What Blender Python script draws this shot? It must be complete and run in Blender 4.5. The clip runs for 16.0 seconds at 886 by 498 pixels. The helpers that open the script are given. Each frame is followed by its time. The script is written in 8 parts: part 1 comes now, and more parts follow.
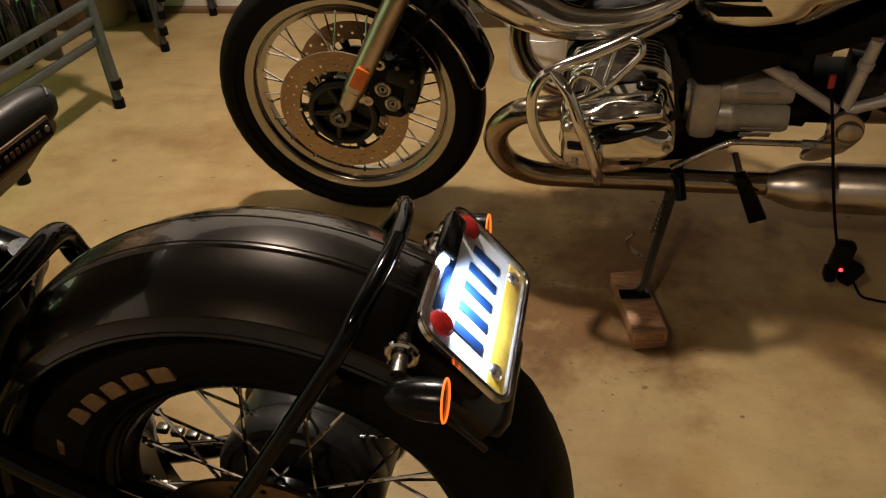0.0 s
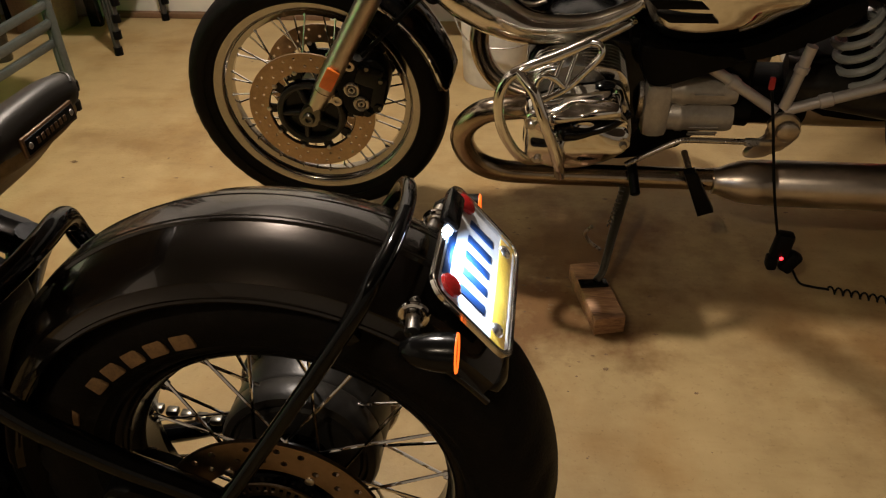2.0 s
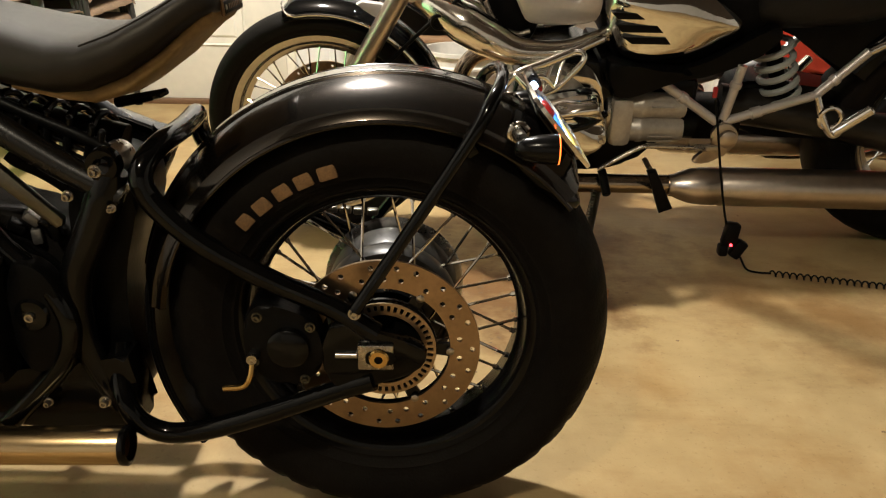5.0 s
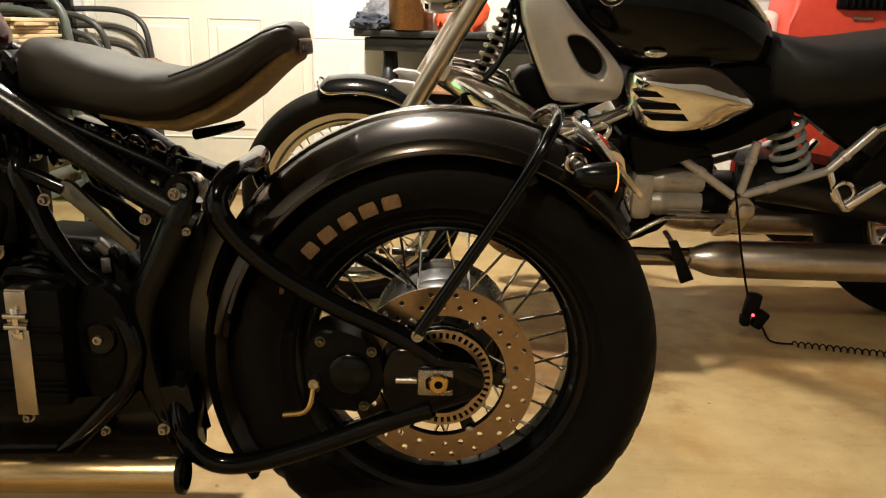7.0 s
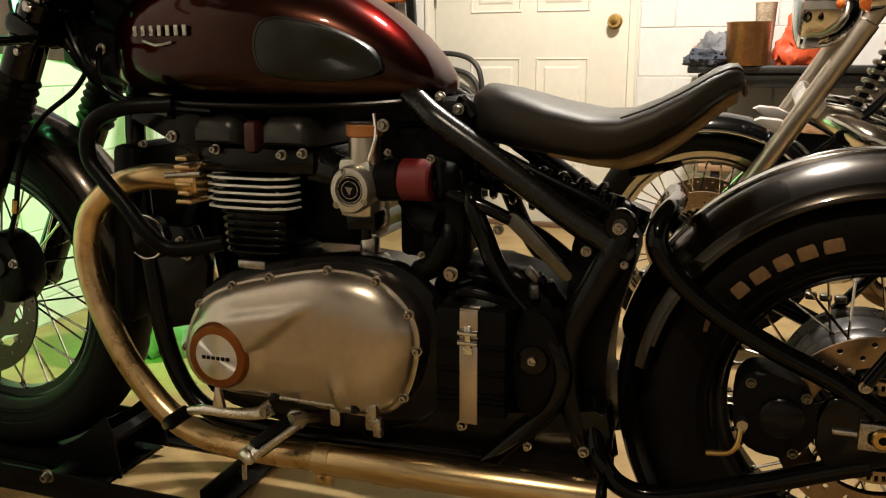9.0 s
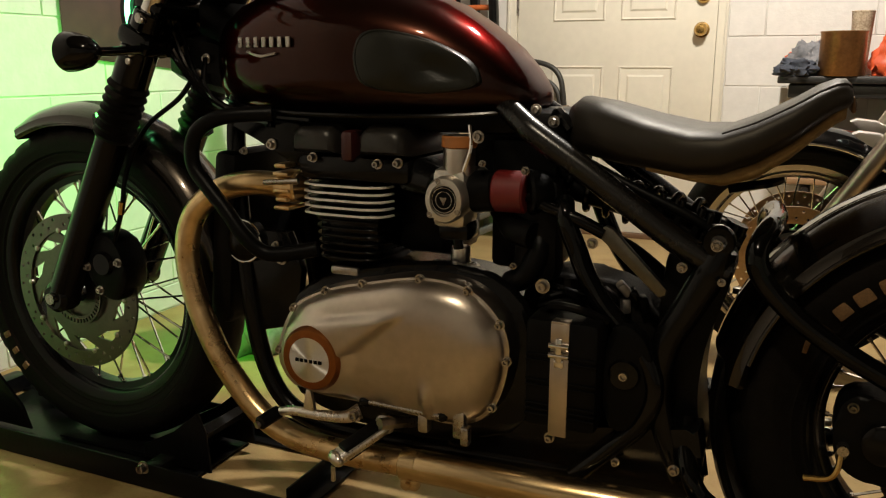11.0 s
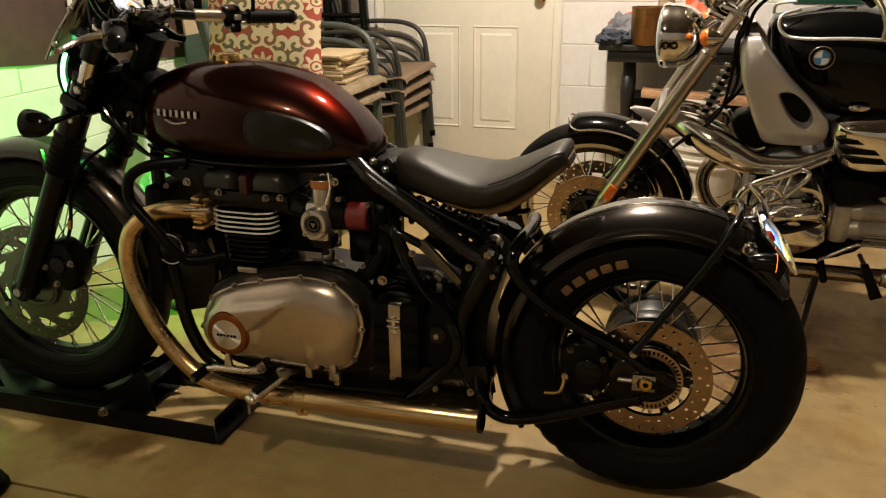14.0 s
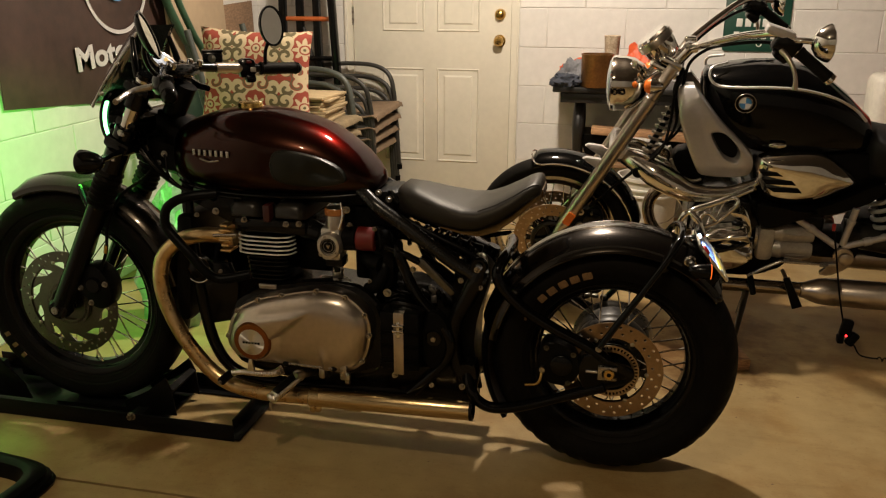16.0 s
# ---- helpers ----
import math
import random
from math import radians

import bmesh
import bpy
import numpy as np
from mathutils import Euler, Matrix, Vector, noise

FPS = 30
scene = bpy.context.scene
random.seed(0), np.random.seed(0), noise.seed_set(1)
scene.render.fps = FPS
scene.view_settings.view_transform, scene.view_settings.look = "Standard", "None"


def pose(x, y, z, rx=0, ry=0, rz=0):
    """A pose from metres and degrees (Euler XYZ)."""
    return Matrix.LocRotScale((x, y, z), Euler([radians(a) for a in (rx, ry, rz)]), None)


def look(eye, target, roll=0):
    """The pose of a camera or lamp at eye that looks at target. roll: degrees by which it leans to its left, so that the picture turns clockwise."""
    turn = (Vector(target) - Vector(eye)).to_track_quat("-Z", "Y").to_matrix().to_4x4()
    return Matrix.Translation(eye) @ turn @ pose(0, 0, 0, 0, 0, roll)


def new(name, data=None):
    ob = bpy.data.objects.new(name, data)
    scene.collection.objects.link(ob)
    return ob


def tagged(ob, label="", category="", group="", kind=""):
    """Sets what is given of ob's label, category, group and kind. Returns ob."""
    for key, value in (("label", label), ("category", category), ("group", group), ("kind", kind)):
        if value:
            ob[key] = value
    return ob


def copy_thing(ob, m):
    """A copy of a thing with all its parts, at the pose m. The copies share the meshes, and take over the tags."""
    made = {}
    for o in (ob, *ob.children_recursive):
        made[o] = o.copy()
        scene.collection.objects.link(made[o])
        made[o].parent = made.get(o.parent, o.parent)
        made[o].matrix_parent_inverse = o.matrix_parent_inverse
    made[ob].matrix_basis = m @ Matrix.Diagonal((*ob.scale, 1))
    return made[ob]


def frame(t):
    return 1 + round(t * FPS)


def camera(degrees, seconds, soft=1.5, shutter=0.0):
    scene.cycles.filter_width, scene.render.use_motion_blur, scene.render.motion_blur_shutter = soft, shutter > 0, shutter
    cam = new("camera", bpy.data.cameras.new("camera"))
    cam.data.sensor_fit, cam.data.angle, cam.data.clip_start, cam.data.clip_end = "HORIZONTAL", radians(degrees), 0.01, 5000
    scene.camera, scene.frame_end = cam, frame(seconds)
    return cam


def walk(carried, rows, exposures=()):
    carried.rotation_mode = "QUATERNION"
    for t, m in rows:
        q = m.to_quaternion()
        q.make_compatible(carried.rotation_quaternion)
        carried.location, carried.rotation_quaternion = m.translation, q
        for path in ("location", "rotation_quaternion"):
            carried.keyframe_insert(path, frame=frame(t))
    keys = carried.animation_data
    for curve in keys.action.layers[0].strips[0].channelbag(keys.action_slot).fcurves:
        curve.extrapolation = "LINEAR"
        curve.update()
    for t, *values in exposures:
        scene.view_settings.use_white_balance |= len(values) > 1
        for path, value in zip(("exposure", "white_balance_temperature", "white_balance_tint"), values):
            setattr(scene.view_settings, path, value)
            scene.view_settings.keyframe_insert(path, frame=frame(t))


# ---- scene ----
cam = camera(57.0, 16.0, 1.2)
PATH = [
    (0, (0.32, -0.572, 1.056), (-0.046, 1.042, -0.068), -4.0),
    (0.5, (0.273, -0.604, 1.063), (0.027, 1.025, -0.071), -3.1),
    (1, (0.256, -0.633, 1.069), (0.045, 1.006, -0.057), -3.4),
    (1.5, (0.261, -0.653, 1.075), (0.059, 0.996, -0.039), -2.4),
    (2, (0.274, -0.662, 1.069), (0.053, 0.989, -0.038), -1.6),
    (2.5, (0.284, -0.656, 1.062), (0.065, 0.999, -0.04), -1.4),
    (3, (0.246, -0.652, 1.024), (0.001, 1.074, 0.044), -1.3),
    (3.5, (0.136, -0.751, 0.972), (-0.094, 1.007, 0.048), -3.1),
    (4, (0.092, -0.826, 0.915), (0.062, 0.958, 0.012), 0.8),
    (4.2, (0.104, -0.883, 0.911), (0.083, 0.91, 0.024), 0.3),
    (6.3, (0.023, -1.12, 0.776), (0.051, 0.793, 0.192), 2.2),
    (6.5, (0.021, -1.121, 0.775), (0.051, 0.799, 0.216), 2.0),
    (7, (-0.004, -1.124, 0.773), (0.003, 0.805, 0.247), 1.4),
    (7.5, (-0.07, -1.135, 0.775), (-0.238, 0.792, 0.267), 1.2),
    (8, (-0.132, -1.153, 0.779), (-0.511, 0.751, 0.3), 0.4),
    (8.5, (-0.176, -1.175, 0.782), (-0.689, 0.702, 0.318), 0.1),
    (9, (-0.214, -1.191, 0.78), (-0.843, 0.653, 0.329), -0.2),
    (9.5, (-0.251, -1.202, 0.78), (-0.989, 0.606, 0.348), -0.2),
    (9.7, (-0.263, -1.204, 0.781), (-1.04, 0.589, 0.355), 0.2),
    (11.8, (-0.174, -1.219, 0.813), (-0.962, 0.563, 0.363), 0.1),
    (12, (-0.142, -1.233, 0.833), (-0.735, 0.622, 0.377), 1.0),
    (12.5, (-0.102, -1.331, 0.921), (-0.519, 0.537, 0.341), 0.9),
    (13, (-0.045, -1.448, 0.999), (-0.517, 0.398, 0.393), -0.4),
    (13.5, (0.002, -1.565, 1.09), (-0.514, 0.258, 0.451), -0.9),
    (14, (0.014, -1.65, 1.141), (-0.512, 0.155, 0.461), -0.4),
    (14.5, (-0.016, -1.762, 1.18), (-0.499, 0.051, 0.484), 0.2),
    (15, (-0.021, -1.864, 1.21), (-0.429, -0.031, 0.522), 0.8),
    (15.5, (-0.017, -1.944, 1.222), (-0.407, -0.08, 0.609), 0.1),
    (16, (-0.015, -1.992, 1.219), (-0.42, -0.13, 0.611), 0.2),
]
walk(cam, [(t, look(eye, target, roll)) for t, eye, target, roll in PATH], [(0, 0.18, 5750, 16), (2.2, 0.23, 5700, 16), (3.0, 0.29, 5650, 14), (3.5, 0.42, 5650, 10), (4.2, 0.93, 5300, 10), (6.3, 1.22, 5350, 9), (7.2, 1.22, 5450, 9), (8.2, 1.02, 5500, 10), (9.0, 0.80, 5500, 11), (9.7, 0.48, 5600, 11), (12, 0.36, 5600, 10), (12.5, 0.48, 5650, 9), (13, 0.56, 5700, 10), (13.5, 0.57, 5800, 12), (14.2, 0.38, 5900, 13), (15.2, 0.14, 6050, 14), (16, 0.06, 6050, 14)])

# ---- light ----
world = bpy.data.worlds.new("garage_night")
scene.world = world
world.use_nodes = True
world.node_tree.nodes["Background"].inputs[0].default_value = (0.02, 0.018, 0.015, 1)
world.node_tree.nodes["Background"].inputs[1].default_value = 0.3
scene.view_settings.exposure = 0.0


def lamp(name, kind, m, energy, color, **more):
    data = bpy.data.lights.new(name, kind)
    data.energy, data.color = energy, color
    ob = new(name, data)
    ob.matrix_world = m
    for key, value in more.items():
        if key == "size":
            data.shadow_soft_size = value
        elif key == "spot":
            data.spot_size, data.spot_blend = radians(value), 0.5
        elif key == "area":
            data.shape, data.size, data.size_y = "RECTANGLE", value[0], value[1]
    return ob


WARM = (1.0, 0.85, 0.64)
lamp("bulb_light", "POINT", pose(-0.37, 1.08, 2.24), 172, WARM, size=0.06)
# Added fill from the near side; no bulb is known there.
lamp("front_bulb_light", "POINT", pose(-0.45, -1.50, 2.24), 46, (1.0, 0.78, 0.48), size=0.06)
lamp("headlight_beam", "SPOT", look((-1.45, 0.0, 0.87), (-2.12, 0.42, 0.05)), 29, (0.13, 1.0, 0.06), size=0.04, spot=116)
lamp("plate_led", "SPOT", look((0.213, -0.022, 0.648), (0.228, -0.024, 0.593)), 1.4, (0.72, 0.86, 1.0), size=0.006, spot=150)


# ---- materials ----
def material(name, color, rough=0.5, metal=0.0, vary=0.15, scale=8.0, bump=0.0, bump_scale=60.0, coat=0.0, rough_vary=0.1, second=None,
             emit=None, emit_power=0.0, glass=False, stretch=(1, 1, 1), contrast=(0.35, 0.65), island=0.0, spec=0.5, brushed=None, edge=None):
    """A surface with two scales of tone, uneven gloss and fine relief."""
    m = bpy.data.materials.new(name)
    m.use_nodes = True
    nodes, links = m.node_tree.nodes, m.node_tree.links
    b = nodes["Principled BSDF"]
    where = nodes.new("ShaderNodeTexCoord")
    mapping = nodes.new("ShaderNodeMapping")
    mapping.inputs["Scale"].default_value = stretch
    links.new(where.outputs["Object"], mapping.inputs[0])

    def noise_at(s, detail=6):
        n = nodes.new("ShaderNodeTexNoise")
        n.inputs["Scale"].default_value, n.inputs["Detail"].default_value = s, detail
        links.new(mapping.outputs[0], n.inputs["Vector"])
        return n
    coarse, fine = noise_at(scale), noise_at(scale * 7)
    both = nodes.new("ShaderNodeMath")
    both.operation = "MULTIPLY_ADD"
    both.inputs[1].default_value = 0.45
    links.new(fine.outputs[0], both.inputs[0])
    scaled = nodes.new("ShaderNodeMath")
    scaled.operation = "MULTIPLY"
    scaled.inputs[1].default_value = 0.55
    links.new(coarse.outputs[0], scaled.inputs[0])
    links.new(scaled.outputs[0], both.inputs[2])
    ramp = nodes.new("ShaderNodeValToRGB")
    dark = second or tuple(c * (1 - vary) for c in color)
    light = tuple(min(1, c * (1 + vary)) for c in color)
    ramp.color_ramp.elements[0].position, ramp.color_ramp.elements[1].position = contrast
    ramp.color_ramp.elements[0].color, ramp.color_ramp.elements[1].color = (*dark, 1), (*light, 1)
    links.new(both.outputs[0], ramp.inputs[0])
    out = ramp.outputs[0]
    if island:
        info = nodes.new("ShaderNodeObjectInfo")
        hue = nodes.new("ShaderNodeHueSaturation")
        span = nodes.new("ShaderNodeMapRange")
        span.inputs[3].default_value, span.inputs[4].default_value = 1 - island, 1 + island
        links.new(info.outputs["Random"], span.inputs[0])
        links.new(span.outputs[0], hue.inputs["Value"])
        links.new(out, hue.inputs["Color"])
        out = hue.outputs[0]
    links.new(out, b.inputs["Base Color"])
    b.inputs["Metallic"].default_value = metal
    span = nodes.new("ShaderNodeMapRange")
    span.inputs[3].default_value, span.inputs[4].default_value = max(0.02, rough * (1 - rough_vary * 2)), min(1, rough * (1 + rough_vary * 2))
    links.new(both.outputs[0], span.inputs[0])
    links.new(span.outputs[0], b.inputs["Roughness"])
    b.inputs["Specular IOR Level"].default_value = spec
    if edge:
        b.inputs["Specular Tint"].default_value = (*edge, 1)
    if brushed:
        turned = nodes.new("ShaderNodeTangent")
        turned.direction_type, turned.axis = "RADIAL", brushed
        links.new(turned.outputs[0], b.inputs["Tangent"])
        b.inputs["Anisotropic"].default_value = 0.97
    if coat:
        b.inputs["Coat Weight"].default_value, b.inputs["Coat Roughness"].default_value = coat, 0.06
    if bump:
        relief, lift = noise_at(bump_scale), nodes.new("ShaderNodeBump")
        lift.inputs["Strength"].default_value, lift.inputs["Distance"].default_value = bump, 0.004
        links.new(relief.outputs[0], lift.inputs["Height"])
        links.new(lift.outputs[0], b.inputs["Normal"])
    if emit:
        b.inputs["Emission Color"].default_value, b.inputs["Emission Strength"].default_value = (*emit, 1), emit_power
    if glass:
        b.inputs["Transmission Weight"].default_value = 1.0
    return m


RUBBER = material("tyre_rubber", (0.0050, 0.0045, 0.0040), 0.58, vary=0.35, scale=14, bump=0.25, bump_scale=260, spec=0.07, edge=(1.0, 0.88, 0.74))
BLACK_GLOSS = material("black_gloss_paint", (0.002, 0.002, 0.002), 0.09, vary=0.3, scale=10, bump=0.012, bump_scale=90, spec=0.22)
BLACK_SATIN = material("satin_black_paint", (0.003, 0.0029, 0.0028), 0.20, vary=0.3, scale=18, bump=0.04, bump_scale=180, spec=0.2)
BLACK_MATT = material("black_plastic", (0.0027, 0.0026, 0.0025), 0.38, vary=0.3, scale=22, bump=0.12, bump_scale=240, spec=0.085)
FRAME_PAINT = material("black_frame_paint", (0.0045, 0.0041, 0.0036), 0.27, vary=0.2, scale=18, bump=0.03, bump_scale=160, spec=0.42)
FENDER = material("black_fender_paint", (0.0016, 0.0013, 0.0010), 0.22, vary=0.1, scale=16, coat=0.62, rough_vary=0.04, spec=0.36, edge=(1.0, 0.85, 0.70))
FENDER.node_tree.nodes["Principled BSDF"].inputs["Coat IOR"].default_value = 1.45
FENDER.node_tree.nodes["Principled BSDF"].inputs["Coat Roughness"].default_value = 0.035
CRANBERRY = material("dark_red_metallic_paint", (0.030, 0.0102, 0.0064), 0.30, metal=1.0, vary=0.08, scale=30, coat=0.38, rough_vary=0.05, edge=(0.40, 0.22, 0.15))
CHROME = material("chrome", (0.72, 0.70, 0.66), 0.06, metal=1.0, vary=0.08, scale=12, rough_vary=0.4)
ROCKER = material("dark_satin_casting", (0.021, 0.019, 0.016), 0.36, metal=0.5, vary=0.25, scale=18, bump=0.06, bump_scale=200)
TURNED = material("radially_brushed_disc", (0.80, 0.79, 0.76), 0.42, metal=1.0, vary=0.06, scale=30, brushed="Y")
CARB = material("bright_cast_alloy", (0.58, 0.555, 0.50), 0.36, metal=0.9, vary=0.12, scale=24, bump=0.08, bump_scale=200)
RIM_CHROME = material("dull_rim_chrome", (0.36, 0.335, 0.295), 0.13, metal=1.0, vary=0.1, scale=14, rough_vary=0.3)
STEEL = material("zinc_steel", (0.42, 0.39, 0.345), 0.28, metal=1.0, vary=0.2, scale=30)
BRUSHED = material("brushed_aluminium", (0.49, 0.43, 0.36), 0.31, metal=1.0, vary=0.10, scale=9, rough_vary=0.08)
CAST = material("cast_aluminium", (0.30, 0.29, 0.27), 0.38, metal=0.9, vary=0.18, scale=20, bump=0.15, bump_scale=200)
GREY_CASE = material("grey_painted_casting", (0.40, 0.37, 0.32), 0.38, metal=0.45, vary=0.15, scale=16, bump=0.12, bump_scale=220)
SILVER_PAINT = material("silver_paint", (0.48, 0.448, 0.425), 0.34, metal=0.5, vary=0.06, scale=14, coat=0.4)
PIPE_STEEL = material("heat_tinted_steel", (0.69, 0.52, 0.27), 0.29, metal=1.0, vary=0.16, scale=6, second=(0.51, 0.34, 0.15), rough_vary=0.15)
PIPE_GREY = material("brushed_exhaust_steel", (0.68, 0.53, 0.30), 0.26, metal=1.0, vary=0.16, scale=8, stretch=(0.3, 4, 4), second=(0.50, 0.36, 0.17))
POLISHED = material("polished_cast_alloy", (0.70, 0.67, 0.62), 0.15, metal=1.0, vary=0.12, scale=14, rough_vary=0.25)
BRASS = material("brass", (0.55, 0.36, 0.11), 0.25, metal=1.0, vary=0.15, scale=18)
COPPER = material("hammered_copper", (0.34, 0.17, 0.06), 0.34, metal=0.9, vary=0.25, scale=14, bump=0.2, bump_scale=60)
DISC = material("brake_disc_steel", (0.33, 0.235, 0.145), 0.31, metal=1.0, vary=0.16, scale=22)
SEAT = material("black_seat_vinyl", (0.0125, 0.0105, 0.0080), 0.42, vary=0.12, scale=24, bump=0.10, bump_scale=700, spec=0.26, edge=(0.98, 0.93, 0.82))
DISC_DARK = material("dark_brake_disc_steel", (0.135, 0.128, 0.105), 0.32, metal=1.0, vary=0.12, scale=22)
RING_STEEL = material("bronzed_ring_steel", (0.40, 0.30, 0.19), 0.34, metal=1.0, vary=0.12, scale=40)
PEG_ALLOY = material("polished_peg_alloy", (0.74, 0.70, 0.63), 0.28, metal=1.0, vary=0.12, scale=30)
SEAT_PAN = material("brown_seat_pan", (0.23, 0.155, 0.060), 0.6, vary=0.25, scale=18, bump=0.1, spec=0.15)
LETTER = material("tan_raised_letter", (0.155, 0.086, 0.030), 0.75, vary=0.35, scale=60, bump=0.3)
RED_CAN = material("red_plastic", (0.11, 0.008, 0.007), 0.42, vary=0.2, scale=20)
AMBER = material("amber_lens", (0.62, 0.135, 0.012), 0.25, vary=0.15, scale=60, bump=0.2, bump_scale=300)
AMBER_LIT = material("lit_amber_strip", (0.8, 0.10, 0.02), 0.4, emit=(1.0, 0.15, 0.008), emit_power=1.5)
RED_LENS = material("red_reflector", (0.42, 0.012, 0.010), 0.2, vary=0.25, scale=90, bump=0.5, bump_scale=500)
WHITE_LED = material("white_led", (0.9, 0.9, 0.9), 0.4, emit=(0.75, 0.88, 1.0), emit_power=30)
GREEN_LED = material("green_running_light", (0.6, 0.9, 0.6), 0.3, emit=(0.22, 1.0, 0.30), emit_power=5)
RED_LED = material("red_led", (0.6, 0.02, 0.02), 0.4, emit=(1.0, 0.02, 0.02), emit_power=6)
MIRROR = material("mirror_glass", (0.75, 0.74, 0.72), 0.03, metal=1.0, vary=0.02)
WOOD = material("raw_pine", (0.44, 0.25, 0.12), 0.6, vary=0.3, scale=5, bump=0.25, bump_scale=80, stretch=(1, 6, 6), second=(0.16, 0.075, 0.032))


def concrete():
    """Sealed tan concrete: soft clouds, fine grit, trowel streaks, and a few old spills of their own shape, one with
    the cruiser's shade painted in.
    """
    m = material("garage_concrete", (0.392, 0.284, 0.126), 0.52, vary=0.10, scale=2.2, bump=0.18, bump_scale=140, second=(0.300, 0.210, 0.088), contrast=(0.30, 0.70), spec=0.24, rough_vary=0.22)
    nodes, links = m.node_tree.nodes, m.node_tree.links
    b = nodes["Principled BSDF"]
    base = b.inputs["Base Color"].links[0].from_socket
    where = nodes.new("ShaderNodeTexCoord")

    def calc(op, *values):
        n = nodes.new("ShaderNodeMath")
        n.operation = op
        for k, v in enumerate(values):
            if isinstance(v, (int, float)):
                n.inputs[k].default_value = v
            else:
                links.new(v, n.inputs[k])
        return n.outputs[0]

    def cloud(scale, detail=8.0, stretch=(1, 1, 1)):
        n, g = nodes.new("ShaderNodeTexNoise"), nodes.new("ShaderNodeMapping")
        g.inputs["Scale"].default_value = stretch
        links.new(where.outputs["Object"], g.inputs[0])
        links.new(g.outputs[0], n.inputs["Vector"])
        n.inputs["Scale"].default_value, n.inputs["Detail"].default_value, n.inputs["Roughness"].default_value = scale, detail, 0.62
        return n.outputs[0]

    def lay(under, over, mask, how="MIX"):
        n = nodes.new("ShaderNodeMix")
        n.data_type, n.blend_type = "RGBA", how
        links.new(mask, n.inputs["Factor"])
        links.new(under, n.inputs[6])
        n.inputs[7].default_value = (*over, 1)
        return n.outputs[2]
    split = nodes.new("ShaderNodeSeparateXYZ")
    links.new(where.outputs["Object"], split.inputs[0])
    ragged, grit, streak = cloud(7.0), cloud(90.0, 3.0), cloud(3.0, 6.0, (1.0, 5.0, 1.0))
    spill_and_shade = None
    # Patch at (1.05, 0.60): brown smudges plus painted shade of the cruiser's rear.
    for x, y, rx, ry, power in ((0.20, 0.74, 0.42, 0.32, 1.0), (0.36, 0.98, 0.42, 0.30, 0.85), (0.75, 0.72, 0.30, 0.18, 0.45), (-1.25, -0.22, 0.16, 0.10, 0.95), (-1.42, -0.17, 0.12, 0.08, 0.8), (-0.95, 1.45, 0.30, 0.10, 0.35), (1.05, 0.60, 0.42, 0.30, 0.55), (-0.25, -0.28, 0.30, 0.08, 0.30)):
        dx, dy = calc("DIVIDE", calc("SUBTRACT", split.outputs[0], x), rx), calc("DIVIDE", calc("SUBTRACT", split.outputs[1], y), ry)
        r = calc("SQRT", calc("ADD", calc("MULTIPLY", dx, dx), calc("MULTIPLY", dy, dy)))
        edge = calc("MULTIPLY", calc("SUBTRACT", calc("ADD", 1.0, calc("MULTIPLY", calc("SUBTRACT", ragged, 0.5), 3.0)), r), 1.3)
        one = calc("MULTIPLY", calc("MINIMUM", calc("MAXIMUM", edge, 0.0), 1.0), power)
        spill_and_shade = one if spill_and_shade is None else calc("MAXIMUM", spill_and_shade, one)
    out = lay(base, (0.72, 0.66, 0.58), calc("MULTIPLY", calc("MINIMUM", calc("MAXIMUM", calc("MULTIPLY", calc("SUBTRACT", streak, 0.52), 5.0), 0.0), 1.0), 0.5), "MULTIPLY")
    out = lay(out, (0.80, 0.78, 0.74), calc("MINIMUM", calc("MAXIMUM", calc("MULTIPLY", calc("SUBTRACT", 0.40, grit), 9.0), 0.0), 0.6), "MULTIPLY")
    stain = calc("MINIMUM", calc("MAXIMUM", calc("MULTIPLY", calc("SUBTRACT", cloud(2.3, 10.0), 0.47), 5.0), 0.0), 0.85)
    out = lay(out, (0.72, 0.61, 0.47), stain, "MULTIPLY")
    out = lay(out, (0.46, 0.34, 0.26), spill_and_shade, "MULTIPLY")
    links.new(out, b.inputs["Base Color"])
    return m


CONCRETE = concrete()
STAIN = material("oil_stain", (0.15, 0.088, 0.034), 0.6, vary=0.4, scale=40)
WALL_PAINT = material("white_block_paint", (0.68, 0.652, 0.605), 0.55, vary=0.07, scale=3, bump=0.3, bump_scale=55, island=0.02)
MORTAR = material("painted_mortar", (0.64, 0.615, 0.565), 0.65, vary=0.06, scale=8, bump=0.3, bump_scale=80)
DOOR_PAINT = material("ivory_door_paint", (0.70, 0.655, 0.545), 0.36, vary=0.05, scale=4, bump=0.04, bump_scale=40)
# The ceiling is out of view; its dark colour holds down bounced light.
CEILING = material("ceiling_board", (0.075, 0.058, 0.042), 0.8, vary=0.15, scale=2)


# ---- mesh helpers ----
def part(name, bm, mat, parent=None, label="", smooth=40):
    """Links a bmesh as one mesh object under a thing or a part."""
    mesh = bpy.data.meshes.new(name)
    bmesh.ops.recalc_face_normals(bm, faces=bm.faces)
    bm.to_mesh(mesh)
    bm.free()
    mesh.materials.append(mat)
    for p in mesh.polygons:
        p.use_smooth = True
    mesh.set_sharp_from_angle(angle=radians(smooth))
    ob = new(name, mesh)
    ob.parent = parent
    if label:
        ob["label"] = label
    return ob


def again(ob, m, parent=None):
    """Another object on the mesh of ob, at the pose m under the same parent."""
    o = new(ob.name.split(".")[0], ob.data)
    o.parent = parent or ob.parent
    o.matrix_basis = m
    return o


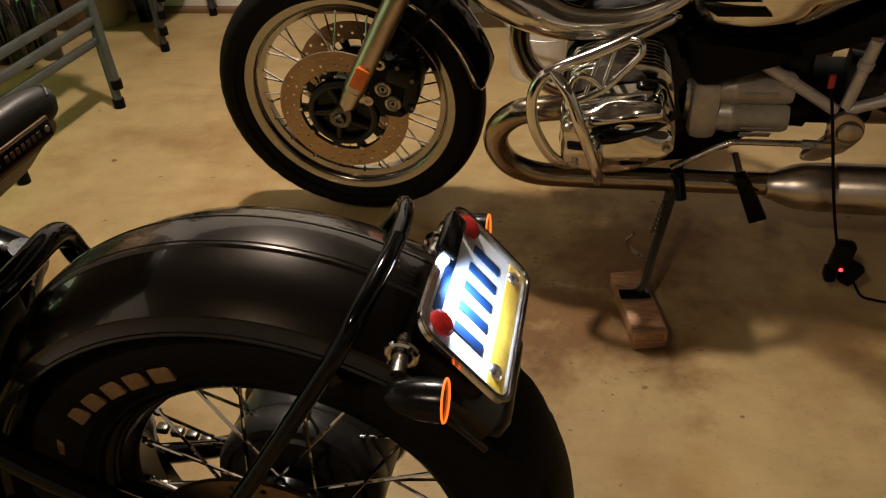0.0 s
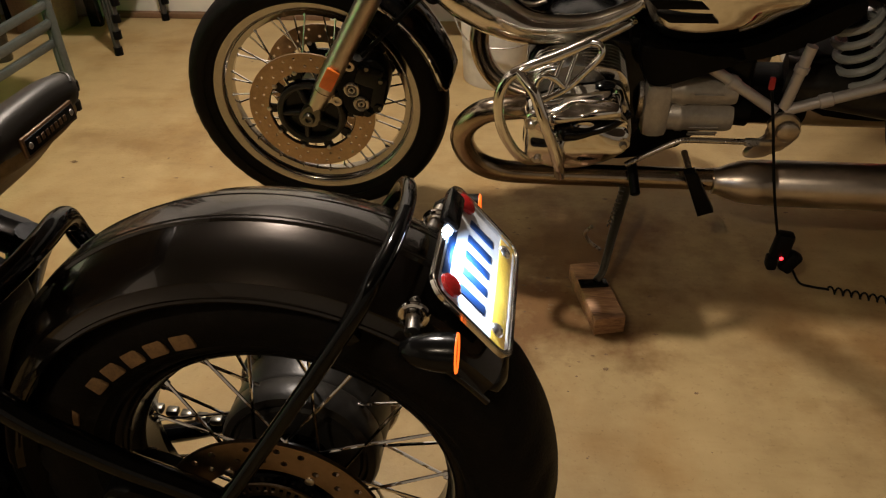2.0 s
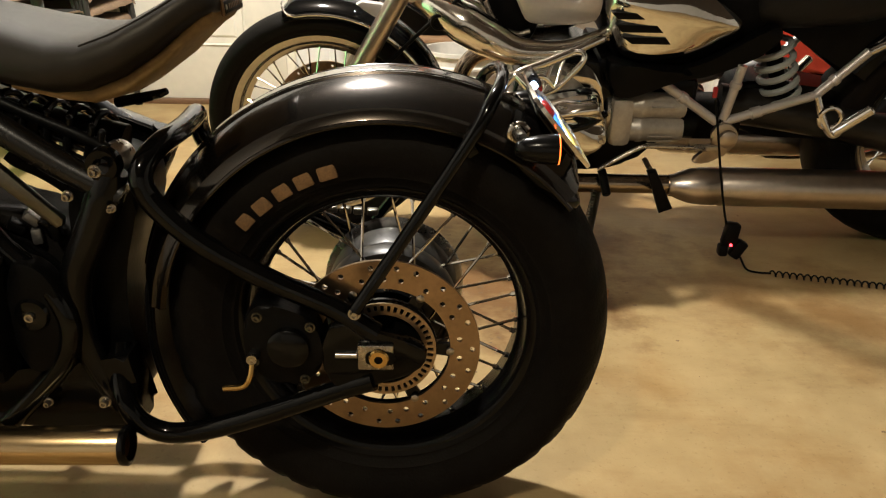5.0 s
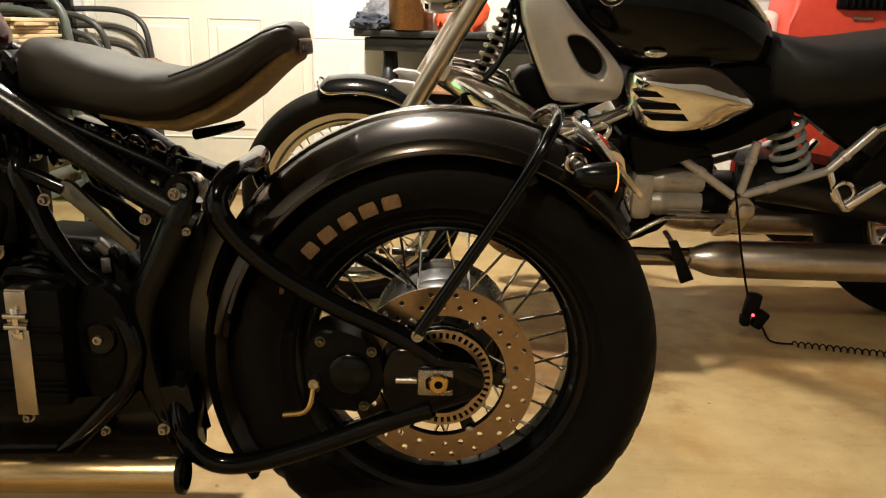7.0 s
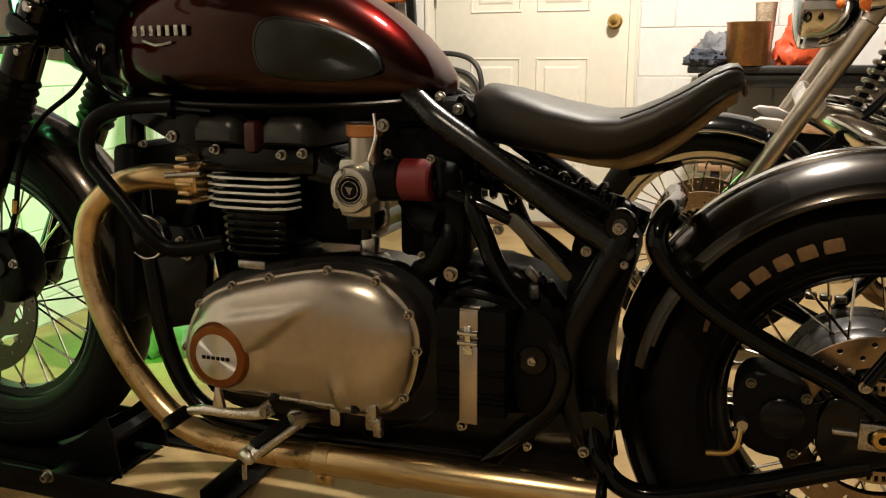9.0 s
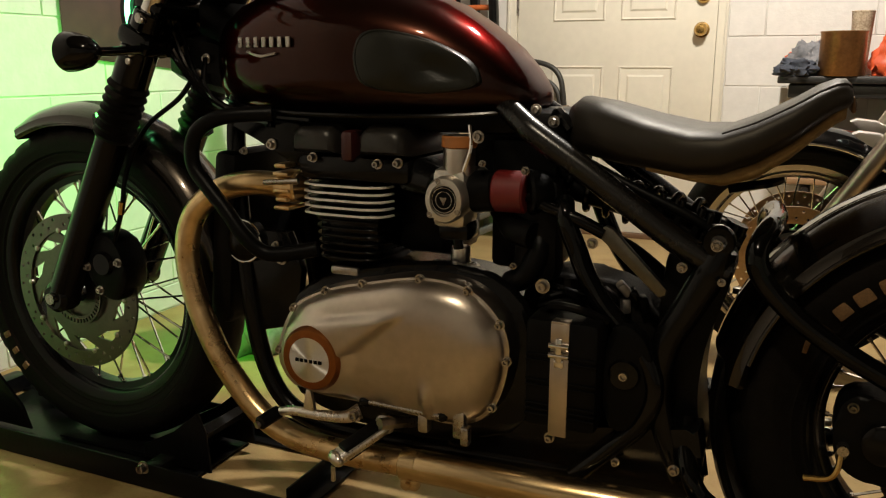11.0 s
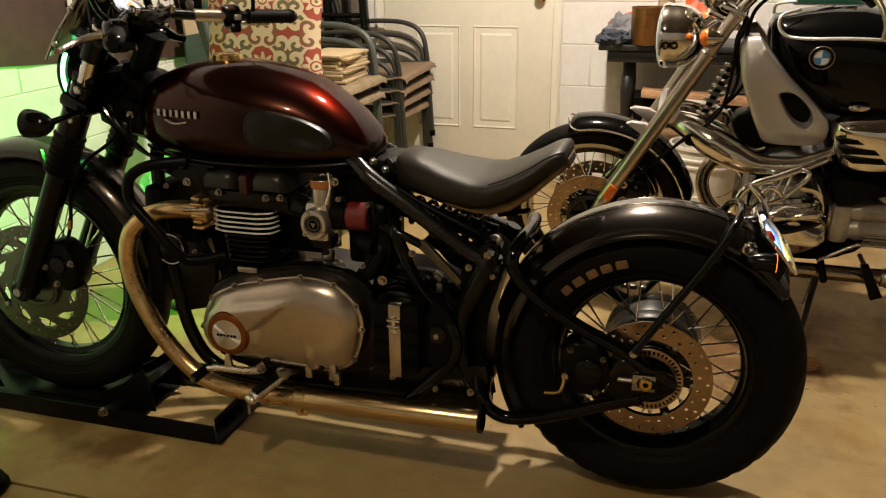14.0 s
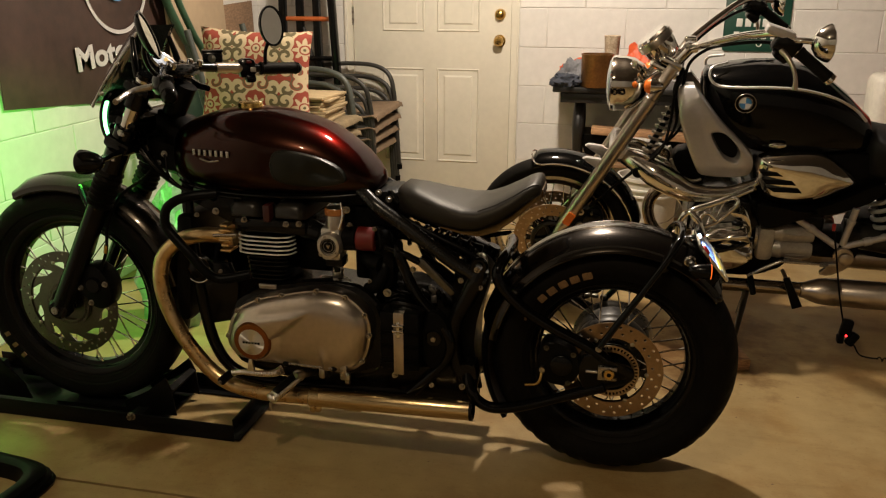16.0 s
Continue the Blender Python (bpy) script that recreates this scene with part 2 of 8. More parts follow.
def thing(name, m, label, category, group="", kind=""):
    ob = new(name)
    ob.matrix_world = m
    ob.empty_display_size = 0.05
    return tagged(ob, label, category, group, kind)


def box(size, at=(0, 0, 0), bevel=0.0, turn=(0, 0, 0), segs=2):
    bm = bmesh.new()
    bmesh.ops.create_cube(bm, size=1.0)
    bmesh.ops.scale(bm, vec=size, verts=bm.verts)
    if bevel:
        bmesh.ops.bevel(bm, geom=bm.edges[:], offset=bevel, segments=segs, affect="EDGES", profile=0.5)
    bmesh.ops.transform(bm, matrix=pose(*at, *turn), verts=bm.verts)
    return bm


def join(*parts):
    """One bmesh out of several."""
    out = bmesh.new()
    for bm in parts:
        mesh = bpy.data.meshes.new("join")
        bm.to_mesh(mesh)
        bm.free()
        out.from_mesh(mesh)
        bpy.data.meshes.remove(mesh)
    return out


def lathe(profile, segs=32, m=None, sweep=360.0, start=0.0):
    """Turns points (radius, along) about the y axis."""
    bm = bmesh.new()
    full = sweep >= 359.9
    count = segs if full else segs + 1
    rings = []
    for k in range(count):
        a = radians(start + sweep * k / segs)
        rings.append([bm.verts.new((r * math.cos(a), y, r * math.sin(a))) for r, y in profile])
    for k in range(segs):
        one, two = rings[k], rings[(k + 1) % count]
        for i in range(len(profile) - 1):
            try:
                bm.faces.new((one[i], one[i + 1], two[i + 1], two[i]))
            except ValueError:
                pass
    bmesh.ops.remove_doubles(bm, verts=bm.verts, dist=1e-6)
    if m is not None:
        bmesh.ops.transform(bm, matrix=m, verts=bm.verts)
    return bm


def rod(a, b, r, r2=None, segs=12, bevel=0.0):
    """A capped rod from a to b."""
    a, b = Vector(a), Vector(b)
    r2 = r if r2 is None else r2
    n = (b - a).length
    e = min(bevel, n / 3)
    prof = [(0, 0), (r - e, 0), (r, e), (r2, n - e), (r2 - e, n), (0, n)] if e else [(0, 0), (r, 0), (r2, n), (0, n)]
    turn = (b - a).to_track_quat("Y", "Z").to_matrix().to_4x4()
    return lathe(prof, segs, Matrix.Translation(a) @ turn)


def spline(points, per=6):
    p = [Vector(q) for q in points]
    p = [2 * p[0] - p[1]] + p + [2 * p[-1] - p[-2]]
    out = []
    for i in range(1, len(p) - 2):
        for k in range(per):
            t = k / per
            a, b, c, d = p[i - 1:i + 3]
            out.append(0.5 * (2 * b + (c - a) * t + (2 * a - 5 * b + 4 * c - d) * t * t + (3 * b - a - 3 * c + d) * t ** 3))
    return out + [p[-2]]


def tube(points, r, segs=12, per=6, hollow=False):
    """A bent pipe; r is one radius or one for each point."""
    path = spline(points, per)
    radii = [r] * len(path) if isinstance(r, (int, float)) else [
        r[min(i // per, len(r) - 1)] * (1 - (i % per) / per) + r[min(i // per + 1, len(r) - 1)] * (i % per) / per for i in range(len(path))]
    bm = bmesh.new()
    side, rings = None, []
    for i, q in enumerate(path):
        ahead = (path[min(i + 1, len(path) - 1)] - path[max(i - 1, 0)]).normalized()
        if side is None:
            side = ahead.orthogonal().normalized()
        side = (side - ahead * side.dot(ahead)).normalized()
        up = ahead.cross(side)
        rings.append([bm.verts.new(q + radii[i] * (math.cos(2 * math.pi * k / segs) * side + math.sin(2 * math.pi * k / segs) * up)) for k in range(segs)])
    for one, two in zip(rings, rings[1:]):
        for k in range(segs):
            bm.faces.new((one[k], one[(k + 1) % segs], two[(k + 1) % segs], two[k]))
    bm.faces.new(rings[0])
    if not hollow:
        bm.faces.new(rings[-1])
    return bm


def prism(outline, y0, y1, bevel=0.0, segs=2):
    """An outline in x and z, given depth along y."""
    bm = bmesh.new()
    near = [bm.verts.new((x, y0, z)) for x, z in outline]
    far = [bm.verts.new((x, y1, z)) for x, z in outline]
    n = len(outline)
    for i in range(n):
        bm.faces.new((near[i], near[(i + 1) % n], far[(i + 1) % n], far[i]))
    front, back = bm.faces.new(near), bm.faces.new(far)
    if bevel:
        bmesh.ops.bevel(bm, geom=list(set(front.edges) | set(back.edges)), offset=bevel, segments=segs, affect="EDGES", profile=0.5)
    return bm


def smooth_outline(points, per=5):
    """A closed rounded outline through points in x and z."""
    p = [Vector((a, b)) for a, b in points]
    n, out = len(p), []
    for i in range(n):
        a, b, c, d = p[i - 1], p[i], p[(i + 1) % n], p[(i + 2) % n]
        for k in range(per):
            t = k / per
            q = 0.5 * (2 * b + (c - a) * t + (2 * a - 5 * b + 4 * c - d) * t * t + (3 * b - a - 3 * c + d) * t ** 3)
            out.append((q.x, q.y))
    return out


def loft(sections, cap=True):
    bm = bmesh.new()
    rings = [[bm.verts.new(q) for q in s] for s in sections]
    n = len(rings[0])
    for one, two in zip(rings, rings[1:]):
        for k in range(n):
            bm.faces.new((one[k], one[(k + 1) % n], two[(k + 1) % n], two[k]))
    if cap:
        bm.faces.new(rings[0])
        bm.faces.new(rings[-1])
    return bm


def ball(at, size, segs=20, turn=(0, 0, 0)):
    bm = bmesh.new()
    bmesh.ops.create_uvsphere(bm, u_segments=segs, v_segments=segs // 2, radius=1.0)
    bmesh.ops.scale(bm, vec=size, verts=bm.verts)
    bmesh.ops.transform(bm, matrix=pose(*at, *turn), verts=bm.verts)
    return bm


def torus(at, big, small, turn=(0, 0, 0), segs=32, ring=8):
    return lathe([(big + small * math.cos(2 * math.pi * k / ring), small * math.sin(2 * math.pi * k / ring)) for k in range(ring + 1)], segs, pose(*at, *turn))


def bolt(parent, at, r=0.007, out=0.006, name="bolt", mat=None, hexed=True):
    """A bolt head that faces -y, with its socket."""
    x, y, z = at
    bm = lathe([(0, -out * 0.5), (r * 0.45, -out * 0.5), (r * 0.5, -out), (r * 0.85, -out), (r, -out * 0.7), (r, 0), (r * 1.45, 0), (r * 1.45, 0.002), (0, 0.002)],
               12 if hexed else 16, pose(x, y, z))
    return part(name, bm, mat or STEEL, parent, smooth=30)


def arc_points(cx, cz, r, a0, a1, n, y=0.0):
    return [(cx + r * math.cos(radians(a0 + (a1 - a0) * i / n)), y, cz + r * math.sin(radians(a0 + (a1 - a0) * i / n))) for i in range(n + 1)]


# ---- the room ----
X0, X1, Y0, Y1, H = -2.12, 4.4, -4.6, 2.60, 2.40
JOINT = -0.404
floor = tagged(part("floor", join(box((X1 - X0 + 0.4, JOINT - 0.0045 - Y0 + 0.2, 0.12), ((X0 + X1) / 2, (JOINT - 0.0045 + Y0 - 0.2) / 2, -0.06)), box((X1 - X0 + 0.4, Y1 + 0.2 - JOINT - 0.0045, 0.12), ((X0 + X1) / 2, (JOINT + 0.0045 + Y1 + 0.2) / 2, -0.06)),
                                  box((X1 - X0 + 0.3, 0.02, 0.08), ((X0 + X1) / 2, JOINT, -0.056))), CONCRETE), "stained tan concrete garage floor with a sawn joint", "floor", kind="structure")
ceiling = tagged(part("ceiling", box((X1 - X0 + 0.4, Y1 - Y0 + 0.4, 0.1), ((X0 + X1) / 2, (Y0 + Y1) / 2, H + 0.05)), CEILING), "unseen garage ceiling boards, kept dark to cut bounced light", "ceiling", kind="structure")


def wall(name, a, b, thick, openings=()):
    """A wall of mortar between two corners, with openings (from, to, height) along it."""
    (ax, ay), (bx, by) = a, b
    n = math.hypot(bx - ax, by - ay)
    yaw = math.degrees(math.atan2(by - ay, bx - ax))
    pieces, at = [], 0.0
    for f, t, h in sorted(openings):
        pieces.append(box((f - at, thick, H), ((f + at) / 2, thick / 2, H / 2)))
        pieces.append(box((t - f, thick, H - h), ((f + t) / 2, thick / 2, (H + h) / 2)))
        at = t
    pieces.append(box((n - at, thick, H), ((n + at) / 2, thick / 2, H / 2)))
    ob = part(name, join(*pieces), MORTAR)
    ob.matrix_world = pose(ax, ay, 0, 0, 0, yaw)
    return tagged(ob, "white painted concrete block garage wall", "wall", kind="structure")


DOOR_L, DOOR_R, DOOR_H = -1.575, -0.605, 2.06
wall_north = wall("wall_north", (X0 - 0.2, Y1), (X1 + 0.2, Y1), 0.2, [(DOOR_L - X0 + 0.2, DOOR_R - X0 + 0.2, DOOR_H)])
wall_west = wall("wall_west", (X0, Y0 - 0.2), (X0, Y1), 0.2)
# East and south walls are unseen, added far off so that less light bounces.
wall_east = wall("wall_east", (X1, Y1), (X1, Y0 - 0.2), 0.2)
wall_south = wall("wall_south", (X1, Y0), (X0, Y0), 0.2)

# ---- wheels ----
def wheel(root, name, at, radius, width, rim_r, rim_mat, spoke_mat, n_spokes, hub_r, hub_w, groove=0.0042, tread=36, well=0.034):
    """A spoked wheel about the y axis: the rim, with its tyre, hub, spokes and nipples under it."""
    w = width / 2
    half = [(rim_r - well, 0.0), (rim_r - well + 0.001, w * 0.22), (rim_r - well * 0.6, w * 0.30), (rim_r - well * 0.46, w * 0.50), (rim_r - well * 0.33, w * 0.57), (rim_r - 0.002, w * 0.60), (rim_r + 0.003, w * 0.635),
            (rim_r + 0.008, w * 0.64), (rim_r + 0.010, w * 0.62), (rim_r + 0.006, w * 0.58), (rim_r - 0.006, w * 0.48), (rim_r - well * 0.36, w * 0.28), (rim_r - well * 0.65, w * 0.18), (rim_r - well * 0.70, 0.0)]
    rim = part(name, lathe([(r, -y) for r, y in half[:-1]] + [(r, y) for r, y in reversed(half[1:])] + [half[0]], 72), rim_mat, root)
    rim.matrix_basis = pose(*at)
    d = radius - rim_r
    prof = [(rim_r - 0.002, 0.55), (rim_r + 0.006, 0.66), (rim_r + 0.009, 0.715), (rim_r + 0.0115, 0.715), (rim_r + 0.014, 0.74), (rim_r + 0.021, 0.80), (rim_r + 0.0235, 0.835), (rim_r + 0.026, 0.835), (rim_r + d * 0.34, 0.93), (rim_r + d * 0.50, 0.995), (rim_r + d * 0.66, 0.99), (rim_r + d * 0.78, 0.90),
            (rim_r + d * 0.90, 0.68), (rim_r + d * 0.97, 0.40), (radius, 0.13)]
    prof = [(r, -f * w) for r, f in prof] + [(r, f * w) for r, f in reversed(prof)]
    bm = lathe(prof, tread * 4)
    for v in bm.verts:
        r = math.hypot(v.co.x, v.co.z)
        a = math.degrees(math.atan2(v.co.z, v.co.x)) + math.copysign(6.0, v.co.y) * (r - radius) / 0.03
        step = 360.0 / tread
        if r > rim_r + d * 0.74 and r < radius - d * 0.06 and (a % step) < step / 4.1:
            f = (r - groove) / r
            v.co.x, v.co.z = v.co.x * f, v.co.z * f
            v.co.y *= 0.985
    part("tyre", bm, RUBBER, rim, "black rubber tyre with cut shoulder grooves")
    part("hub", lathe([(0.012, -hub_w), (hub_r * 0.6, -hub_w), (hub_r, -hub_w * 0.86), (hub_r, -hub_w * 0.62), (hub_r * 0.62, -hub_w * 0.45), (hub_r * 0.55, 0), (hub_r * 0.62, hub_w * 0.45),
                       (hub_r, hub_w * 0.62), (hub_r, hub_w * 0.86), (hub_r * 0.6, hub_w), (0.012, hub_w)], 32), BLACK_SATIN if rim_mat is BLACK_SATIN else CAST, rim)
    bank = {}
    for k in range(n_spokes):
        side = 1 if k % 2 else -1
        a = 360.0 / n_spokes * k
        lean = (38 if (k // 2) % 2 else -38)
        inner = Vector((hub_r * 0.93 * math.cos(radians(a + lean)), side * hub_w * 0.74, hub_r * 0.93 * math.sin(radians(a + lean))))
        outer = Vector(((rim_r - well * 0.7) * math.cos(radians(a)), side * 0.008, (rim_r - well * 0.7) * math.sin(radians(a))))
        nip = inner + (outer - inner) * 0.93
        if k < 4:
            spoke = part("spoke", join(rod(inner, outer, 0.0021, segs=6), rod(nip, outer, 0.0038, segs=6)), spoke_mat, rim)
            bank[k] = spoke
        else:
            again(bank[k % 4], pose(0, 0, 0, 0, -(a - 360.0 / n_spokes * (k % 4)), 0), rim)
    return rim


def cut_plate(loops, y, thick):
    """A flat plate in x and z with real openings: the first loop is its outline, the others are cut through it."""
    curve = bpy.data.curves.new("plate", "CURVE")
    curve.dimensions, curve.fill_mode, curve.extrude = "2D", "BOTH", thick / 2
    for loop in loops:
        sp = curve.splines.new("POLY")
        sp.points.add(len(loop) - 1)
        for q, (x, z) in zip(sp.points, loop):
            q.co = (x, z, 0, 1)
        sp.use_cyclic_u = True
    tmp = bpy.data.objects.new("plate", curve)
    scene.collection.objects.link(tmp)
    mesh = bpy.data.meshes.new_from_object(tmp.evaluated_get(bpy.context.evaluated_depsgraph_get()))
    bpy.data.objects.remove(tmp)
    bm = bmesh.new()
    bm.from_mesh(mesh)
    bpy.data.meshes.remove(mesh)
    bmesh.ops.remove_doubles(bm, verts=bm.verts, dist=1e-6)
    bmesh.ops.transform(bm, matrix=pose(0, y, 0, 90, 0, 0), verts=bm.verts)
    return bm


def circle(r, n=64, x=0.0, z=0.0):
    return [(x + r * math.cos(2 * math.pi * k / n), z + r * math.sin(2 * math.pi * k / n)) for k in range(n)]


def kidney(r0, r1, a0, a1, lean=0.0, n=7):
    """A curved slot between two radii and two angles in degrees; lean skews its outer edge."""
    inner = [(r0 * math.cos(radians(a0 + (a1 - a0) * k / n)), r0 * math.sin(radians(a0 + (a1 - a0) * k / n))) for k in range(n + 1)]
    outer = [(r1 * math.cos(radians(a1 + lean - (a1 - a0) * k / n)), r1 * math.sin(radians(a1 + lean - (a1 - a0) * k / n))) for k in range(n + 1)]
    return inner + outer


def brake_disc(rim, y, r_out, r_in, holes, carrier_mat, arms=6, steel=None, lean=0.0, hole_r=0.0036):
    """A drilled disc on a windowed carrier."""
    loops = [circle(r_out, 96), circle(r_in, 72)]
    for f, turn in ((0.74, 0.0), (0.33, 0.5)):
        rr = r_in + (r_out - r_in) * f
        for k in range(holes):
            a = 2 * math.pi * (k + turn + (0.22 if k % 3 == 1 else 0.0)) / holes
            loops.append(circle(hole_r, 8, rr * math.cos(a), rr * math.sin(a)))
    d = part("brake_disc", cut_plate(loops, y, 0.005), steel or DISC, rim, "bronze-toned drilled steel brake disc", smooth=30)
    step = 360.0 / arms
    windows = [kidney(r_in * 0.80, r_in * 0.985, step * k + 4, step * k + step - (9 if lean == 0 else 14), lean) for k in range(arms)]
    part("disc_carrier", cut_plate([circle(r_in + 0.002, 72), circle(0.022, 32)] + windows, y + 0.0045, 0.005), carrier_mat, d, "windowed carrier behind the disc", smooth=30)
    button = part("disc_button", lathe([(0.0, -0.0046), (0.0042, -0.0046), (0.0056, -0.0036), (0.0056, 0.001), (0.0, 0.001)], 10), STEEL, d)
    button.matrix_basis = pose(r_in * math.cos(radians(-2.5)), y, r_in * math.sin(radians(-2.5)))
    for k in range(1, arms):
        a = radians(step * k - 2.5)
        again(button, pose(r_in * math.cos(a), y, r_in * math.sin(a)), d)
    return d


def tone_ring(rim, y, r, mat, teeth=44):
    """A flat sensor ring with a row of slots cut through it."""
    slots = [kidney(r - 0.0115, r - 0.0035, 360.0 / teeth * k, 360.0 / teeth * (k + 0.52), n=1) for k in range(teeth)]
    return part("tone_ring", cut_plate([circle(r, 72), circle(r - 0.017, 48)] + slots, y, 0.003), mat, rim, "slotted sensor ring", smooth=30)


# ---- the bobber ----
bob = thing("bobber_motorcycle", pose(0, 0, 0), "dark red and black bobber motorcycle standing in a wheel chock", "motorcycle")
RW, FW = (0.002, 0.0, 0.314), (-1.535, 0.0, 0.352)
rear = wheel(bob, "rear_wheel", RW, 0.312, 0.152, 0.203, BLACK_SATIN, CHROME, 36, 0.055, 0.05, well=0.020)
front = wheel(bob, "front_wheel", FW, 0.3315, 0.104, 0.245, BLACK_SATIN, CHROME, 36, 0.05, 0.05, tread=40)
brake_disc(rear, -0.098, 0.1275, 0.088, 22, BLACK_SATIN, hole_r=0.0040)
tone_ring(rear, -0.104, 0.069, RING_STEEL)
brake_disc(front, -0.075, 0.155, 0.124, 24, DISC_DARK, 10, DISC_DARK, lean=16)
tone_ring(front, -0.081, 0.068, DISC_DARK)
part("sprocket_carrier", lathe([(0.030, 0.10), (0.030, 0.012), (0.036, 0.006), (0.040, -0.004), (0.064, -0.006), (0.076, -0.003), (0.079, 0.002), (0.083, 0.002), (0.086, -0.004), (0.0945, -0.002), (0.0985, 0.006), (0.0985, 0.030), (0.0965, 0.034), (0.0985, 0.038), (0.0985, 0.088), (0.085, 0.099), (0.03, 0.10)], 56), ROCKER, rear, "round dark cush drive drum with turned rings")
part("sprocket", lathe([(0.05, 0.104), (0.105, 0.104), (0.108, 0.107), (0.105, 0.110), (0.05, 0.110), (0.05, 0.104)], 44), STEEL, rear)
# raised tan marks on the sidewalls
for a, w in ((137.2, 0.021), (129.8, 0.024), (122.0, 0.023), (114.6, 0.024), (107.0, 0.025)):
    c = Vector((0.2495 * math.cos(radians(a)), 0, 0.2495 * math.sin(radians(a))))
    part("sidewall_mark", box((w, 0.005, 0.0285), (c.x, -0.0722, c.z), 0.0022, (0, 90 - a, 0)), LETTER, rear, "raised tan block of lettering")
for a in (208, 216, 224):
    part("sidewall_mark", box((0.013, 0.004, 0.017), (0.283 * math.cos(radians(a)), -0.0505, 0.283 * math.sin(radians(a))), 0.0012, (0, 90 - a, 0)), LETTER, front, "raised tan block of lettering")
part("sidewall_emblem", prism([(0.248 * math.cos(radians(152)) + dx, 0.248 * math.sin(radians(152)) + dz) for dx, dz in ((-0.004, -0.012), (0.002, -0.013), (0.006, 0.004), (0.001, 0.012), (-0.002, 0.002))], -0.0745, -0.0715, 0.0008), LETTER, rear, "small tan raised emblem")


def fender(parent, name, at, r, half, a0, a1, mat, crown=0.030, steps=48, lip=0.040, band=True, thick=0.003):
    """A round mudguard: its cross-section runs from lip to lip over the crown."""
    sec = [(-half, -lip), (-half - 0.003, -lip * 0.85), (-half + 0.001, -lip * 0.55), (-half * 0.97, -lip * 0.25), (-half * 0.88, 0.001), (-half * 0.70, crown * 0.48), (-half * 0.48, crown * 0.76)]
    if band:
        sec += [(-half * 0.30, crown * 0.91), (-half * 0.28, crown * 0.91 + 0.003), (0.0, crown + 0.003)]
    else:
        sec += [(-half * 0.25, crown * 0.95), (0.0, crown)]
    sec = sec + [(-y, z) for y, z in reversed(sec[:-1])]
    inner = [(y * 0.97, z - thick) for y, z in reversed(sec)]
    ring = sec + inner
    sections = []
    for k in range(steps + 1):
        a = radians(a0 + (a1 - a0) * k / steps)
        f = min(1.0, 0.35 + min(k, steps - k) / 3.0)
        sections.append([(at[0] + (r + (z if z < 0 else z * f)) * math.cos(a), at[1] + y, at[2] + (r + (z if z < 0 else z * f)) * math.sin(a)) for y, z in ring])
    return part(name, loft(sections), mat, parent, smooth=32)


rear_fender = fender(bob, "rear_fender", (0.006, 0, 0.318), 0.323, 0.089, 172, 42, FENDER, crown=0.026, lip=0.022)
fender(bob, "front_fender", (-1.535, 0, 0.352), 0.349, 0.060, 116, 12, FENDER, crown=0.020, lip=0.022, band=False, steps=36)
for y in (-0.0205, 0.0205):
    part("fender_bead", tube(arc_points(0.006, 0.318, 0.3515 - abs(y) * 0.10, 166, 50, 26, y), 0.0015, 8, 2), FENDER, rear_fender)
for s in (-1, 1):
    part("fender_lip", tube(arc_points(0.006, 0.318, 0.301, 165, 40, 20, s * 0.091), 0.0035, 8, 3), FENDER, rear_fender)
    part("fender_strut", tube([(-0.030, s * 0.158, 0.398), (0.012, s * 0.140, 0.459), (0.060, s * 0.124, 0.530), (0.101, s * 0.110, 0.592), (0.121, s * 0.102, 0.623), (0.133, s * 0.090, 0.645), (0.142, s * 0.068, 0.657), (0.148, s * 0.035, 0.664), (0.150, 0.0, 0.666)], 0.0082, 14), BLACK_GLOSS, bob, "glossy black tubular fender stay")
    part("stay_clip", box((0.022, 0.012, 0.016), (0.108, s * 0.094, 0.590), 0.003, (0, 55, 0)), BLACK_GLOSS, bob)

# plate, lamp and signals
plate = part("plate_bracket", box((0.006, 0.150, 0.076), (0.2125, 0, 0.603), 0.003, (0, -40, 0)), BLACK_SATIN, bob)
tilt = pose(0.218, 0, 0.604, 0, -40, 0)


def on_plate(y, z, sy, sz, out, t=0.002, bevel=0.0006):
    bm = box((t, sy, sz), (out, y, z), bevel)
    bmesh.ops.transform(bm, matrix=tilt, verts=bm.verts)
    return bm


PLATE_WHITE = material("plate_white", (0.72, 0.74, 0.76), 0.35, vary=0.05, scale=30)
PLATE_BLUE = material("plate_blue", (0.015, 0.05, 0.16), 0.4, vary=0.1)
PLATE_YELLOW = material("plate_yellow", (0.72, 0.48, 0.06), 0.4, vary=0.15, scale=40)


def rounded(w, h, r, n=6):
    """A rectangle in x and z with round corners."""
    out = []
    for k, (sx, sz) in enumerate(((1, 1), (-1, 1), (-1, -1), (1, -1))):
        for q in range(n + 1):
            a = radians(90 * k + 90 * q / n)
            out.append((sx * (w / 2 - r) + r * math.cos(a), sz * (h / 2 - r) + r * math.sin(a)))
    return out


def plate_cut(loops, out, thick):
    bm = cut_plate(loops, 0.0, thick)
    bmesh.ops.transform(bm, matrix=tilt @ pose(out, 0, 0, 0, 0, 90), verts=bm.verts)
    return bm


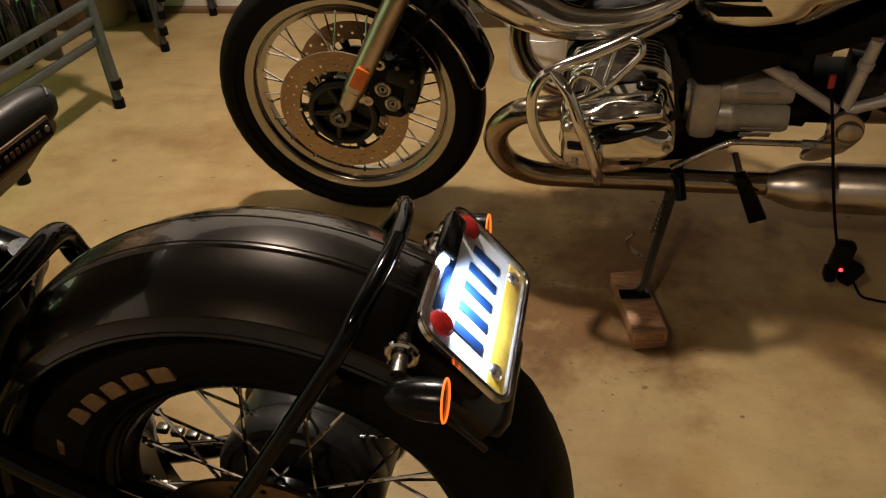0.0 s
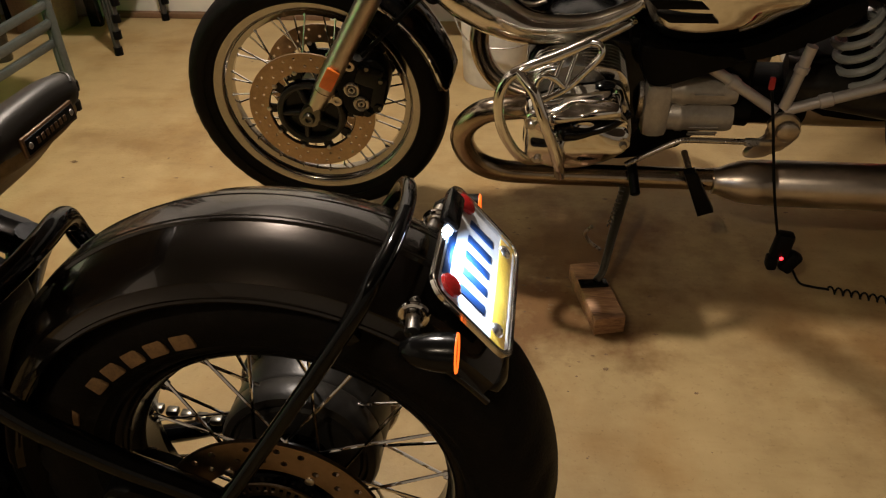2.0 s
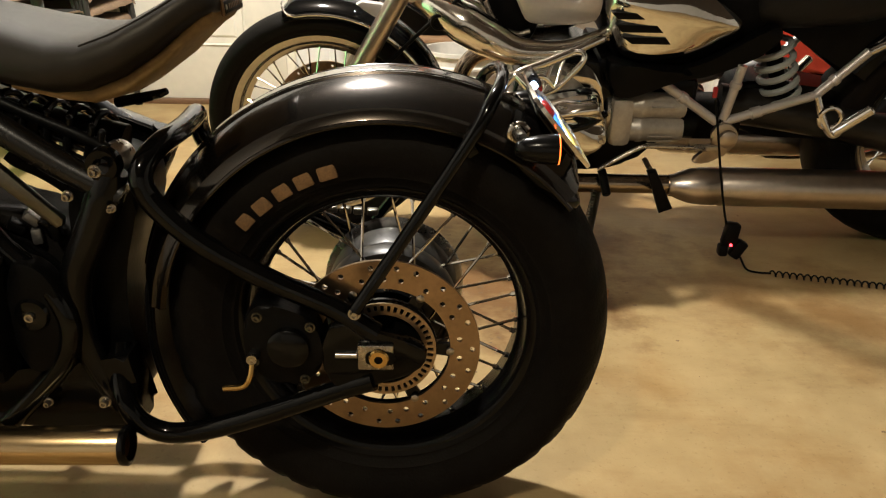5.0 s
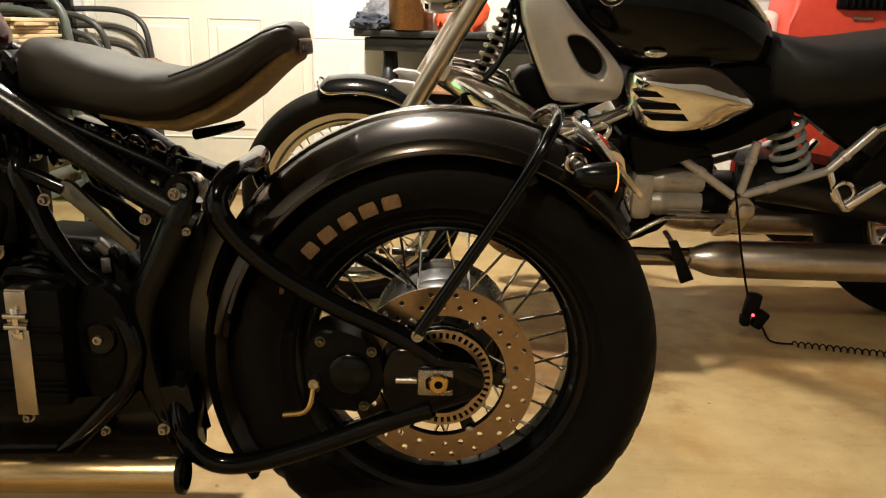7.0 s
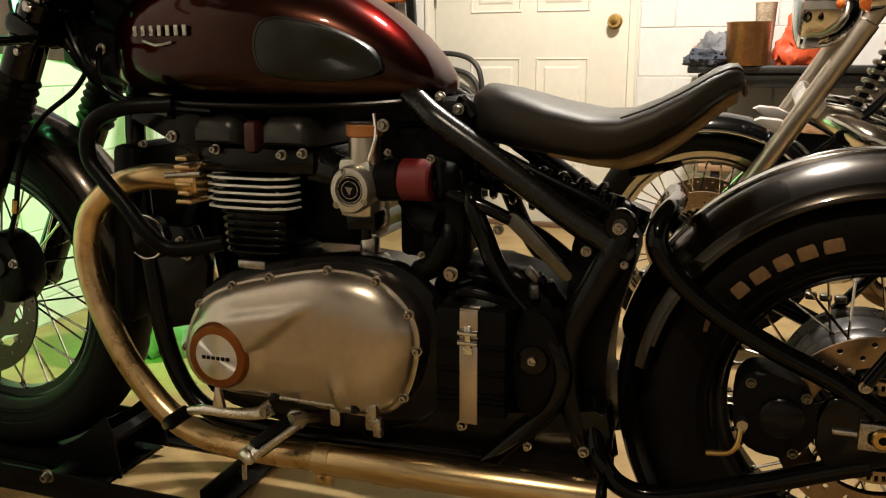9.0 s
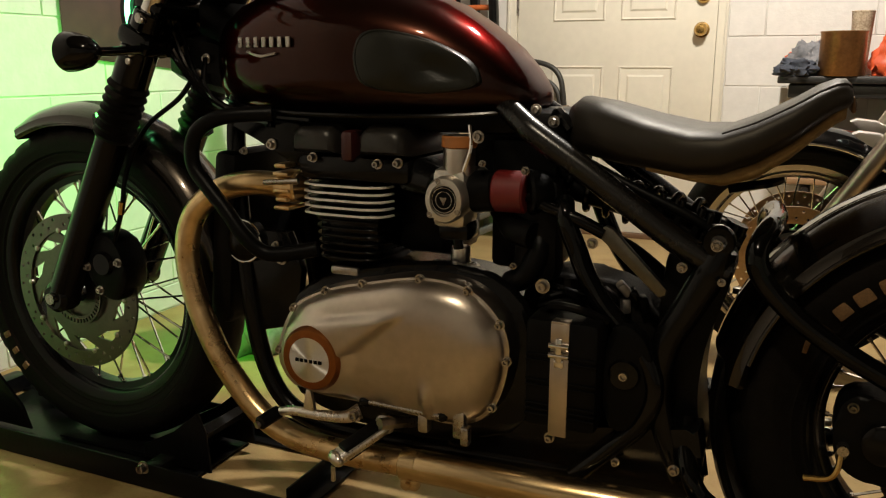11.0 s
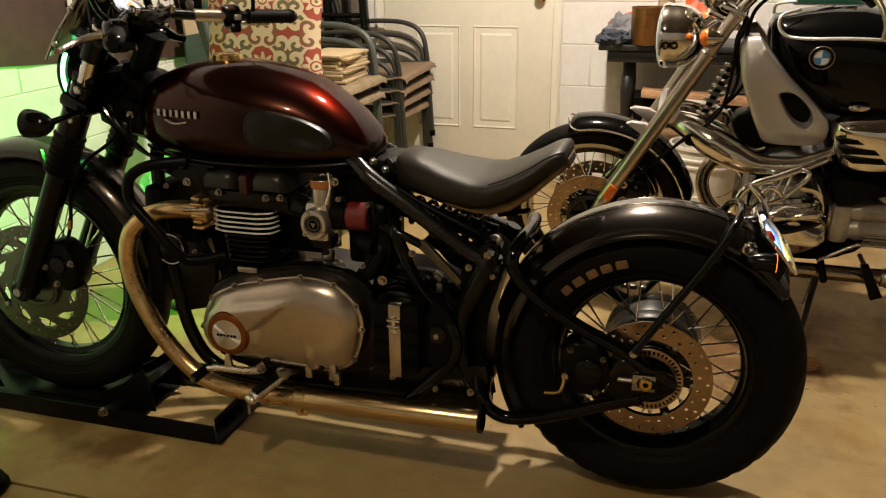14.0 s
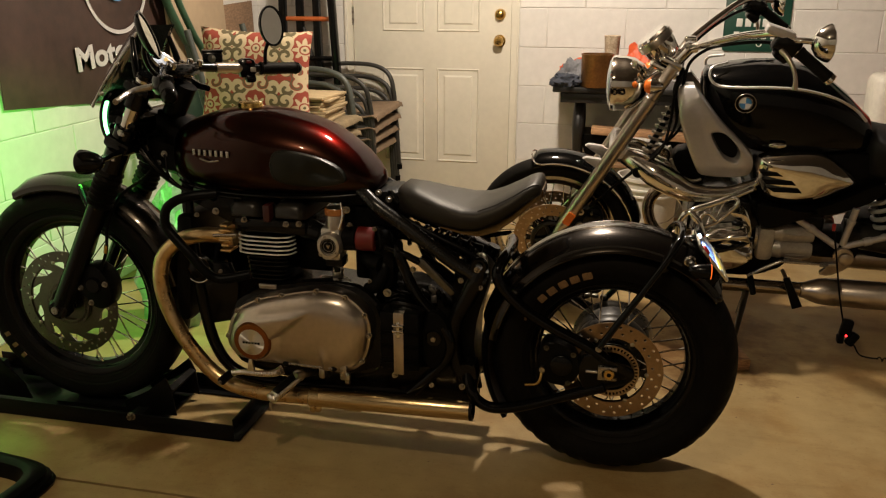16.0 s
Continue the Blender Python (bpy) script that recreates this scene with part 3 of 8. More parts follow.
part("plate_sheet", plate_cut([rounded(0.178, 0.102, 0.014)], 0.002, 0.002), PLATE_WHITE, plate)
part("plate_frame", join(plate_cut([rounded(0.190, 0.113, 0.020), rounded(0.176, 0.099, 0.013)], 0.0035, 0.004), plate_cut([rounded(0.188, 0.111, 0.019), rounded(0.181, 0.104, 0.0155)], 0.0060, 0.0014)), POLISHED, plate, "silver plate frame with round corners")
part("plate_band", on_plate(-0.012, 0.0400, 0.096, 0.010, 0.0028, 0.002), PLATE_BLUE, plate)
part("plate_band", on_plate(0, -0.0370, 0.168, 0.020, 0.0028, 0.002), PLATE_YELLOW, plate)
for k in range(5):
    part("plate_mark", on_plate(-0.056 + 0.028 * k, 0.002, 0.0125, 0.036, 0.0032, 0.002), PLATE_BLUE, plate)
for s in (-1, 1):
    bm = lathe([(0, -0.0045), (0.005, -0.0038), (0.0078, -0.001), (0.0082, 0), (0, 0)], 16, tilt @ pose(0.004, s * 0.066, -0.034, 0, 0, 90))
    part("plate_bolt", bm, PEG_ALLOY, plate)
    bm = lathe([(0, -0.006), (0.008, -0.0056), (0.0118, -0.0035), (0.0128, 0), (0, 0)], 24, tilt @ pose(0.006, s * 0.072, 0.034, 0, 0, 90))
    part("red_reflector", bm, RED_LENS, plate, "round red reflector")
lamp_body = part("plate_lamp", on_plate(0.030, 0.0535, 0.060, 0.021, 0.011, 0.013, 0.0045), BLACK_SATIN, plate, "black plate lamp housing")
part("lamp_lens", on_plate(-0.0035, 0.0515, 0.008, 0.009, 0.008, 0.007, 0.002), WHITE_LED, lamp_body, "lit white lamp")
part("tail_housing", loft([[(x, y * w, z + h * c) for y, c in ((-1, 0), (-0.92, 0.5), (-0.7, 0.85), (-0.35, 1), (0.35, 1), (0.7, 0.85), (0.92, 0.5), (1, 0), (0.92, -0.5), (0.7, -0.85), (0.35, -1), (-0.35, -1), (-0.7, -0.85), (-0.92, -0.5))]
                           for x, w, z, h in ((0.130, 0.050, 0.592, 0.016), (0.160, 0.066, 0.572, 0.022), (0.195, 0.082, 0.546, 0.024), (0.226, 0.086, 0.525, 0.022), (0.246, 0.076, 0.512, 0.016), (0.254, 0.055, 0.508, 0.008))]), BLACK_SATIN, bob, "rounded black tail under the plate", smooth=60)
for s in (-1, 1):
    sig = part("turn_signal", lathe([(0, -0.049), (0.010, -0.046), (0.019, -0.034), (0.024, -0.016), (0.0255, 0.0), (0.0255, 0.006), (0, 0.006)], 28, pose(0.205, s * 0.122, 0.598, 0, 0, -90) @ Matrix.Diagonal((0.72, 0.95, 0.72, 1))), BLACK_SATIN, bob, "bullet turn signal")
    part("lit_strip", lathe([(0.0250, 0.0055), (0.0254, 0.0068), (0.0245, 0.0078), (0.0238, 0.0068), (0.0238, 0.0055)], 32, pose(0.205, s * 0.122, 0.598, 0, 0, -90) @ Matrix.Diagonal((0.72, 0.95, 0.72, 1))), AMBER_LIT, sig, "glowing amber strip")
    part("signal_stalk", rod((0.165, s * 0.06, 0.606), (0.170, s * 0.108, 0.606), 0.007), STEEL, sig)
    part("signal_collar", torus((0.168, s * 0.082, 0.606), 0.012, 0.0035), CHROME, sig)

# swing cage, axle plates, caliper
for s in (-1, 1):
    y = s * 0.125
    part("swing_tube", tube([(-0.268, 0.0, 0.584), (-0.270, s * 0.040, 0.584), (-0.274, s * 0.078, 0.583), (-0.281, s * 0.108, 0.573), (-0.285, y * 0.98, 0.555), (-0.278, y, 0.531), (-0.252, y, 0.499), (-0.208, y, 0.463), (-0.135, y, 0.421), (-0.061, y, 0.386), (-0.005, s * 0.130, 0.352)], 0.0145, 14), BLACK_GLOSS, bob, "black swing cage tube")
    part("swing_tube", tube([(-0.362, y * 0.60, 0.300), (-0.358, y * 0.80, 0.262), (-0.345, y * 0.97, 0.230), (-0.325, y, 0.203), (-0.288, y, 0.189), (-0.228, y, 0.199), (-0.135, y, 0.232), (-0.055, s * 0.128, 0.266), (-0.01, s * 0.132, 0.284)], 0.0145, 14), BLACK_GLOSS, bob)
    hanger = part("axle_plate", prism(smooth_outline([(-0.055, 0.370), (0.01, 0.352), (0.055, 0.335), (0.052, 0.305), (0.0, 0.283), (-0.05, 0.268), (-0.075, 0.30), (-0.072, 0.345)], 3), s * 0.118, s * 0.138, 0.005), BLACK_GLOSS, bob)
    part("axle_adjuster", join(box((0.046, 0.008, 0.036), (-0.006, s * 0.142, 0.325), 0.002)), STEEL, hanger, "bright axle adjuster block")
    part("axle_slot", prism(smooth_outline([(-0.014, 0.334), (0.014, 0.334), (0.019, 0.325), (0.014, 0.316), (-0.014, 0.316), (-0.019, 0.325)], 3), s * 0.1455, s * 0.1475), BLACK_MATT, hanger)
    part("axle_end", lathe([(0.0055, -0.003), (0.0115, -0.003), (0.0135, 0), (0.0055, 0), (0.0055, -0.003)], 20, pose(-0.002, s * 0.1485, 0.325)), BRASS, hanger)
    part("adjuster_bolt", rod((-0.030, s * 0.140, 0.325), (-0.058, s * 0.140, 0.325), 0.004), STEEL, hanger)
bolt(bob, (-0.03, -0.160, 0.395), 0.0055, 0.006)
caliper = part("rear_caliper", prism(smooth_outline([(-0.175, 0.365), (-0.155, 0.392), (-0.115, 0.385), (-0.085, 0.365), (-0.075, 0.32), (-0.09, 0.285), (-0.135, 0.275), (-0.17, 0.30)], 4), -0.135, -0.075, 0.008), BLACK_MATT, bob, "black brake caliper")
part("caliper_piston", lathe([(0, -0.016), (0.022, -0.016), (0.027, -0.012), (0.027, 0), (0, 0)], 28, pose(-0.118, -0.134, 0.335)), BLACK_SATIN, caliper)
for x, z in ((-0.157, 0.375), (-0.09, 0.362), (-0.165, 0.31), (-0.10, 0.285)):
    bolt(caliper, (x, -0.136, z), 0.0048, 0.005, mat=DISC_DARK)
part("brake_hose", tube([(-0.165, -0.14, 0.318), (-0.168, -0.15, 0.296), (-0.178, -0.15, 0.282), (-0.205, -0.145, 0.275)], 0.004, 8), BRASS, caliper)
part("hose_joint", rod((-0.164, -0.125, 0.322), (-0.164, -0.152, 0.322), 0.007), STEEL, caliper)

# frame
for s in (-1, 1):
    y = s * 0.10
    part("frame_tube", tube([(-0.680, s * 0.05, 0.757), (-0.615, s * 0.088, 0.712), (-0.585, y * 0.97, 0.692), (-0.518, y, 0.649), (-0.447, y, 0.600), (-0.391, y, 0.562), (-0.342, y, 0.534), (-0.318, y, 0.522)], 0.0178, 16), FRAME_PAINT, bob, "black main frame tube")
    part("frame_tube", tube([(-0.550, y * 0.8, 0.600), (-0.545, y * 0.95, 0.588), (-0.539, y, 0.570), (-0.524, y, 0.536), (-0.507, y * 1.05, 0.500), (-0.478, y * 1.1, 0.459), (-0.425, y * 1.2, 0.408), (-0.402, y * 1.25, 0.356), (-0.415, y * 1.25, 0.305), (-0.450, y * 1.2, 0.262), (-0.510, y * 1.2, 0.200)], 0.0145, 14), BLACK_GLOSS, bob)
    part("seat_post", tube([(-0.326, y, 0.556), (-0.340, y, 0.525), (-0.364, y, 0.475), (-0.394, y, 0.412), (-0.402, y, 0.340), (-0.385, y, 0.270), (-0.365, y, 0.215)], [0.018, 0.024, 0.022, 0.021, 0.020, 0.016, 0.013], 12), BLACK_SATIN, bob)
    part("down_tube", tube([(-1.115, s * 0.03, 0.80), (-1.13, s * 0.07, 0.70), (-1.10, y, 0.45), (-1.07, y, 0.28), (-1.00, y, 0.20), (-0.85, y, 0.185), (-0.52, y, 0.195)], 0.016, 12), BLACK_SATIN, bob)
    part("rear_plate", prism(smooth_outline([(-0.46, 0.44), (-0.42, 0.43), (-0.40, 0.37), (-0.42, 0.30), (-0.46, 0.29), (-0.475, 0.36)], 3), s * 0.10, s * 0.135, 0.006), BLACK_MATT, bob)
    part("lower_plate", prism(smooth_outline([(-0.72, 0.26), (-0.60, 0.27), (-0.40, 0.28), (-0.34, 0.30), (-0.335, 0.21), (-0.36, 0.185), (-0.60, 0.19), (-0.72, 0.195)], 2), s * 0.06, s * 0.11, 0.008), BLACK_SATIN, bob)
for x, z, r in ((-0.562, 0.487, 0.012), (-0.545, 0.26, 0.009), (-0.367, 0.246, 0.009), (-0.442, 0.373, 0.011), (-0.333, 0.566, 0.0088), (-0.376, 0.53, 0.008), (-0.494, 0.555, 0.0088), (-0.45, 0.235, 0.007), (-0.325, 0.515, 0.006)):
    bolt(bob, (x, -0.125 if r < 0.0085 else -0.138, z), r * 0.62, 0.008)
part("pivot_boss", lathe([(0, -0.012), (0.020, -0.010), (0.026, 0), (0, 0)], 28, pose(-0.442, -0.130, 0.373)), BLACK_GLOSS, bob)
part("chassis_core", join(prism(smooth_outline([(-0.60, 0.475), (-0.52, 0.480), (-0.44, 0.455), (-0.40, 0.38), (-0.42, 0.25), (-0.62, 0.22), (-0.63, 0.4)], 2), -0.045, 0.06, 0.01)), RUBBER, bob)
for k in range(5):
    part("loom_cable", tube([(-0.585, -0.050 - 0.006 * k, 0.470 - 0.008 * k), (-0.540, -0.058 - 0.005 * k, 0.462 - 0.010 * (k % 3)), (-0.495, -0.056, 0.452 - 0.010 * k), (-0.450, -0.054 - 0.004 * k, 0.418 - 0.008 * k), (-0.425, -0.050, 0.385 - 0.010 * k)], 0.0042 + 0.0008 * (k % 2), 8), BLACK_GLOSS if k % 2 else BLACK_SATIN, bob)
# linkage beside the shock
link = part("side_link", prism([(-0.493, 0.558), (-0.491, 0.568), (-0.484, 0.574), (-0.474, 0.571), (-0.396, 0.492), (-0.398, 0.484), (-0.407, 0.480)], -0.106, -0.094, 0.002), DISC_DARK, bob, "dull flat linkage bar")
part("link_tube", tube([(-0.600, -0.092, 0.606), (-0.572, -0.098, 0.594), (-0.546, -0.100, 0.586), (-0.520, -0.100, 0.577), (-0.486, -0.100, 0.562)], 0.0095, 12), BLACK_GLOSS, link)
part("vent_hose", tube([(-0.505, 0.0, 0.545), (-0.494, 0.0, 0.535), (-0.458, 0.0, 0.517), (-0.411, 0.0, 0.481), (-0.395, 0.0, 0.46)], 0.011, 10), RUBBER, bob, "black rubber vent hose")
part("shock_eye", lathe([(0.010, -0.006), (0.019, -0.006), (0.021, -0.002), (0.021, 0.012), (0.010, 0.012), (0.010, -0.006)], 28, pose(-0.333, -0.112, 0.566)), BLACK_GLOSS, bob, "black eye round the shock bolt")
part("air_duct", box((0.075, 0.055, 0.16), (-0.592, -0.062, 0.555), 0.022), BLACK_MATT, bob, "black moulded duct")
# ribbed harness tray under the saddle
tray = part("harness_tray", tube([(-0.560, -0.050, 0.672), (-0.510, -0.060, 0.648), (-0.440, -0.064, 0.616), (-0.380, -0.064, 0.590), (-0.345, -0.060, 0.570)], 0.0075, 10), BLACK_MATT, bob, "black wiring rail with clips")
for top, low in (((-0.484, 0.643), (-0.490, 0.606)), ((-0.467, 0.638), (-0.478, 0.596)), ((-0.440, 0.630), (-0.452, 0.582)), ((-0.414, 0.621), (-0.424, 0.562)), ((-0.388, 0.613), (-0.400, 0.555)), ((-0.361, 0.603), (-0.378, 0.544)), ((-0.350, 0.596), (-0.364, 0.536))):
    part("tray_rib", join(rod((top[0], -0.062, top[1] - 0.004), (low[0], -0.062, low[1]), 0.0050, segs=10), ball((top[0], -0.062, top[1] - 0.004), (0.0052, 0.0052, 0.0052), 10)), BLACK_SATIN, tray)
for z in (-0.010, -0.022):
    part("tray_rung", rod((-0.430, -0.056, 0.603 + z), (-0.372, -0.056, 0.574 + z), 0.0030, segs=8), BLACK_SATIN, tray)
part("fender_bracket", prism([(-0.548, 0.632), (-0.413, 0.586), (-0.344, 0.560), (-0.325, 0.547), (-0.321, 0.535), (-0.331, 0.525), (-0.350, 0.521), (-0.362, 0.499), (-0.371, 0.503), (-0.359, 0.530), (-0.354, 0.539), (-0.363, 0.545), (-0.418, 0.572), (-0.552, 0.620)], 0.085, 0.125, 0.003), BLACK_GLOSS, bob, "black folded bracket behind the saddle")
shock = part("shock_body", rod((-0.345, 0.0, 0.565), (-0.62, 0.0, 0.625), 0.022, segs=20), BLACK_MATT, bob)
coil_at = [(-0.365 - 0.21 * k / 70, 0.030 * math.cos(k * 0.628), 0.570 + 0.046 * k / 70 + 0.030 * math.sin(k * 0.628)) for k in range(71)]
part("shock_spring", tube(coil_at, 0.0055, 8, 2), BLACK_SATIN, shock, "black coil spring")
part("shock_end", join(rod((-0.352, -0.030, 0.548), (-0.388, -0.030, 0.500), 0.013, segs=16, bevel=0.003), lathe([(0.0, -0.045), (0.016, -0.045), (0.020, -0.040), (0.020, -0.010), (0.0, -0.010)], 20, pose(-0.343, -0.02, 0.556))), PEG_ALLOY, shock, "bare alloy shock eye")
fender(bob, "inner_guard", (0.002, 0, 0.314), 0.330, 0.072, 214, 146, BLACK_MATT, crown=0.010, lip=0.012, band=False, steps=20)
part("pivot_casting", prism(smooth_outline([(-0.400, 0.545), (-0.352, 0.552), (-0.318, 0.520), (-0.326, 0.470), (-0.345, 0.400), (-0.350, 0.320), (-0.338, 0.240), (-0.352, 0.205), (-0.395, 0.210), (-0.410, 0.320), (-0.410, 0.450)], 3), -0.062, 0.062, 0.008), BLACK_MATT, bob, "black frame casting before the rear wheel")

# fuse box with its steel strap
fuse = part("electrics_box", box((0.104, 0.075, 0.160), (-0.522, -0.138, 0.371), 0.010), BLACK_MATT, bob, "black ribbed electrics box")
for z in (0.312, 0.320, 0.328, 0.355, 0.363, 0.392, 0.400):
    part("box_rib", box((0.100, 0.004, 0.003), (-0.522, -0.1765, z), 0.001), BLACK_MATT, fuse)
strap = part("strap", join(box((0.026, 0.003, 0.115), (-0.523, -0.1775, 0.341), 0.001), box((0.026, 0.003, 0.040), (-0.523, -0.1775, 0.428), 0.001), box((0.026, 0.02, 0.003), (-0.523, -0.168, 0.4495), 0.001)), BRUSHED, fuse, "brushed steel strap")
part("strap_buckle", join(rod((-0.537, -0.182, 0.418), (-0.509, -0.182, 0.418), 0.0045), rod((-0.537, -0.182, 0.404), (-0.509, -0.182, 0.404), 0.0045), box((0.009, 0.007, 0.034), (-0.523, -0.182, 0.412), 0.002), box((0.014, 0.006, 0.012), (-0.523, -0.180, 0.392), 0.002)), CHROME, strap)


# ---- saddle and tank ----
def seat_section(x, top, low, half, dish, n=28):
    out = []
    for k in range(n):
        a = 2 * math.pi * k / n
        c, s = math.cos(a), math.sin(a)
        y = half * math.copysign(abs(c) ** 0.7, c)
        z = (top + low) / 2 + (top - low) / 2 * math.copysign(abs(s) ** 0.65, s)
        if s > 0:
            z -= dish * (1 - (y / half) ** 2)
        out.append((x, y, z))
    return out


# x, top, low, half width, dish
SEAT_ROWS = [(-0.562, 0.712, 0.690, 0.020, 0.0), (-0.558, 0.735, 0.672, 0.050, 0.0), (-0.542, 0.747, 0.664, 0.070, 0.0), (-0.500, 0.742, 0.656, 0.088, 0.002), (-0.440, 0.728, 0.648, 0.112, 0.006),
             (-0.380, 0.718, 0.642, 0.128, 0.009), (-0.340, 0.719, 0.646, 0.130, 0.009), (-0.300, 0.733, 0.662, 0.124, 0.006), (-0.260, 0.752, 0.688, 0.114, 0.003), (-0.230, 0.768, 0.714, 0.100, 0.0), (-0.212, 0.775, 0.728, 0.088, 0.0),
             (-0.201, 0.775, 0.734, 0.080, 0.0), (-0.195, 0.769, 0.738, 0.072, 0.0), (-0.192, 0.760, 0.744, 0.058, 0.0)]
saddle = part("saddle", loft([seat_section(*r) for r in SEAT_ROWS]), SEAT, bob, "black vinyl solo saddle with a raised tail", smooth=60)
PAN_ROWS = [(x + 0.003, low + 0.014, low - 0.020 * max(0.0, min(1.0, (x + 0.40) / 0.09)) + 0.010 * max(0.0, (x + 0.33) / 0.14), half * 0.80) for x, top, low, half, d in SEAT_ROWS[4:-2]]
part("saddle_pan", loft([seat_section(x, t, l, h, 0) for x, t, l, h in PAN_ROWS]), SEAT_PAN, saddle, "brown underside of the saddle", smooth=60)
for s in (-1, 1):
    part("seat_seam", tube([(x, s * half * 0.86, (top + low) / 2 + 0.711 * (top - low) / 2 - dish * 0.26) for x, top, low, half, dish in SEAT_ROWS[6:-1]], 0.0014, 6, 4), SEAT, saddle)
part("seat_hook", tube([(-0.330, -0.05, 0.628), (-0.28, -0.06, 0.640), (-0.262, -0.062, 0.646)], [0.007, 0.006, 0.004], 8), BLACK_GLOSS, saddle)
BRONZE = material("dark_bronze_rim", (0.10, 0.052, 0.018), 0.42, metal=0.5, vary=0.2, scale=40)
tag = part("tail_tag", box((0.005, 0.092, 0.021), (-0.1905, 0, 0.7425), 0.0024, (0, -6, 0)), BRONZE, saddle, "dark bronze-rimmed name plate on the saddle tail")
part("tag_face", box((0.003, 0.086, 0.0150), (-0.1888, 0, 0.7427), 0.001, (0, -6, 0)), BLACK_MATT, tag)
for k in range(7):
    part("tag_mark", box((0.0010, 0.0046, 0.0062), (-0.1873, -0.024 + 0.008 * k, 0.7427), 0.0003, (0, -6, 0)), BRONZE, tag)
for y in (-0.037, 0.037):
    part("tag_screw", ball((-0.1878, y, 0.7427), (0.002, 0.0036, 0.0036), 10), STEEL, tag)
part("seat_bracket", tube([(-0.585, -0.02, 0.715), (-0.570, -0.05, 0.722), (-0.55, -0.06, 0.70)], 0.009, 8), BLACK_SATIN, bob)
bolt(bob, (-0.600, -0.07, 0.728), 0.006, 0.008)
bolt(bob, (-0.573, -0.07, 0.712), 0.006, 0.008)


def tank_section(x, top, low, half, n=36, waist=0.42, cut=0.0):
    """A teardrop section: round shoulders, fullest at the waist, tucked in below."""
    out = []
    for k in range(n):
        a = 2 * math.pi * k / n
        c, s = math.cos(a), math.sin(a)
        mid = low + (top - low) * waist
        z = mid + (top - mid) * math.copysign(abs(s) ** 0.82, s) if s >= 0 else mid + (mid - low) * -abs(s) ** 0.75
        y = half * math.copysign(abs(c) ** (0.75 if s >= 0 else 0.55), c)
        if cut and abs(y) > half * 0.8:
            y *= 1 - cut * max(0.0, 1 - abs(z - mid) / 0.045)
        out.append((x, y, z))
    return out


TANK_ROWS = [(-1.178, 0.800, 0.770, 0.020), (-1.172, 0.838, 0.745, 0.050), (-1.150, 0.873, 0.730, 0.082), (-1.110, 0.894, 0.722, 0.110), (-1.050, 0.914, 0.716, 0.132), (-0.990, 0.924, 0.713, 0.144), (-0.930, 0.924, 0.712, 0.150),
             (-0.870, 0.918, 0.712, 0.150, 36, 0.42, 0.06), (-0.810, 0.904, 0.713, 0.146, 36, 0.42, 0.10), (-0.750, 0.884, 0.714, 0.134, 36, 0.42, 0.10), (-0.700, 0.853, 0.716, 0.117, 36, 0.42, 0.05), (-0.660, 0.822, 0.719, 0.101), (-0.630, 0.790, 0.722, 0.083),
             (-0.613, 0.766, 0.727, 0.062), (-0.606, 0.752, 0.734, 0.034)]
tank = part("fuel_tank", loft([tank_section(*r) for r in TANK_ROWS]), CRANBERRY, bob, "deep cranberry red metallic fuel tank", smooth=60)
part("tank_seam", tube([(x, -half * 0.80, low + 0.003) for x, top, low, half, *o in TANK_ROWS[2:-2]], 0.004, 8, 3), BLACK_SATIN, tank)
knee = smooth_outline([(-0.857, 0.792), (-0.853, 0.822), (-0.838, 0.837), (-0.806, 0.840), (-0.742, 0.826), (-0.690, 0.800), (-0.672, 0.776), (-0.680, 0.759), (-0.757, 0.750), (-0.837, 0.760)], 4)
part("knee_pad", loft([[(-0.765 + (x + 0.765) * f, -y - 0.024 * (1 - ((x + 0.90) / 0.24) ** 2) * (1 if x > -0.90 else 0), 0.790 + (z - 0.790) * f) for x, z in knee] for f, y in ((1.0, 0.095), (1.0, 0.1205), (0.985, 0.1225), (0.95, 0.1235), (0.94, 0.1225), (0.90, 0.1235), (0.60, 0.1250), (0.25, 0.1255))]), material("dark_green_rubber", (0.0062, 0.0066, 0.0040), 0.34, vary=0.15, scale=20, bump=0.06, bump_scale=300, spec=0.28), tank, "dark green-black rubber knee pad", smooth=30)
for k in range(7):
    part("tank_mark", box((0.0085, 0.003, 0.0155), (-1.064 + 0.0165 * k, -0.1345 - 0.0026 * k, 0.824), 0.0012, (0, 0, -10)), STEEL, tank, "silver block of lettering")
part("tank_mark", tube([(-1.047, -0.1405, 0.810), (-1.020, -0.145, 0.803), (-0.990, -0.1475, 0.807)], 0.0022, 6), STEEL, tank)
cap = part("filler_cap", lathe([(0, 0.010), (0.026, 0.010), (0.031, 0.007), (0.032, 0.002), (0.034, -0.008), (0, -0.008)], 32, pose(-0.965, 0, 0.927, 90, 0, 0)), BRASS, tank, "brass fuel cap")

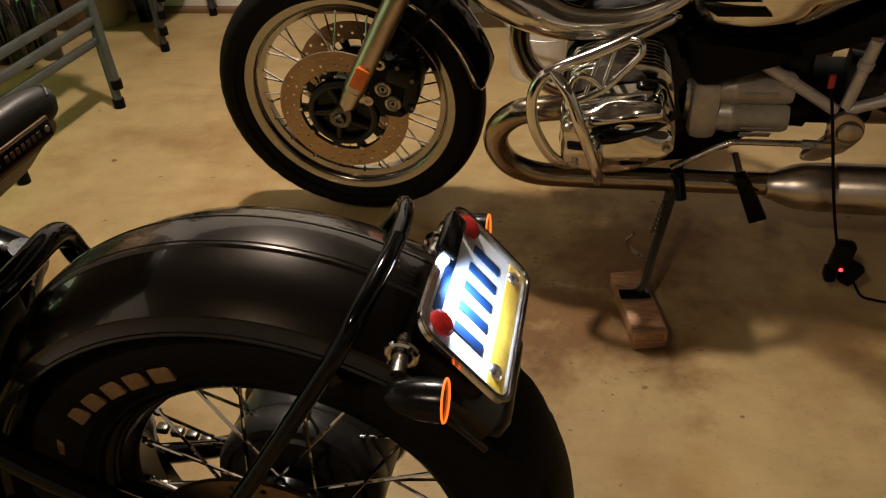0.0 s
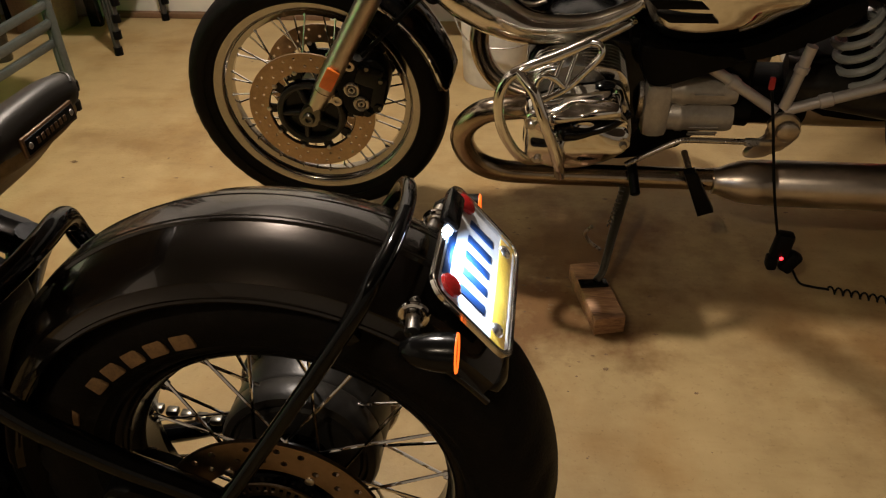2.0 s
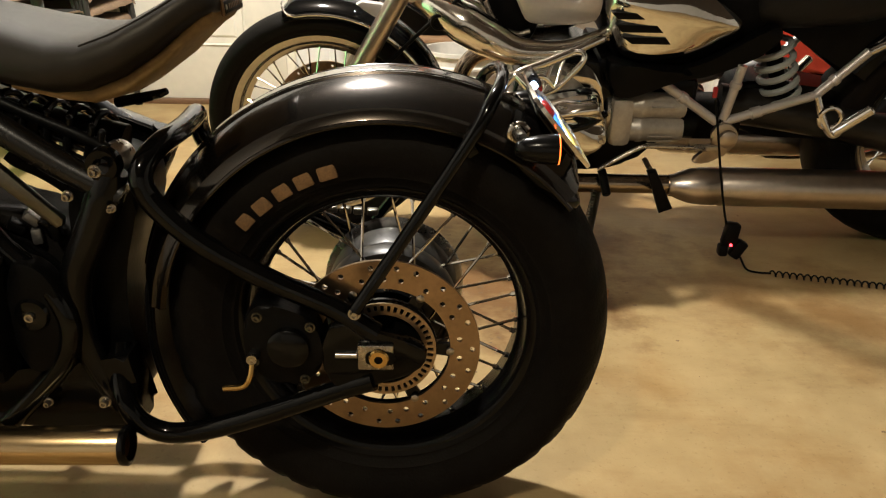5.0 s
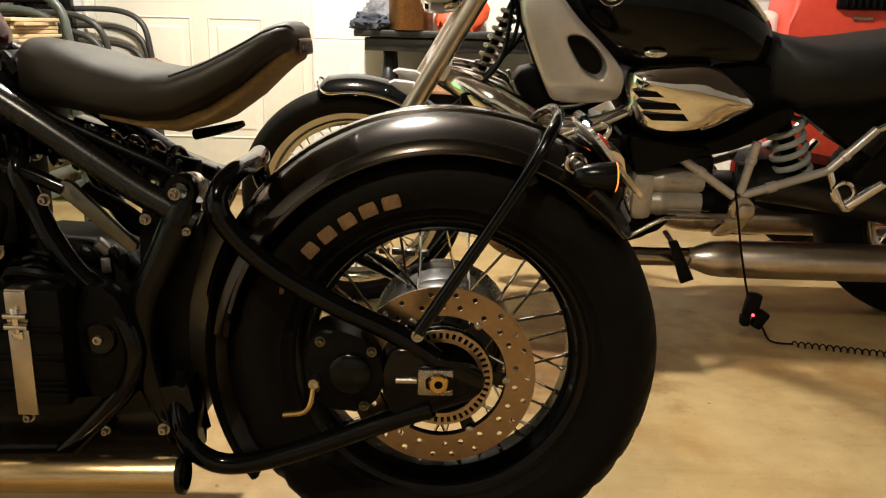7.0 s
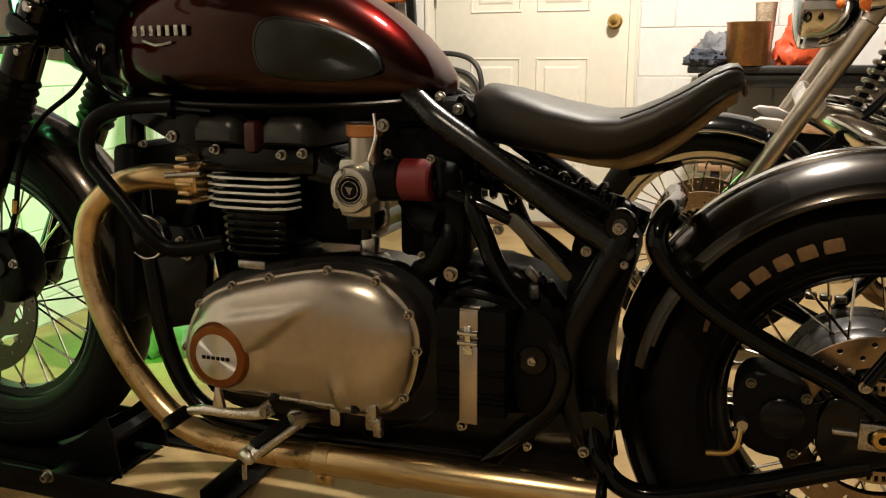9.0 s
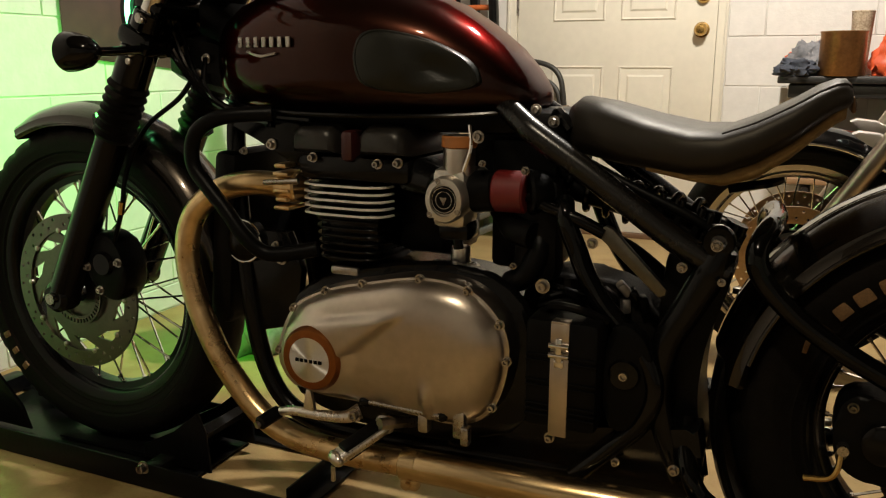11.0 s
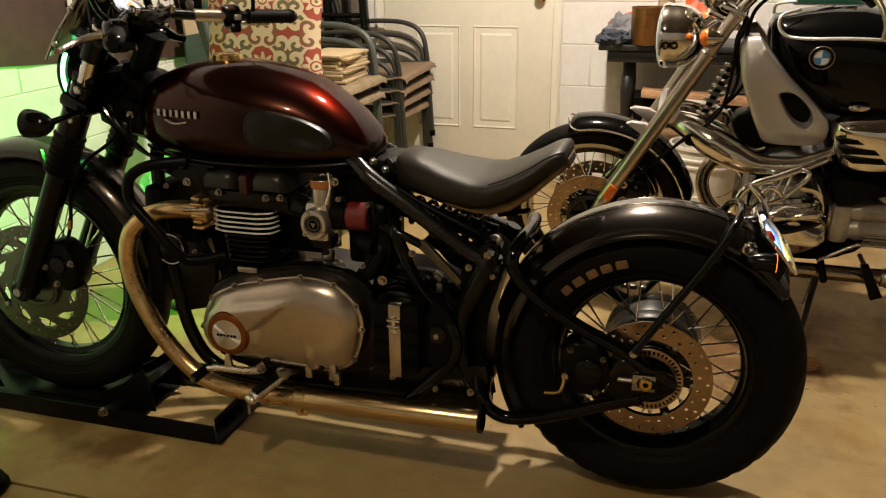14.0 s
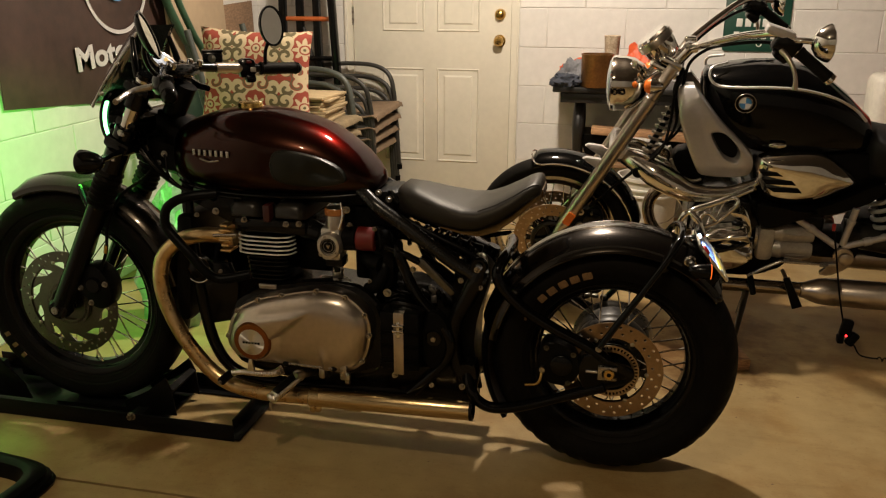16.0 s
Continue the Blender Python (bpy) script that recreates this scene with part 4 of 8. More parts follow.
# ---- engine ----
part("crankcase", prism(smooth_outline([(-1.02, 0.30), (-0.99, 0.42), (-0.90, 0.465), (-0.75, 0.495), (-0.645, 0.487), (-0.582, 0.42), (-0.588, 0.27), (-0.70, 0.215), (-0.95, 0.225)], 3), -0.118, -0.088, 0.010), BLACK_SATIN, bob)
part("gearbox_case", prism(smooth_outline([(-1.02, 0.30), (-0.99, 0.42), (-0.90, 0.460), (-0.80, 0.455), (-0.63, 0.435), (-0.575, 0.40), (-0.585, 0.27), (-0.70, 0.215), (-0.95, 0.225)], 3), -0.090, 0.12, 0.012), BLACK_SATIN, bob)
COVER = [(-1.004, 0.336), (-0.972, 0.412), (-0.910, 0.448), (-0.842, 0.467), (-0.742, 0.486), (-0.663, 0.476), (-0.612, 0.430), (-0.600, 0.375), (-0.622, 0.298), (-0.675, 0.262), (-0.760, 0.263), (-0.850, 0.268), (-0.938, 0.270), (-0.988, 0.290)]
cx, cz = -0.79, 0.372


def ease(v):
    v = max(0.0, min(1.0, v))
    return v * v * (3 - 2 * v)


def cover_relief(x, z):
    """The raised wedge that runs back from the badge boss, and the boss itself."""
    top = 0.402 + (x + 0.965) * 0.21 - z
    low = z - (0.352 + (x + 0.850) * 0.80)
    fade = ease((-0.715 - x) / 0.10)
    wedge = ease(top / 0.016) * ease(low / 0.020) * fade
    boss = ease((0.080 - math.hypot(x + 0.912, z - 0.345)) / 0.024)
    fin = ease((0.010 - abs(x + 0.722 - (0.35 - z) * 0.05)) / 0.008) * ease((0.350 - z) / 0.05)
    return 0.012 * max(wedge, boss * 0.6) + 0.008 * fin


DOME = [(1.0, 0.112), (1.0, 0.150), (0.985, 0.157), (0.955, 0.158), (0.945, 0.161), (0.915, 0.168), (0.86, 0.1765), (0.80, 0.182), (0.73, 0.186), (0.66, 0.189), (0.59, 0.191), (0.52, 0.1925), (0.45, 0.1935), (0.38, 0.194), (0.31, 0.1945), (0.24, 0.195), (0.17, 0.195), (0.10, 0.195), (0.04, 0.195)]
rows = []
edge = smooth_outline(COVER, 9)
DOME = DOME[:4] + [(a[0] + (c[0] - a[0]) * f, a[1] + (c[1] - a[1]) * f) for a, c in zip(DOME[4:], DOME[5:]) for f in (0.0, 0.5)] + DOME[-1:]
for k, y in DOME:
    ring = []
    for x, z in edge:
        px, pz = cx + (x - cx) * k, cz + (z - cz) * k
        ring.append((px, -y - (cover_relief(px, pz) * ease((0.96 - k) / 0.10)), pz))
    rows.append(ring)
cover = part("clutch_cover", loft(rows), BRUSHED, bob, "brushed aluminium engine side cover", smooth=50)
for x, z in COVER[:1] + COVER[1:10]:
    f = 0.968
    bolt(cover, (cx + (x - cx) * f, -0.158, cz + (z - cz) * f), 0.0055, 0.008)
badge = part("badge_ring", lathe([(0.036, -0.0145), (0.047, -0.0135), (0.052, -0.006), (0.054, 0.02), (0.030, 0.02), (0.036, -0.0145)], 40, pose(-0.908, -0.1955, 0.348)), material("bronze_ring", (0.24, 0.085, 0.018), 0.36, metal=0.9, vary=0.2), cover, "bronze ring round a brushed disc")
part("badge_disc", lathe([(0, -0.0160), (0.036, -0.0138), (0.0375, -0.012), (0.0375, 0.01), (0, 0.01)], 48, pose(-0.908, -0.1955, 0.348)), TURNED, badge)
for k in range(6):
    part("badge_mark", box((0.0058, 0.002, 0.0055), (-0.9285 + 0.0082 * k, -0.2110, 0.347), 0.0004), BLACK_MATT, badge)

FIN = material("machined_fin_edge", (0.92, 0.90, 0.87), 0.34, metal=0.62, vary=0.1)
barrel = part("cylinder_barrel", box((0.122, 0.195, 0.15), (-0.902, 0.0, 0.54), 0.03), BLACK_SATIN, bob)
part("intake_block", box((0.110, 0.12, 0.13), (-0.790, 0.02, 0.555), 0.02), BLACK_MATT, bob)
def fin_plate(sx, sy, z, t):
    o = smooth_outline([(-sx, -sy * 0.55), (-sx * 0.85, -sy * 0.9), (-sx * 0.5, -sy), (sx * 0.5, -sy), (sx * 0.85, -sy * 0.9), (sx, -sy * 0.55), (sx, sy * 0.55), (sx * 0.85, sy * 0.9), (sx * 0.5, sy), (-sx * 0.5, sy), (-sx * 0.85, sy * 0.9), (-sx, sy * 0.55)], 2)
    bm = prism(o, -t / 2, t / 2, 0.0012, 1)
    bmesh.ops.transform(bm, matrix=pose(-0.902, 0, z, 90, 0, 0), verts=bm.verts)
    return bm
def fin_lip(sx, sy, z, t):
    """The machined front edge of a fin, fading at its round corners."""
    o = [(-sx * 0.985, sy * 0.62), (-sx * 0.94, sy * 0.80), (-sx * 0.85, sy * 0.91), (-sx * 0.5, sy), (sx * 0.5, sy), (sx * 0.84, sy * 0.91), (sx * 0.93, sy * 0.80), (sx * 0.965, sy * 0.68), (sx * 0.82, sy * 0.66), (-sx * 0.82, sy * 0.58)]
    bm = prism(o, -t / 2, t / 2, 0.0008, 1)
    bmesh.ops.transform(bm, matrix=pose(-0.902, 0, z, 90, 0, 0), verts=bm.verts)
    return bm


for k in range(5):
    f = part("cooling_fin", fin_plate(0.0775, 0.116, 0.6050 - 0.0115 * k, 0.0055), BLACK_SATIN, barrel, "black fin with a bright machined edge")
    part("fin_edge", fin_lip(0.0820, 0.121, 0.6050 - 0.0115 * k, 0.0034), FIN, f, "bright machined edge")
for k in range(6):
    part("cooling_fin", fin_plate(0.068 - 0.0015 * k, 0.108, 0.5475 - 0.0122 * k, 0.003), BLACK_SATIN, barrel)
part("barrel_tag", box((0.050, 0.010, 0.014), (-0.895, -0.116, 0.470), 0.004), STEEL, barrel)
head = part("cylinder_head", join(box((0.20, 0.225, 0.042), (-0.883, 0, 0.632), 0.012), box((0.17, 0.19, 0.05), (-0.878, 0, 0.665), 0.012)), BLACK_SATIN, bob)
for x in (-0.945, -0.825):
    part("rocker_cover", loft([[(x + sx * c, -0.118 + dy, 0.672 + sz * d) for c, d in ((-1, -0.6), (-1, 0.5), (-0.7, 1), (0.7, 1), (1, 0.5), (1, -0.6))] for sx, sz, dy in ((0.030, 0.016, -0.010), (0.038, 0.024, 0.0), (0.042, 0.028, 0.02), (0.042, 0.028, 0.20))]), ROCKER, head, "satin dark rocker cover", smooth=50)
part("red_connector", box((0.022, 0.05, 0.048), (-0.887, -0.096, 0.668), 0.008), material("dull_red_plastic", (0.030, 0.0035, 0.003), 0.45, vary=0.2), head, "dark red plug cap")
for x, z in ((-0.95, 0.648), (-0.835, 0.643), (-0.80, 0.646)):
    bolt(head, (x, -0.115, z), 0.0055, 0.01)
part("head_port", rod((-0.80, -0.07, 0.625), (-0.745, -0.085, 0.612), 0.030, 0.026, 20, 0.004), BLACK_SATIN, head)

carb = part("throttle_body", join(rod((-0.752, -0.06, 0.603), (-0.680, -0.06, 0.606), 0.036, segs=24, bevel=0.004), box((0.055, 0.06, 0.09), (-0.716, -0.09, 0.598), 0.012)), CARB, bob, "cast aluminium throttle body")
part("carb_top", lathe([(0, 0.058), (0.021, 0.058), (0.024, 0.054), (0.024, 0.0), (0, 0.0)], 28, pose(-0.708, -0.095, 0.632, 90, 0, 0)), BRUSHED, carb)
part("carb_ring", lathe([(0.0245, 0.058), (0.0265, 0.056), (0.0265, 0.042), (0.0245, 0.040)], 28, pose(-0.708, -0.095, 0.632, 90, 0, 0)), material("orange_gasket", (0.30, 0.11, 0.02), 0.5, vary=0.2), carb)
face = part("carb_face", lathe([(0.0, -0.008), (0.0215, -0.008), (0.0225, -0.012), (0.0300, -0.011), (0.0330, -0.004), (0.0330, 0.03), (0, 0.03)], 36, pose(-0.714, -0.130, 0.599) @ Matrix.Diagonal((0.95, 1, 1.06, 1))), CARB, carb)
part("carb_disc", lathe([(0, -0.0095), (0.0206, -0.0095), (0.021, -0.006), (0, -0.006)], 32, pose(-0.714, -0.130, 0.599)), BLACK_MATT, face)
part("carb_emblem", join(torus((-0.714, -0.1395, 0.599), 0.0185, 0.0007), torus((-0.714, -0.1395, 0.599), 0.0125, 0.0006), prism([(-0.720, 0.603), (-0.708, 0.603), (-0.714, 0.592)], -0.141, -0.139)), STEEL, face)
for x, z in ((-0.722, 0.626), (-0.735, 0.577), (-0.692, 0.583)):
    bolt(face, (x, -0.140, z), 0.004, 0.003)
part("carb_bowl", join(box((0.05, 0.05, 0.03), (-0.712, -0.085, 0.548), 0.008), rod((-0.710, -0.10, 0.550), (-0.706, -0.10, 0.520), 0.008)), BLACK_SATIN, carb)
part("throttle_cable", tube([(-0.692, -0.118, 0.640), (-0.683, -0.112, 0.675), (-0.690, -0.10, 0.705)], 0.0028, 6), CHROME, carb)
part("intake_boot", rod((-0.690, -0.088, 0.607), (-0.650, -0.088, 0.610), 0.031, segs=24, bevel=0.004), BLACK_MATT, bob)
part("filter_can", lathe([(0, 0), (0.028, 0.0), (0.031, 0.003), (0.031, 0.045), (0.028, 0.048), (0, 0.048)], 28, pose(-0.651, -0.090, 0.611, 0, 0, -90)), RED_CAN, bob, "dark red air filter can")
part("intake_boot", rod((-0.604, -0.088, 0.611), (-0.575, -0.07, 0.612), 0.034, 0.028, 24, 0.004), BLACK_MATT, bob)
starter = part("starter_motor", rod((-0.769, -0.060, 0.459), (-0.689, -0.060, 0.461), 0.030, segs=28, bevel=0.006), GREY_CASE, bob, "grey starter motor")
part("filler_neck", lathe([(0.0, 0.002), (0.0125, 0.002), (0.0135, 0.004), (0.0150, 0.004), (0.0155, 0.0), (0.0155, -0.020), (0.0, -0.020)], 24, pose(-0.719, -0.060, 0.511, 90, 0, 0)), PEG_ALLOY, starter, "bright round cap")
part("starter_strap", torus((-0.707, -0.060, 0.461), 0.0308, 0.0016, (0, 0, 90)), STEEL, starter)
part("battery_case", box((0.105, 0.10, 0.20), (-0.622, -0.002, 0.585), 0.012), BLACK_MATT, bob)
part("air_box", box((0.17, 0.13, 0.11), (-0.635, 0.03, 0.672), 0.02), BLACK_MATT, bob, "black air box behind the throttle bodies")
part("coolant_hose", tube([(-0.60, -0.06, 0.56), (-0.585, -0.08, 0.53), (-0.60, -0.09, 0.49), (-0.63, -0.08, 0.47)], 0.018, 10), BLACK_MATT, bob)
part("coolant_hose", tube([(-0.655, -0.05, 0.575), (-0.62, -0.09, 0.555), (-0.59, -0.10, 0.55)], 0.02, 10), BLACK_MATT, bob)
part("wiring", tube([(-0.56, -0.12, 0.44), (-0.54, -0.15, 0.465), (-0.50, -0.15, 0.462), (-0.47, -0.13, 0.445)], 0.006, 8), BLACK_MATT, bob)
for k, (x, z) in enumerate(((-0.485, 0.462), (-0.465, 0.472), (-0.450, 0.462), (-0.435, 0.455), (-0.462, 0.448))):
    part("wiring_plug", box((0.022, 0.025, 0.013), (x, -0.052 + 0.004 * (k % 3), z), 0.003, (0, 35 + 13 * k, 20)), (BLACK_MATT, CAST, BLACK_SATIN)[k % 3], bob)
for x, z, r in ((-1.03, 0.665, 0.009), (-1.085, 0.652, 0.006), (-0.672, 0.690, 0.009), (-0.665, 0.652, 0.005), (-1.02, 0.475, 0.009), (-1.03, 0.50, 0.005), (-0.615, 0.505, 0.005), (-0.60, 0.645, 0.006)):
    bolt(bob, (x, -0.112, z), r * 0.72, 0.008)
for s in (-1, 1):
    part("head_steady", prism([(-1.10, 0.71), (-0.98, 0.70), (-0.955, 0.64), (-0.985, 0.63), (-1.06, 0.67), (-1.11, 0.69)], s * 0.095, s * 0.107, 0.003), BLACK_SATIN, bob)
    part("engine_plate", prism([(-1.09, 0.52), (-1.01, 0.52), (-0.985, 0.46), (-1.0, 0.36), (-1.08, 0.34)], s * 0.085, s * 0.105, 0.004), BLACK_SATIN, bob)
part("under_tank", box((0.46, 0.13, 0.05), (-0.86, 0, 0.715), 0.01), BLACK_MATT, bob)
part("radiator", box((0.045, 0.24, 0.30), (-1.135, 0, 0.50), 0.012, (0, 6, 0)), BLACK_MATT, bob, "black radiator between the down tubes")
part("crash_hose", tube([(-1.02, -0.12, 0.715), (-1.075, -0.150, 0.712), (-1.113, -0.165, 0.700), (-1.138, -0.170, 0.675), (-1.141, -0.171, 0.633), (-1.115, -0.172, 0.600), (-1.081, -0.172, 0.564), (-1.050, -0.170, 0.525), (-1.022, -0.160, 0.498), (-0.990, -0.148, 0.495), (-0.94, -0.125, 0.503)], 0.0125, 12), BLACK_MATT, bob, "thick black coolant hose")
part("brake_line", tube([(-1.18, -0.08, 0.80), (-1.15, -0.12, 0.755), (-1.10, -0.125, 0.722), (-1.02, -0.12, 0.710), (-0.95, -0.12, 0.706)], 0.004, 6), BLACK_GLOSS, bob)
horn = part("horn", lathe([(0, -0.02), (0.012, -0.02), (0.028, -0.014), (0.036, -0.010), (0.036, 0.012), (0.02, 0.02), (0, 0.02)], 28, pose(-1.095, -0.105, 0.500)), BLACK_SATIN, bob)
part("horn_rim", torus((-1.095, -0.114, 0.500), 0.036, 0.0022), CHROME, horn)

# exhaust on both sides
for s in (-1, 1):
    y = lambda v: s * v
    head_pipe = part("exhaust_pipe", tube([(-0.985, y(0.105), 0.598), (-1.02, y(0.112), 0.600), (-1.060, y(0.120), 0.602), (-1.105, y(0.125), 0.594), (-1.145, y(0.13), 0.575), (-1.178, y(0.135), 0.540), (-1.192, y(0.14), 0.490), (-1.188, y(0.142), 0.435), (-1.165, y(0.145), 0.370),
                                           (-1.128, y(0.15), 0.305), (-1.085, y(0.15), 0.248), (-1.045, y(0.152), 0.212), (-1.000, y(0.154), 0.190), (-0.94, y(0.155), 0.178), (-0.86, y(0.156), 0.176), (-0.765, y(0.157), 0.180)], 0.0205, 18, 4), PIPE_STEEL, bob, "heat-tinted bronze steel exhaust pipe")
    part("exhaust_clamp", join(rod((-0.775, y(0.157), 0.180), (-0.745, y(0.157), 0.181), 0.025, segs=20, bevel=0.002), box((0.03, 0.018, 0.022), (-0.760, y(0.160), 0.152), 0.004), rod((-0.760, y(0.178), 0.152), (-0.760, y(0.145), 0.152), 0.006)), PIPE_GREY, head_pipe)
    part("silencer", lathe([(0.0, 0.0), (0.0235, 0.0), (0.025, 0.01), (0.026, 0.41), (0.0245, 0.414), (0.0215, 0.414), (0.0215, 0.38), (0.0, 0.38)], 28, Matrix.Translation((-0.748, y(0.157), 0.181)) @ Vector((0.41, y(0.002), 0.012)).to_track_quat("Y", "Z").to_matrix().to_4x4()), PIPE_GREY, head_pipe, "brushed steel silencer")
    part("silencer_tip", lathe([(0.0262, 0.002), (0.0272, 0.004), (0.0272, 0.010), (0.021, 0.012), (0.021, 0.002)], 28, Matrix.Translation((-0.344, y(0.159), 0.1925)) @ Vector((0.41, 0, 0.012)).to_track_quat("Y", "Z").to_matrix().to_4x4()), BLACK_SATIN, head_pipe, "black end ring")
    part("exhaust_hanger", box((0.05, 0.02, 0.02), (-0.66, y(0.145), 0.158), 0.004), PIPE_GREY, head_pipe)
    collar = part("exhaust_collar", rod((-1.018, y(0.107), 0.598), (-0.980, y(0.107), 0.598), 0.026, segs=18, bevel=0.003), PIPE_STEEL, head_pipe, "finned bronze exhaust collar")
    for k in range(6):
        part("collar_fin", box((0.022 if k % 2 else 0.030, 0.050, 0.0075), (-0.999, y(0.112), 0.5665 + 0.0135 * k), 0.003), PIPE_STEEL, collar)
    part("flange_bolt", rod((-1.03, y(0.135), 0.606), (-0.965, y(0.135), 0.612), 0.0045), STEEL, head_pipe)

# foot controls
peg_axis = Matrix.Translation((-0.805, -0.165, 0.240)) @ Vector((-0.055, -0.085, -0.040)).to_track_quat("Y", "Z").to_matrix().to_4x4()


def along_peg(bm):
    bmesh.ops.transform(bm, matrix=peg_axis, verts=bm.verts)
    return bm


peg = part("foot_peg", along_peg(join(box((0.034, 0.092, 0.014), (0, 0.040, 0), 0.005), rod((0, -0.022, 0), (0, 0.004, 0), 0.010, 0.013, 14, 0.002))), PEG_ALLOY, bob, "silver foot peg with a black rubber pad")
part("peg_pad", along_peg(join(box((0.026, 0.072, 0.010), (0, 0.038, 0.008), 0.004), box((0.026, 0.072, 0.008), (0, 0.038, -0.007), 0.003))), BLACK_MATT, peg, "black rubber pad")
part("peg_end", along_peg(ball((0, 0.088, 0), (0.019, 0.010, 0.012), 16)), PEG_ALLOY, peg)
part("peg_feeler", rod((-0.853, -0.237, 0.196), (-0.853, -0.237, 0.172), 0.0035), STEEL, peg)
part("peg_hinge", join(tube([(-0.775, -0.12, 0.235), (-0.785, -0.16, 0.248), (-0.80, -0.185, 0.252)], 0.010, 8), torus((-0.80, -0.168, 0.246), 0.012, 0.005)), STEEL, peg)
shift = part("shift_lever", tube([(-0.845, -0.165, 0.258), (-0.865, -0.178, 0.250), (-0.91, -0.183, 0.247), (-0.955, -0.185, 0.247), (-0.985, -0.185, 0.240)], [0.013, 0.010, 0.0085, 0.008, 0.007], 10), PEG_ALLOY, bob, "aluminium gear lever")
part("shift_toe", rod((-0.988, -0.18, 0.238), (-0.998, -0.222, 0.231), 0.0115, segs=16, bevel=0.003), BLACK_MATT, shift, "ribbed rubber toe piece")
part("toe_nut", rod((-0.998, -0.221, 0.231), (-1.000, -0.227, 0.230), 0.006, segs=6), STEEL, shift)
part("shift_fin", prism([(-0.938, 0.248), (-0.930, 0.288), (-0.922, 0.288), (-0.915, 0.250)], -0.188, -0.180, 0.001), PEG_ALLOY, shift)
bolt(shift, (-0.847, -0.180, 0.257), 0.008, 0.008)
part("shift_rod", rod((-0.825, -0.178, 0.283), (-0.700, -0.182, 0.283), 0.0045), STEEL, shift)
for x, z in ((-0.828, 0.283), (-0.698, 0.283)):
    part("rod_end", ball((x, -0.178, z), (0.010, 0.008, 0.010), 12), BLACK_SATIN, shift)
arm = part("shift_arm", box((0.02, 0.02, 0.045), (-0.672, -0.17, 0.272), 0.005), STEEL, shift)
part("arm_clamp", box((0.014, 0.016, 0.03), (-0.660, -0.178, 0.258), 0.004), STEEL, shift)
part("shaft_stub", box((0.018, 0.02, 0.03), (-0.735, -0.16, 0.258), 0.005), STEEL, shift)

# ---- front end ----
def fork(z, y=0.0, off=0.0):
    """A point on the fork's line at height z."""
    return (-1.535 + 0.52 * (z - 0.352) + off, y, z)


for s in (-1, 1):
    y = s * 0.108
    leg = part("fork_leg", join(rod(fork(0.335, y), fork(0.668, y), 0.0290, segs=20, bevel=0.005), lathe([(0, -0.012), (0.022, -0.012), (0.03, -0.004), (0.03, 0.03), (0, 0.03)], 20, pose(-1.535, y - 0.015, 0.352))), BLACK_SATIN, bob, "black fork leg")
    rings = []
    n = 7
    for k in range(n * 2 + 1):
        rings.append((0.0365 if k % 2 else 0.0315, 0.108 * k / (n * 2)))
    a = Vector(fork(0.663, y))
    part("fork_gaiter", lathe([(0.026, 0)] + rings + [(0.026, 0.109)], 24, Matrix.Translation(a) @ (Vector(fork(0.9, y)) - a).to_track_quat("Y", "Z").to_matrix().to_4x4()), RUBBER, leg, "ribbed rubber gaiter")
    part("fork_tube", rod(fork(0.75, y), fork(1.0, y), 0.0195, segs=18, bevel=0.002), CHROME, leg)
    for z0, z1, r in ((0.758, 0.818, 0.032), (0.846, 0.876, 0.028), (0.926, 0.990, 0.0275)):
        part("fork_clamp", join(rod(fork(z0, y), fork(z1, y), r, segs=20, bevel=0.003), box((0.024, 0.022, 0.020), fork((z0 + z1) / 2, y, -0.026), 0.004, (0, 27, 0))), BLACK_GLOSS, leg)
    for z in (0.795, 0.861, 0.808):
        part("clamp_bolt", rod(fork(z, s * 0.128, 0.012), fork(z, s * 0.142, 0.012), 0.0058, segs=12, bevel=0.0015), STEEL, leg)
    part("fork_cap", rod(fork(1.0, y), fork(1.012, y), 0.022, segs=18, bevel=0.003), BLACK_GLOSS, leg)
    part("clamp_bolt", rod((-1.265, s * 0.140, 0.865), (-1.262, s * 0.128, 0.865), 0.008), STEEL, leg)
part("lower_yoke", box((0.075, 0.27, 0.035), fork(0.83), 0.012, (0, 27.5, 0)), BLACK_GLOSS, bob)
part("lower_yoke", box((0.060, 0.25, 0.028), fork(0.885), 0.010, (0, 27.5, 0)), BLACK_GLOSS, bob)
part("upper_yoke", box((0.075, 0.27, 0.026), fork(0.975), 0.010, (0, 27.5, 0)), BLACK_GLOSS, bob)
part("head_tube", rod((-1.25, 0, 0.79), (-1.145, 0, 0.975), 0.030, segs=20), BLACK_MATT, bob)
part("steering_neck", loft([[(x, w * c, z + h * d) for c, d in ((-1, -0.7), (-1, 0.7), (-0.6, 1), (0.6, 1), (1, 0.7), (1, -0.7), (0.6, -1), (-0.6, -1))] for x, w, z, h in ((-1.22, 0.04, 0.84, 0.07), (-1.15, 0.055, 0.80, 0.09), (-1.08, 0.06, 0.765, 0.07))]), BLACK_MATT, bob, smooth=60)
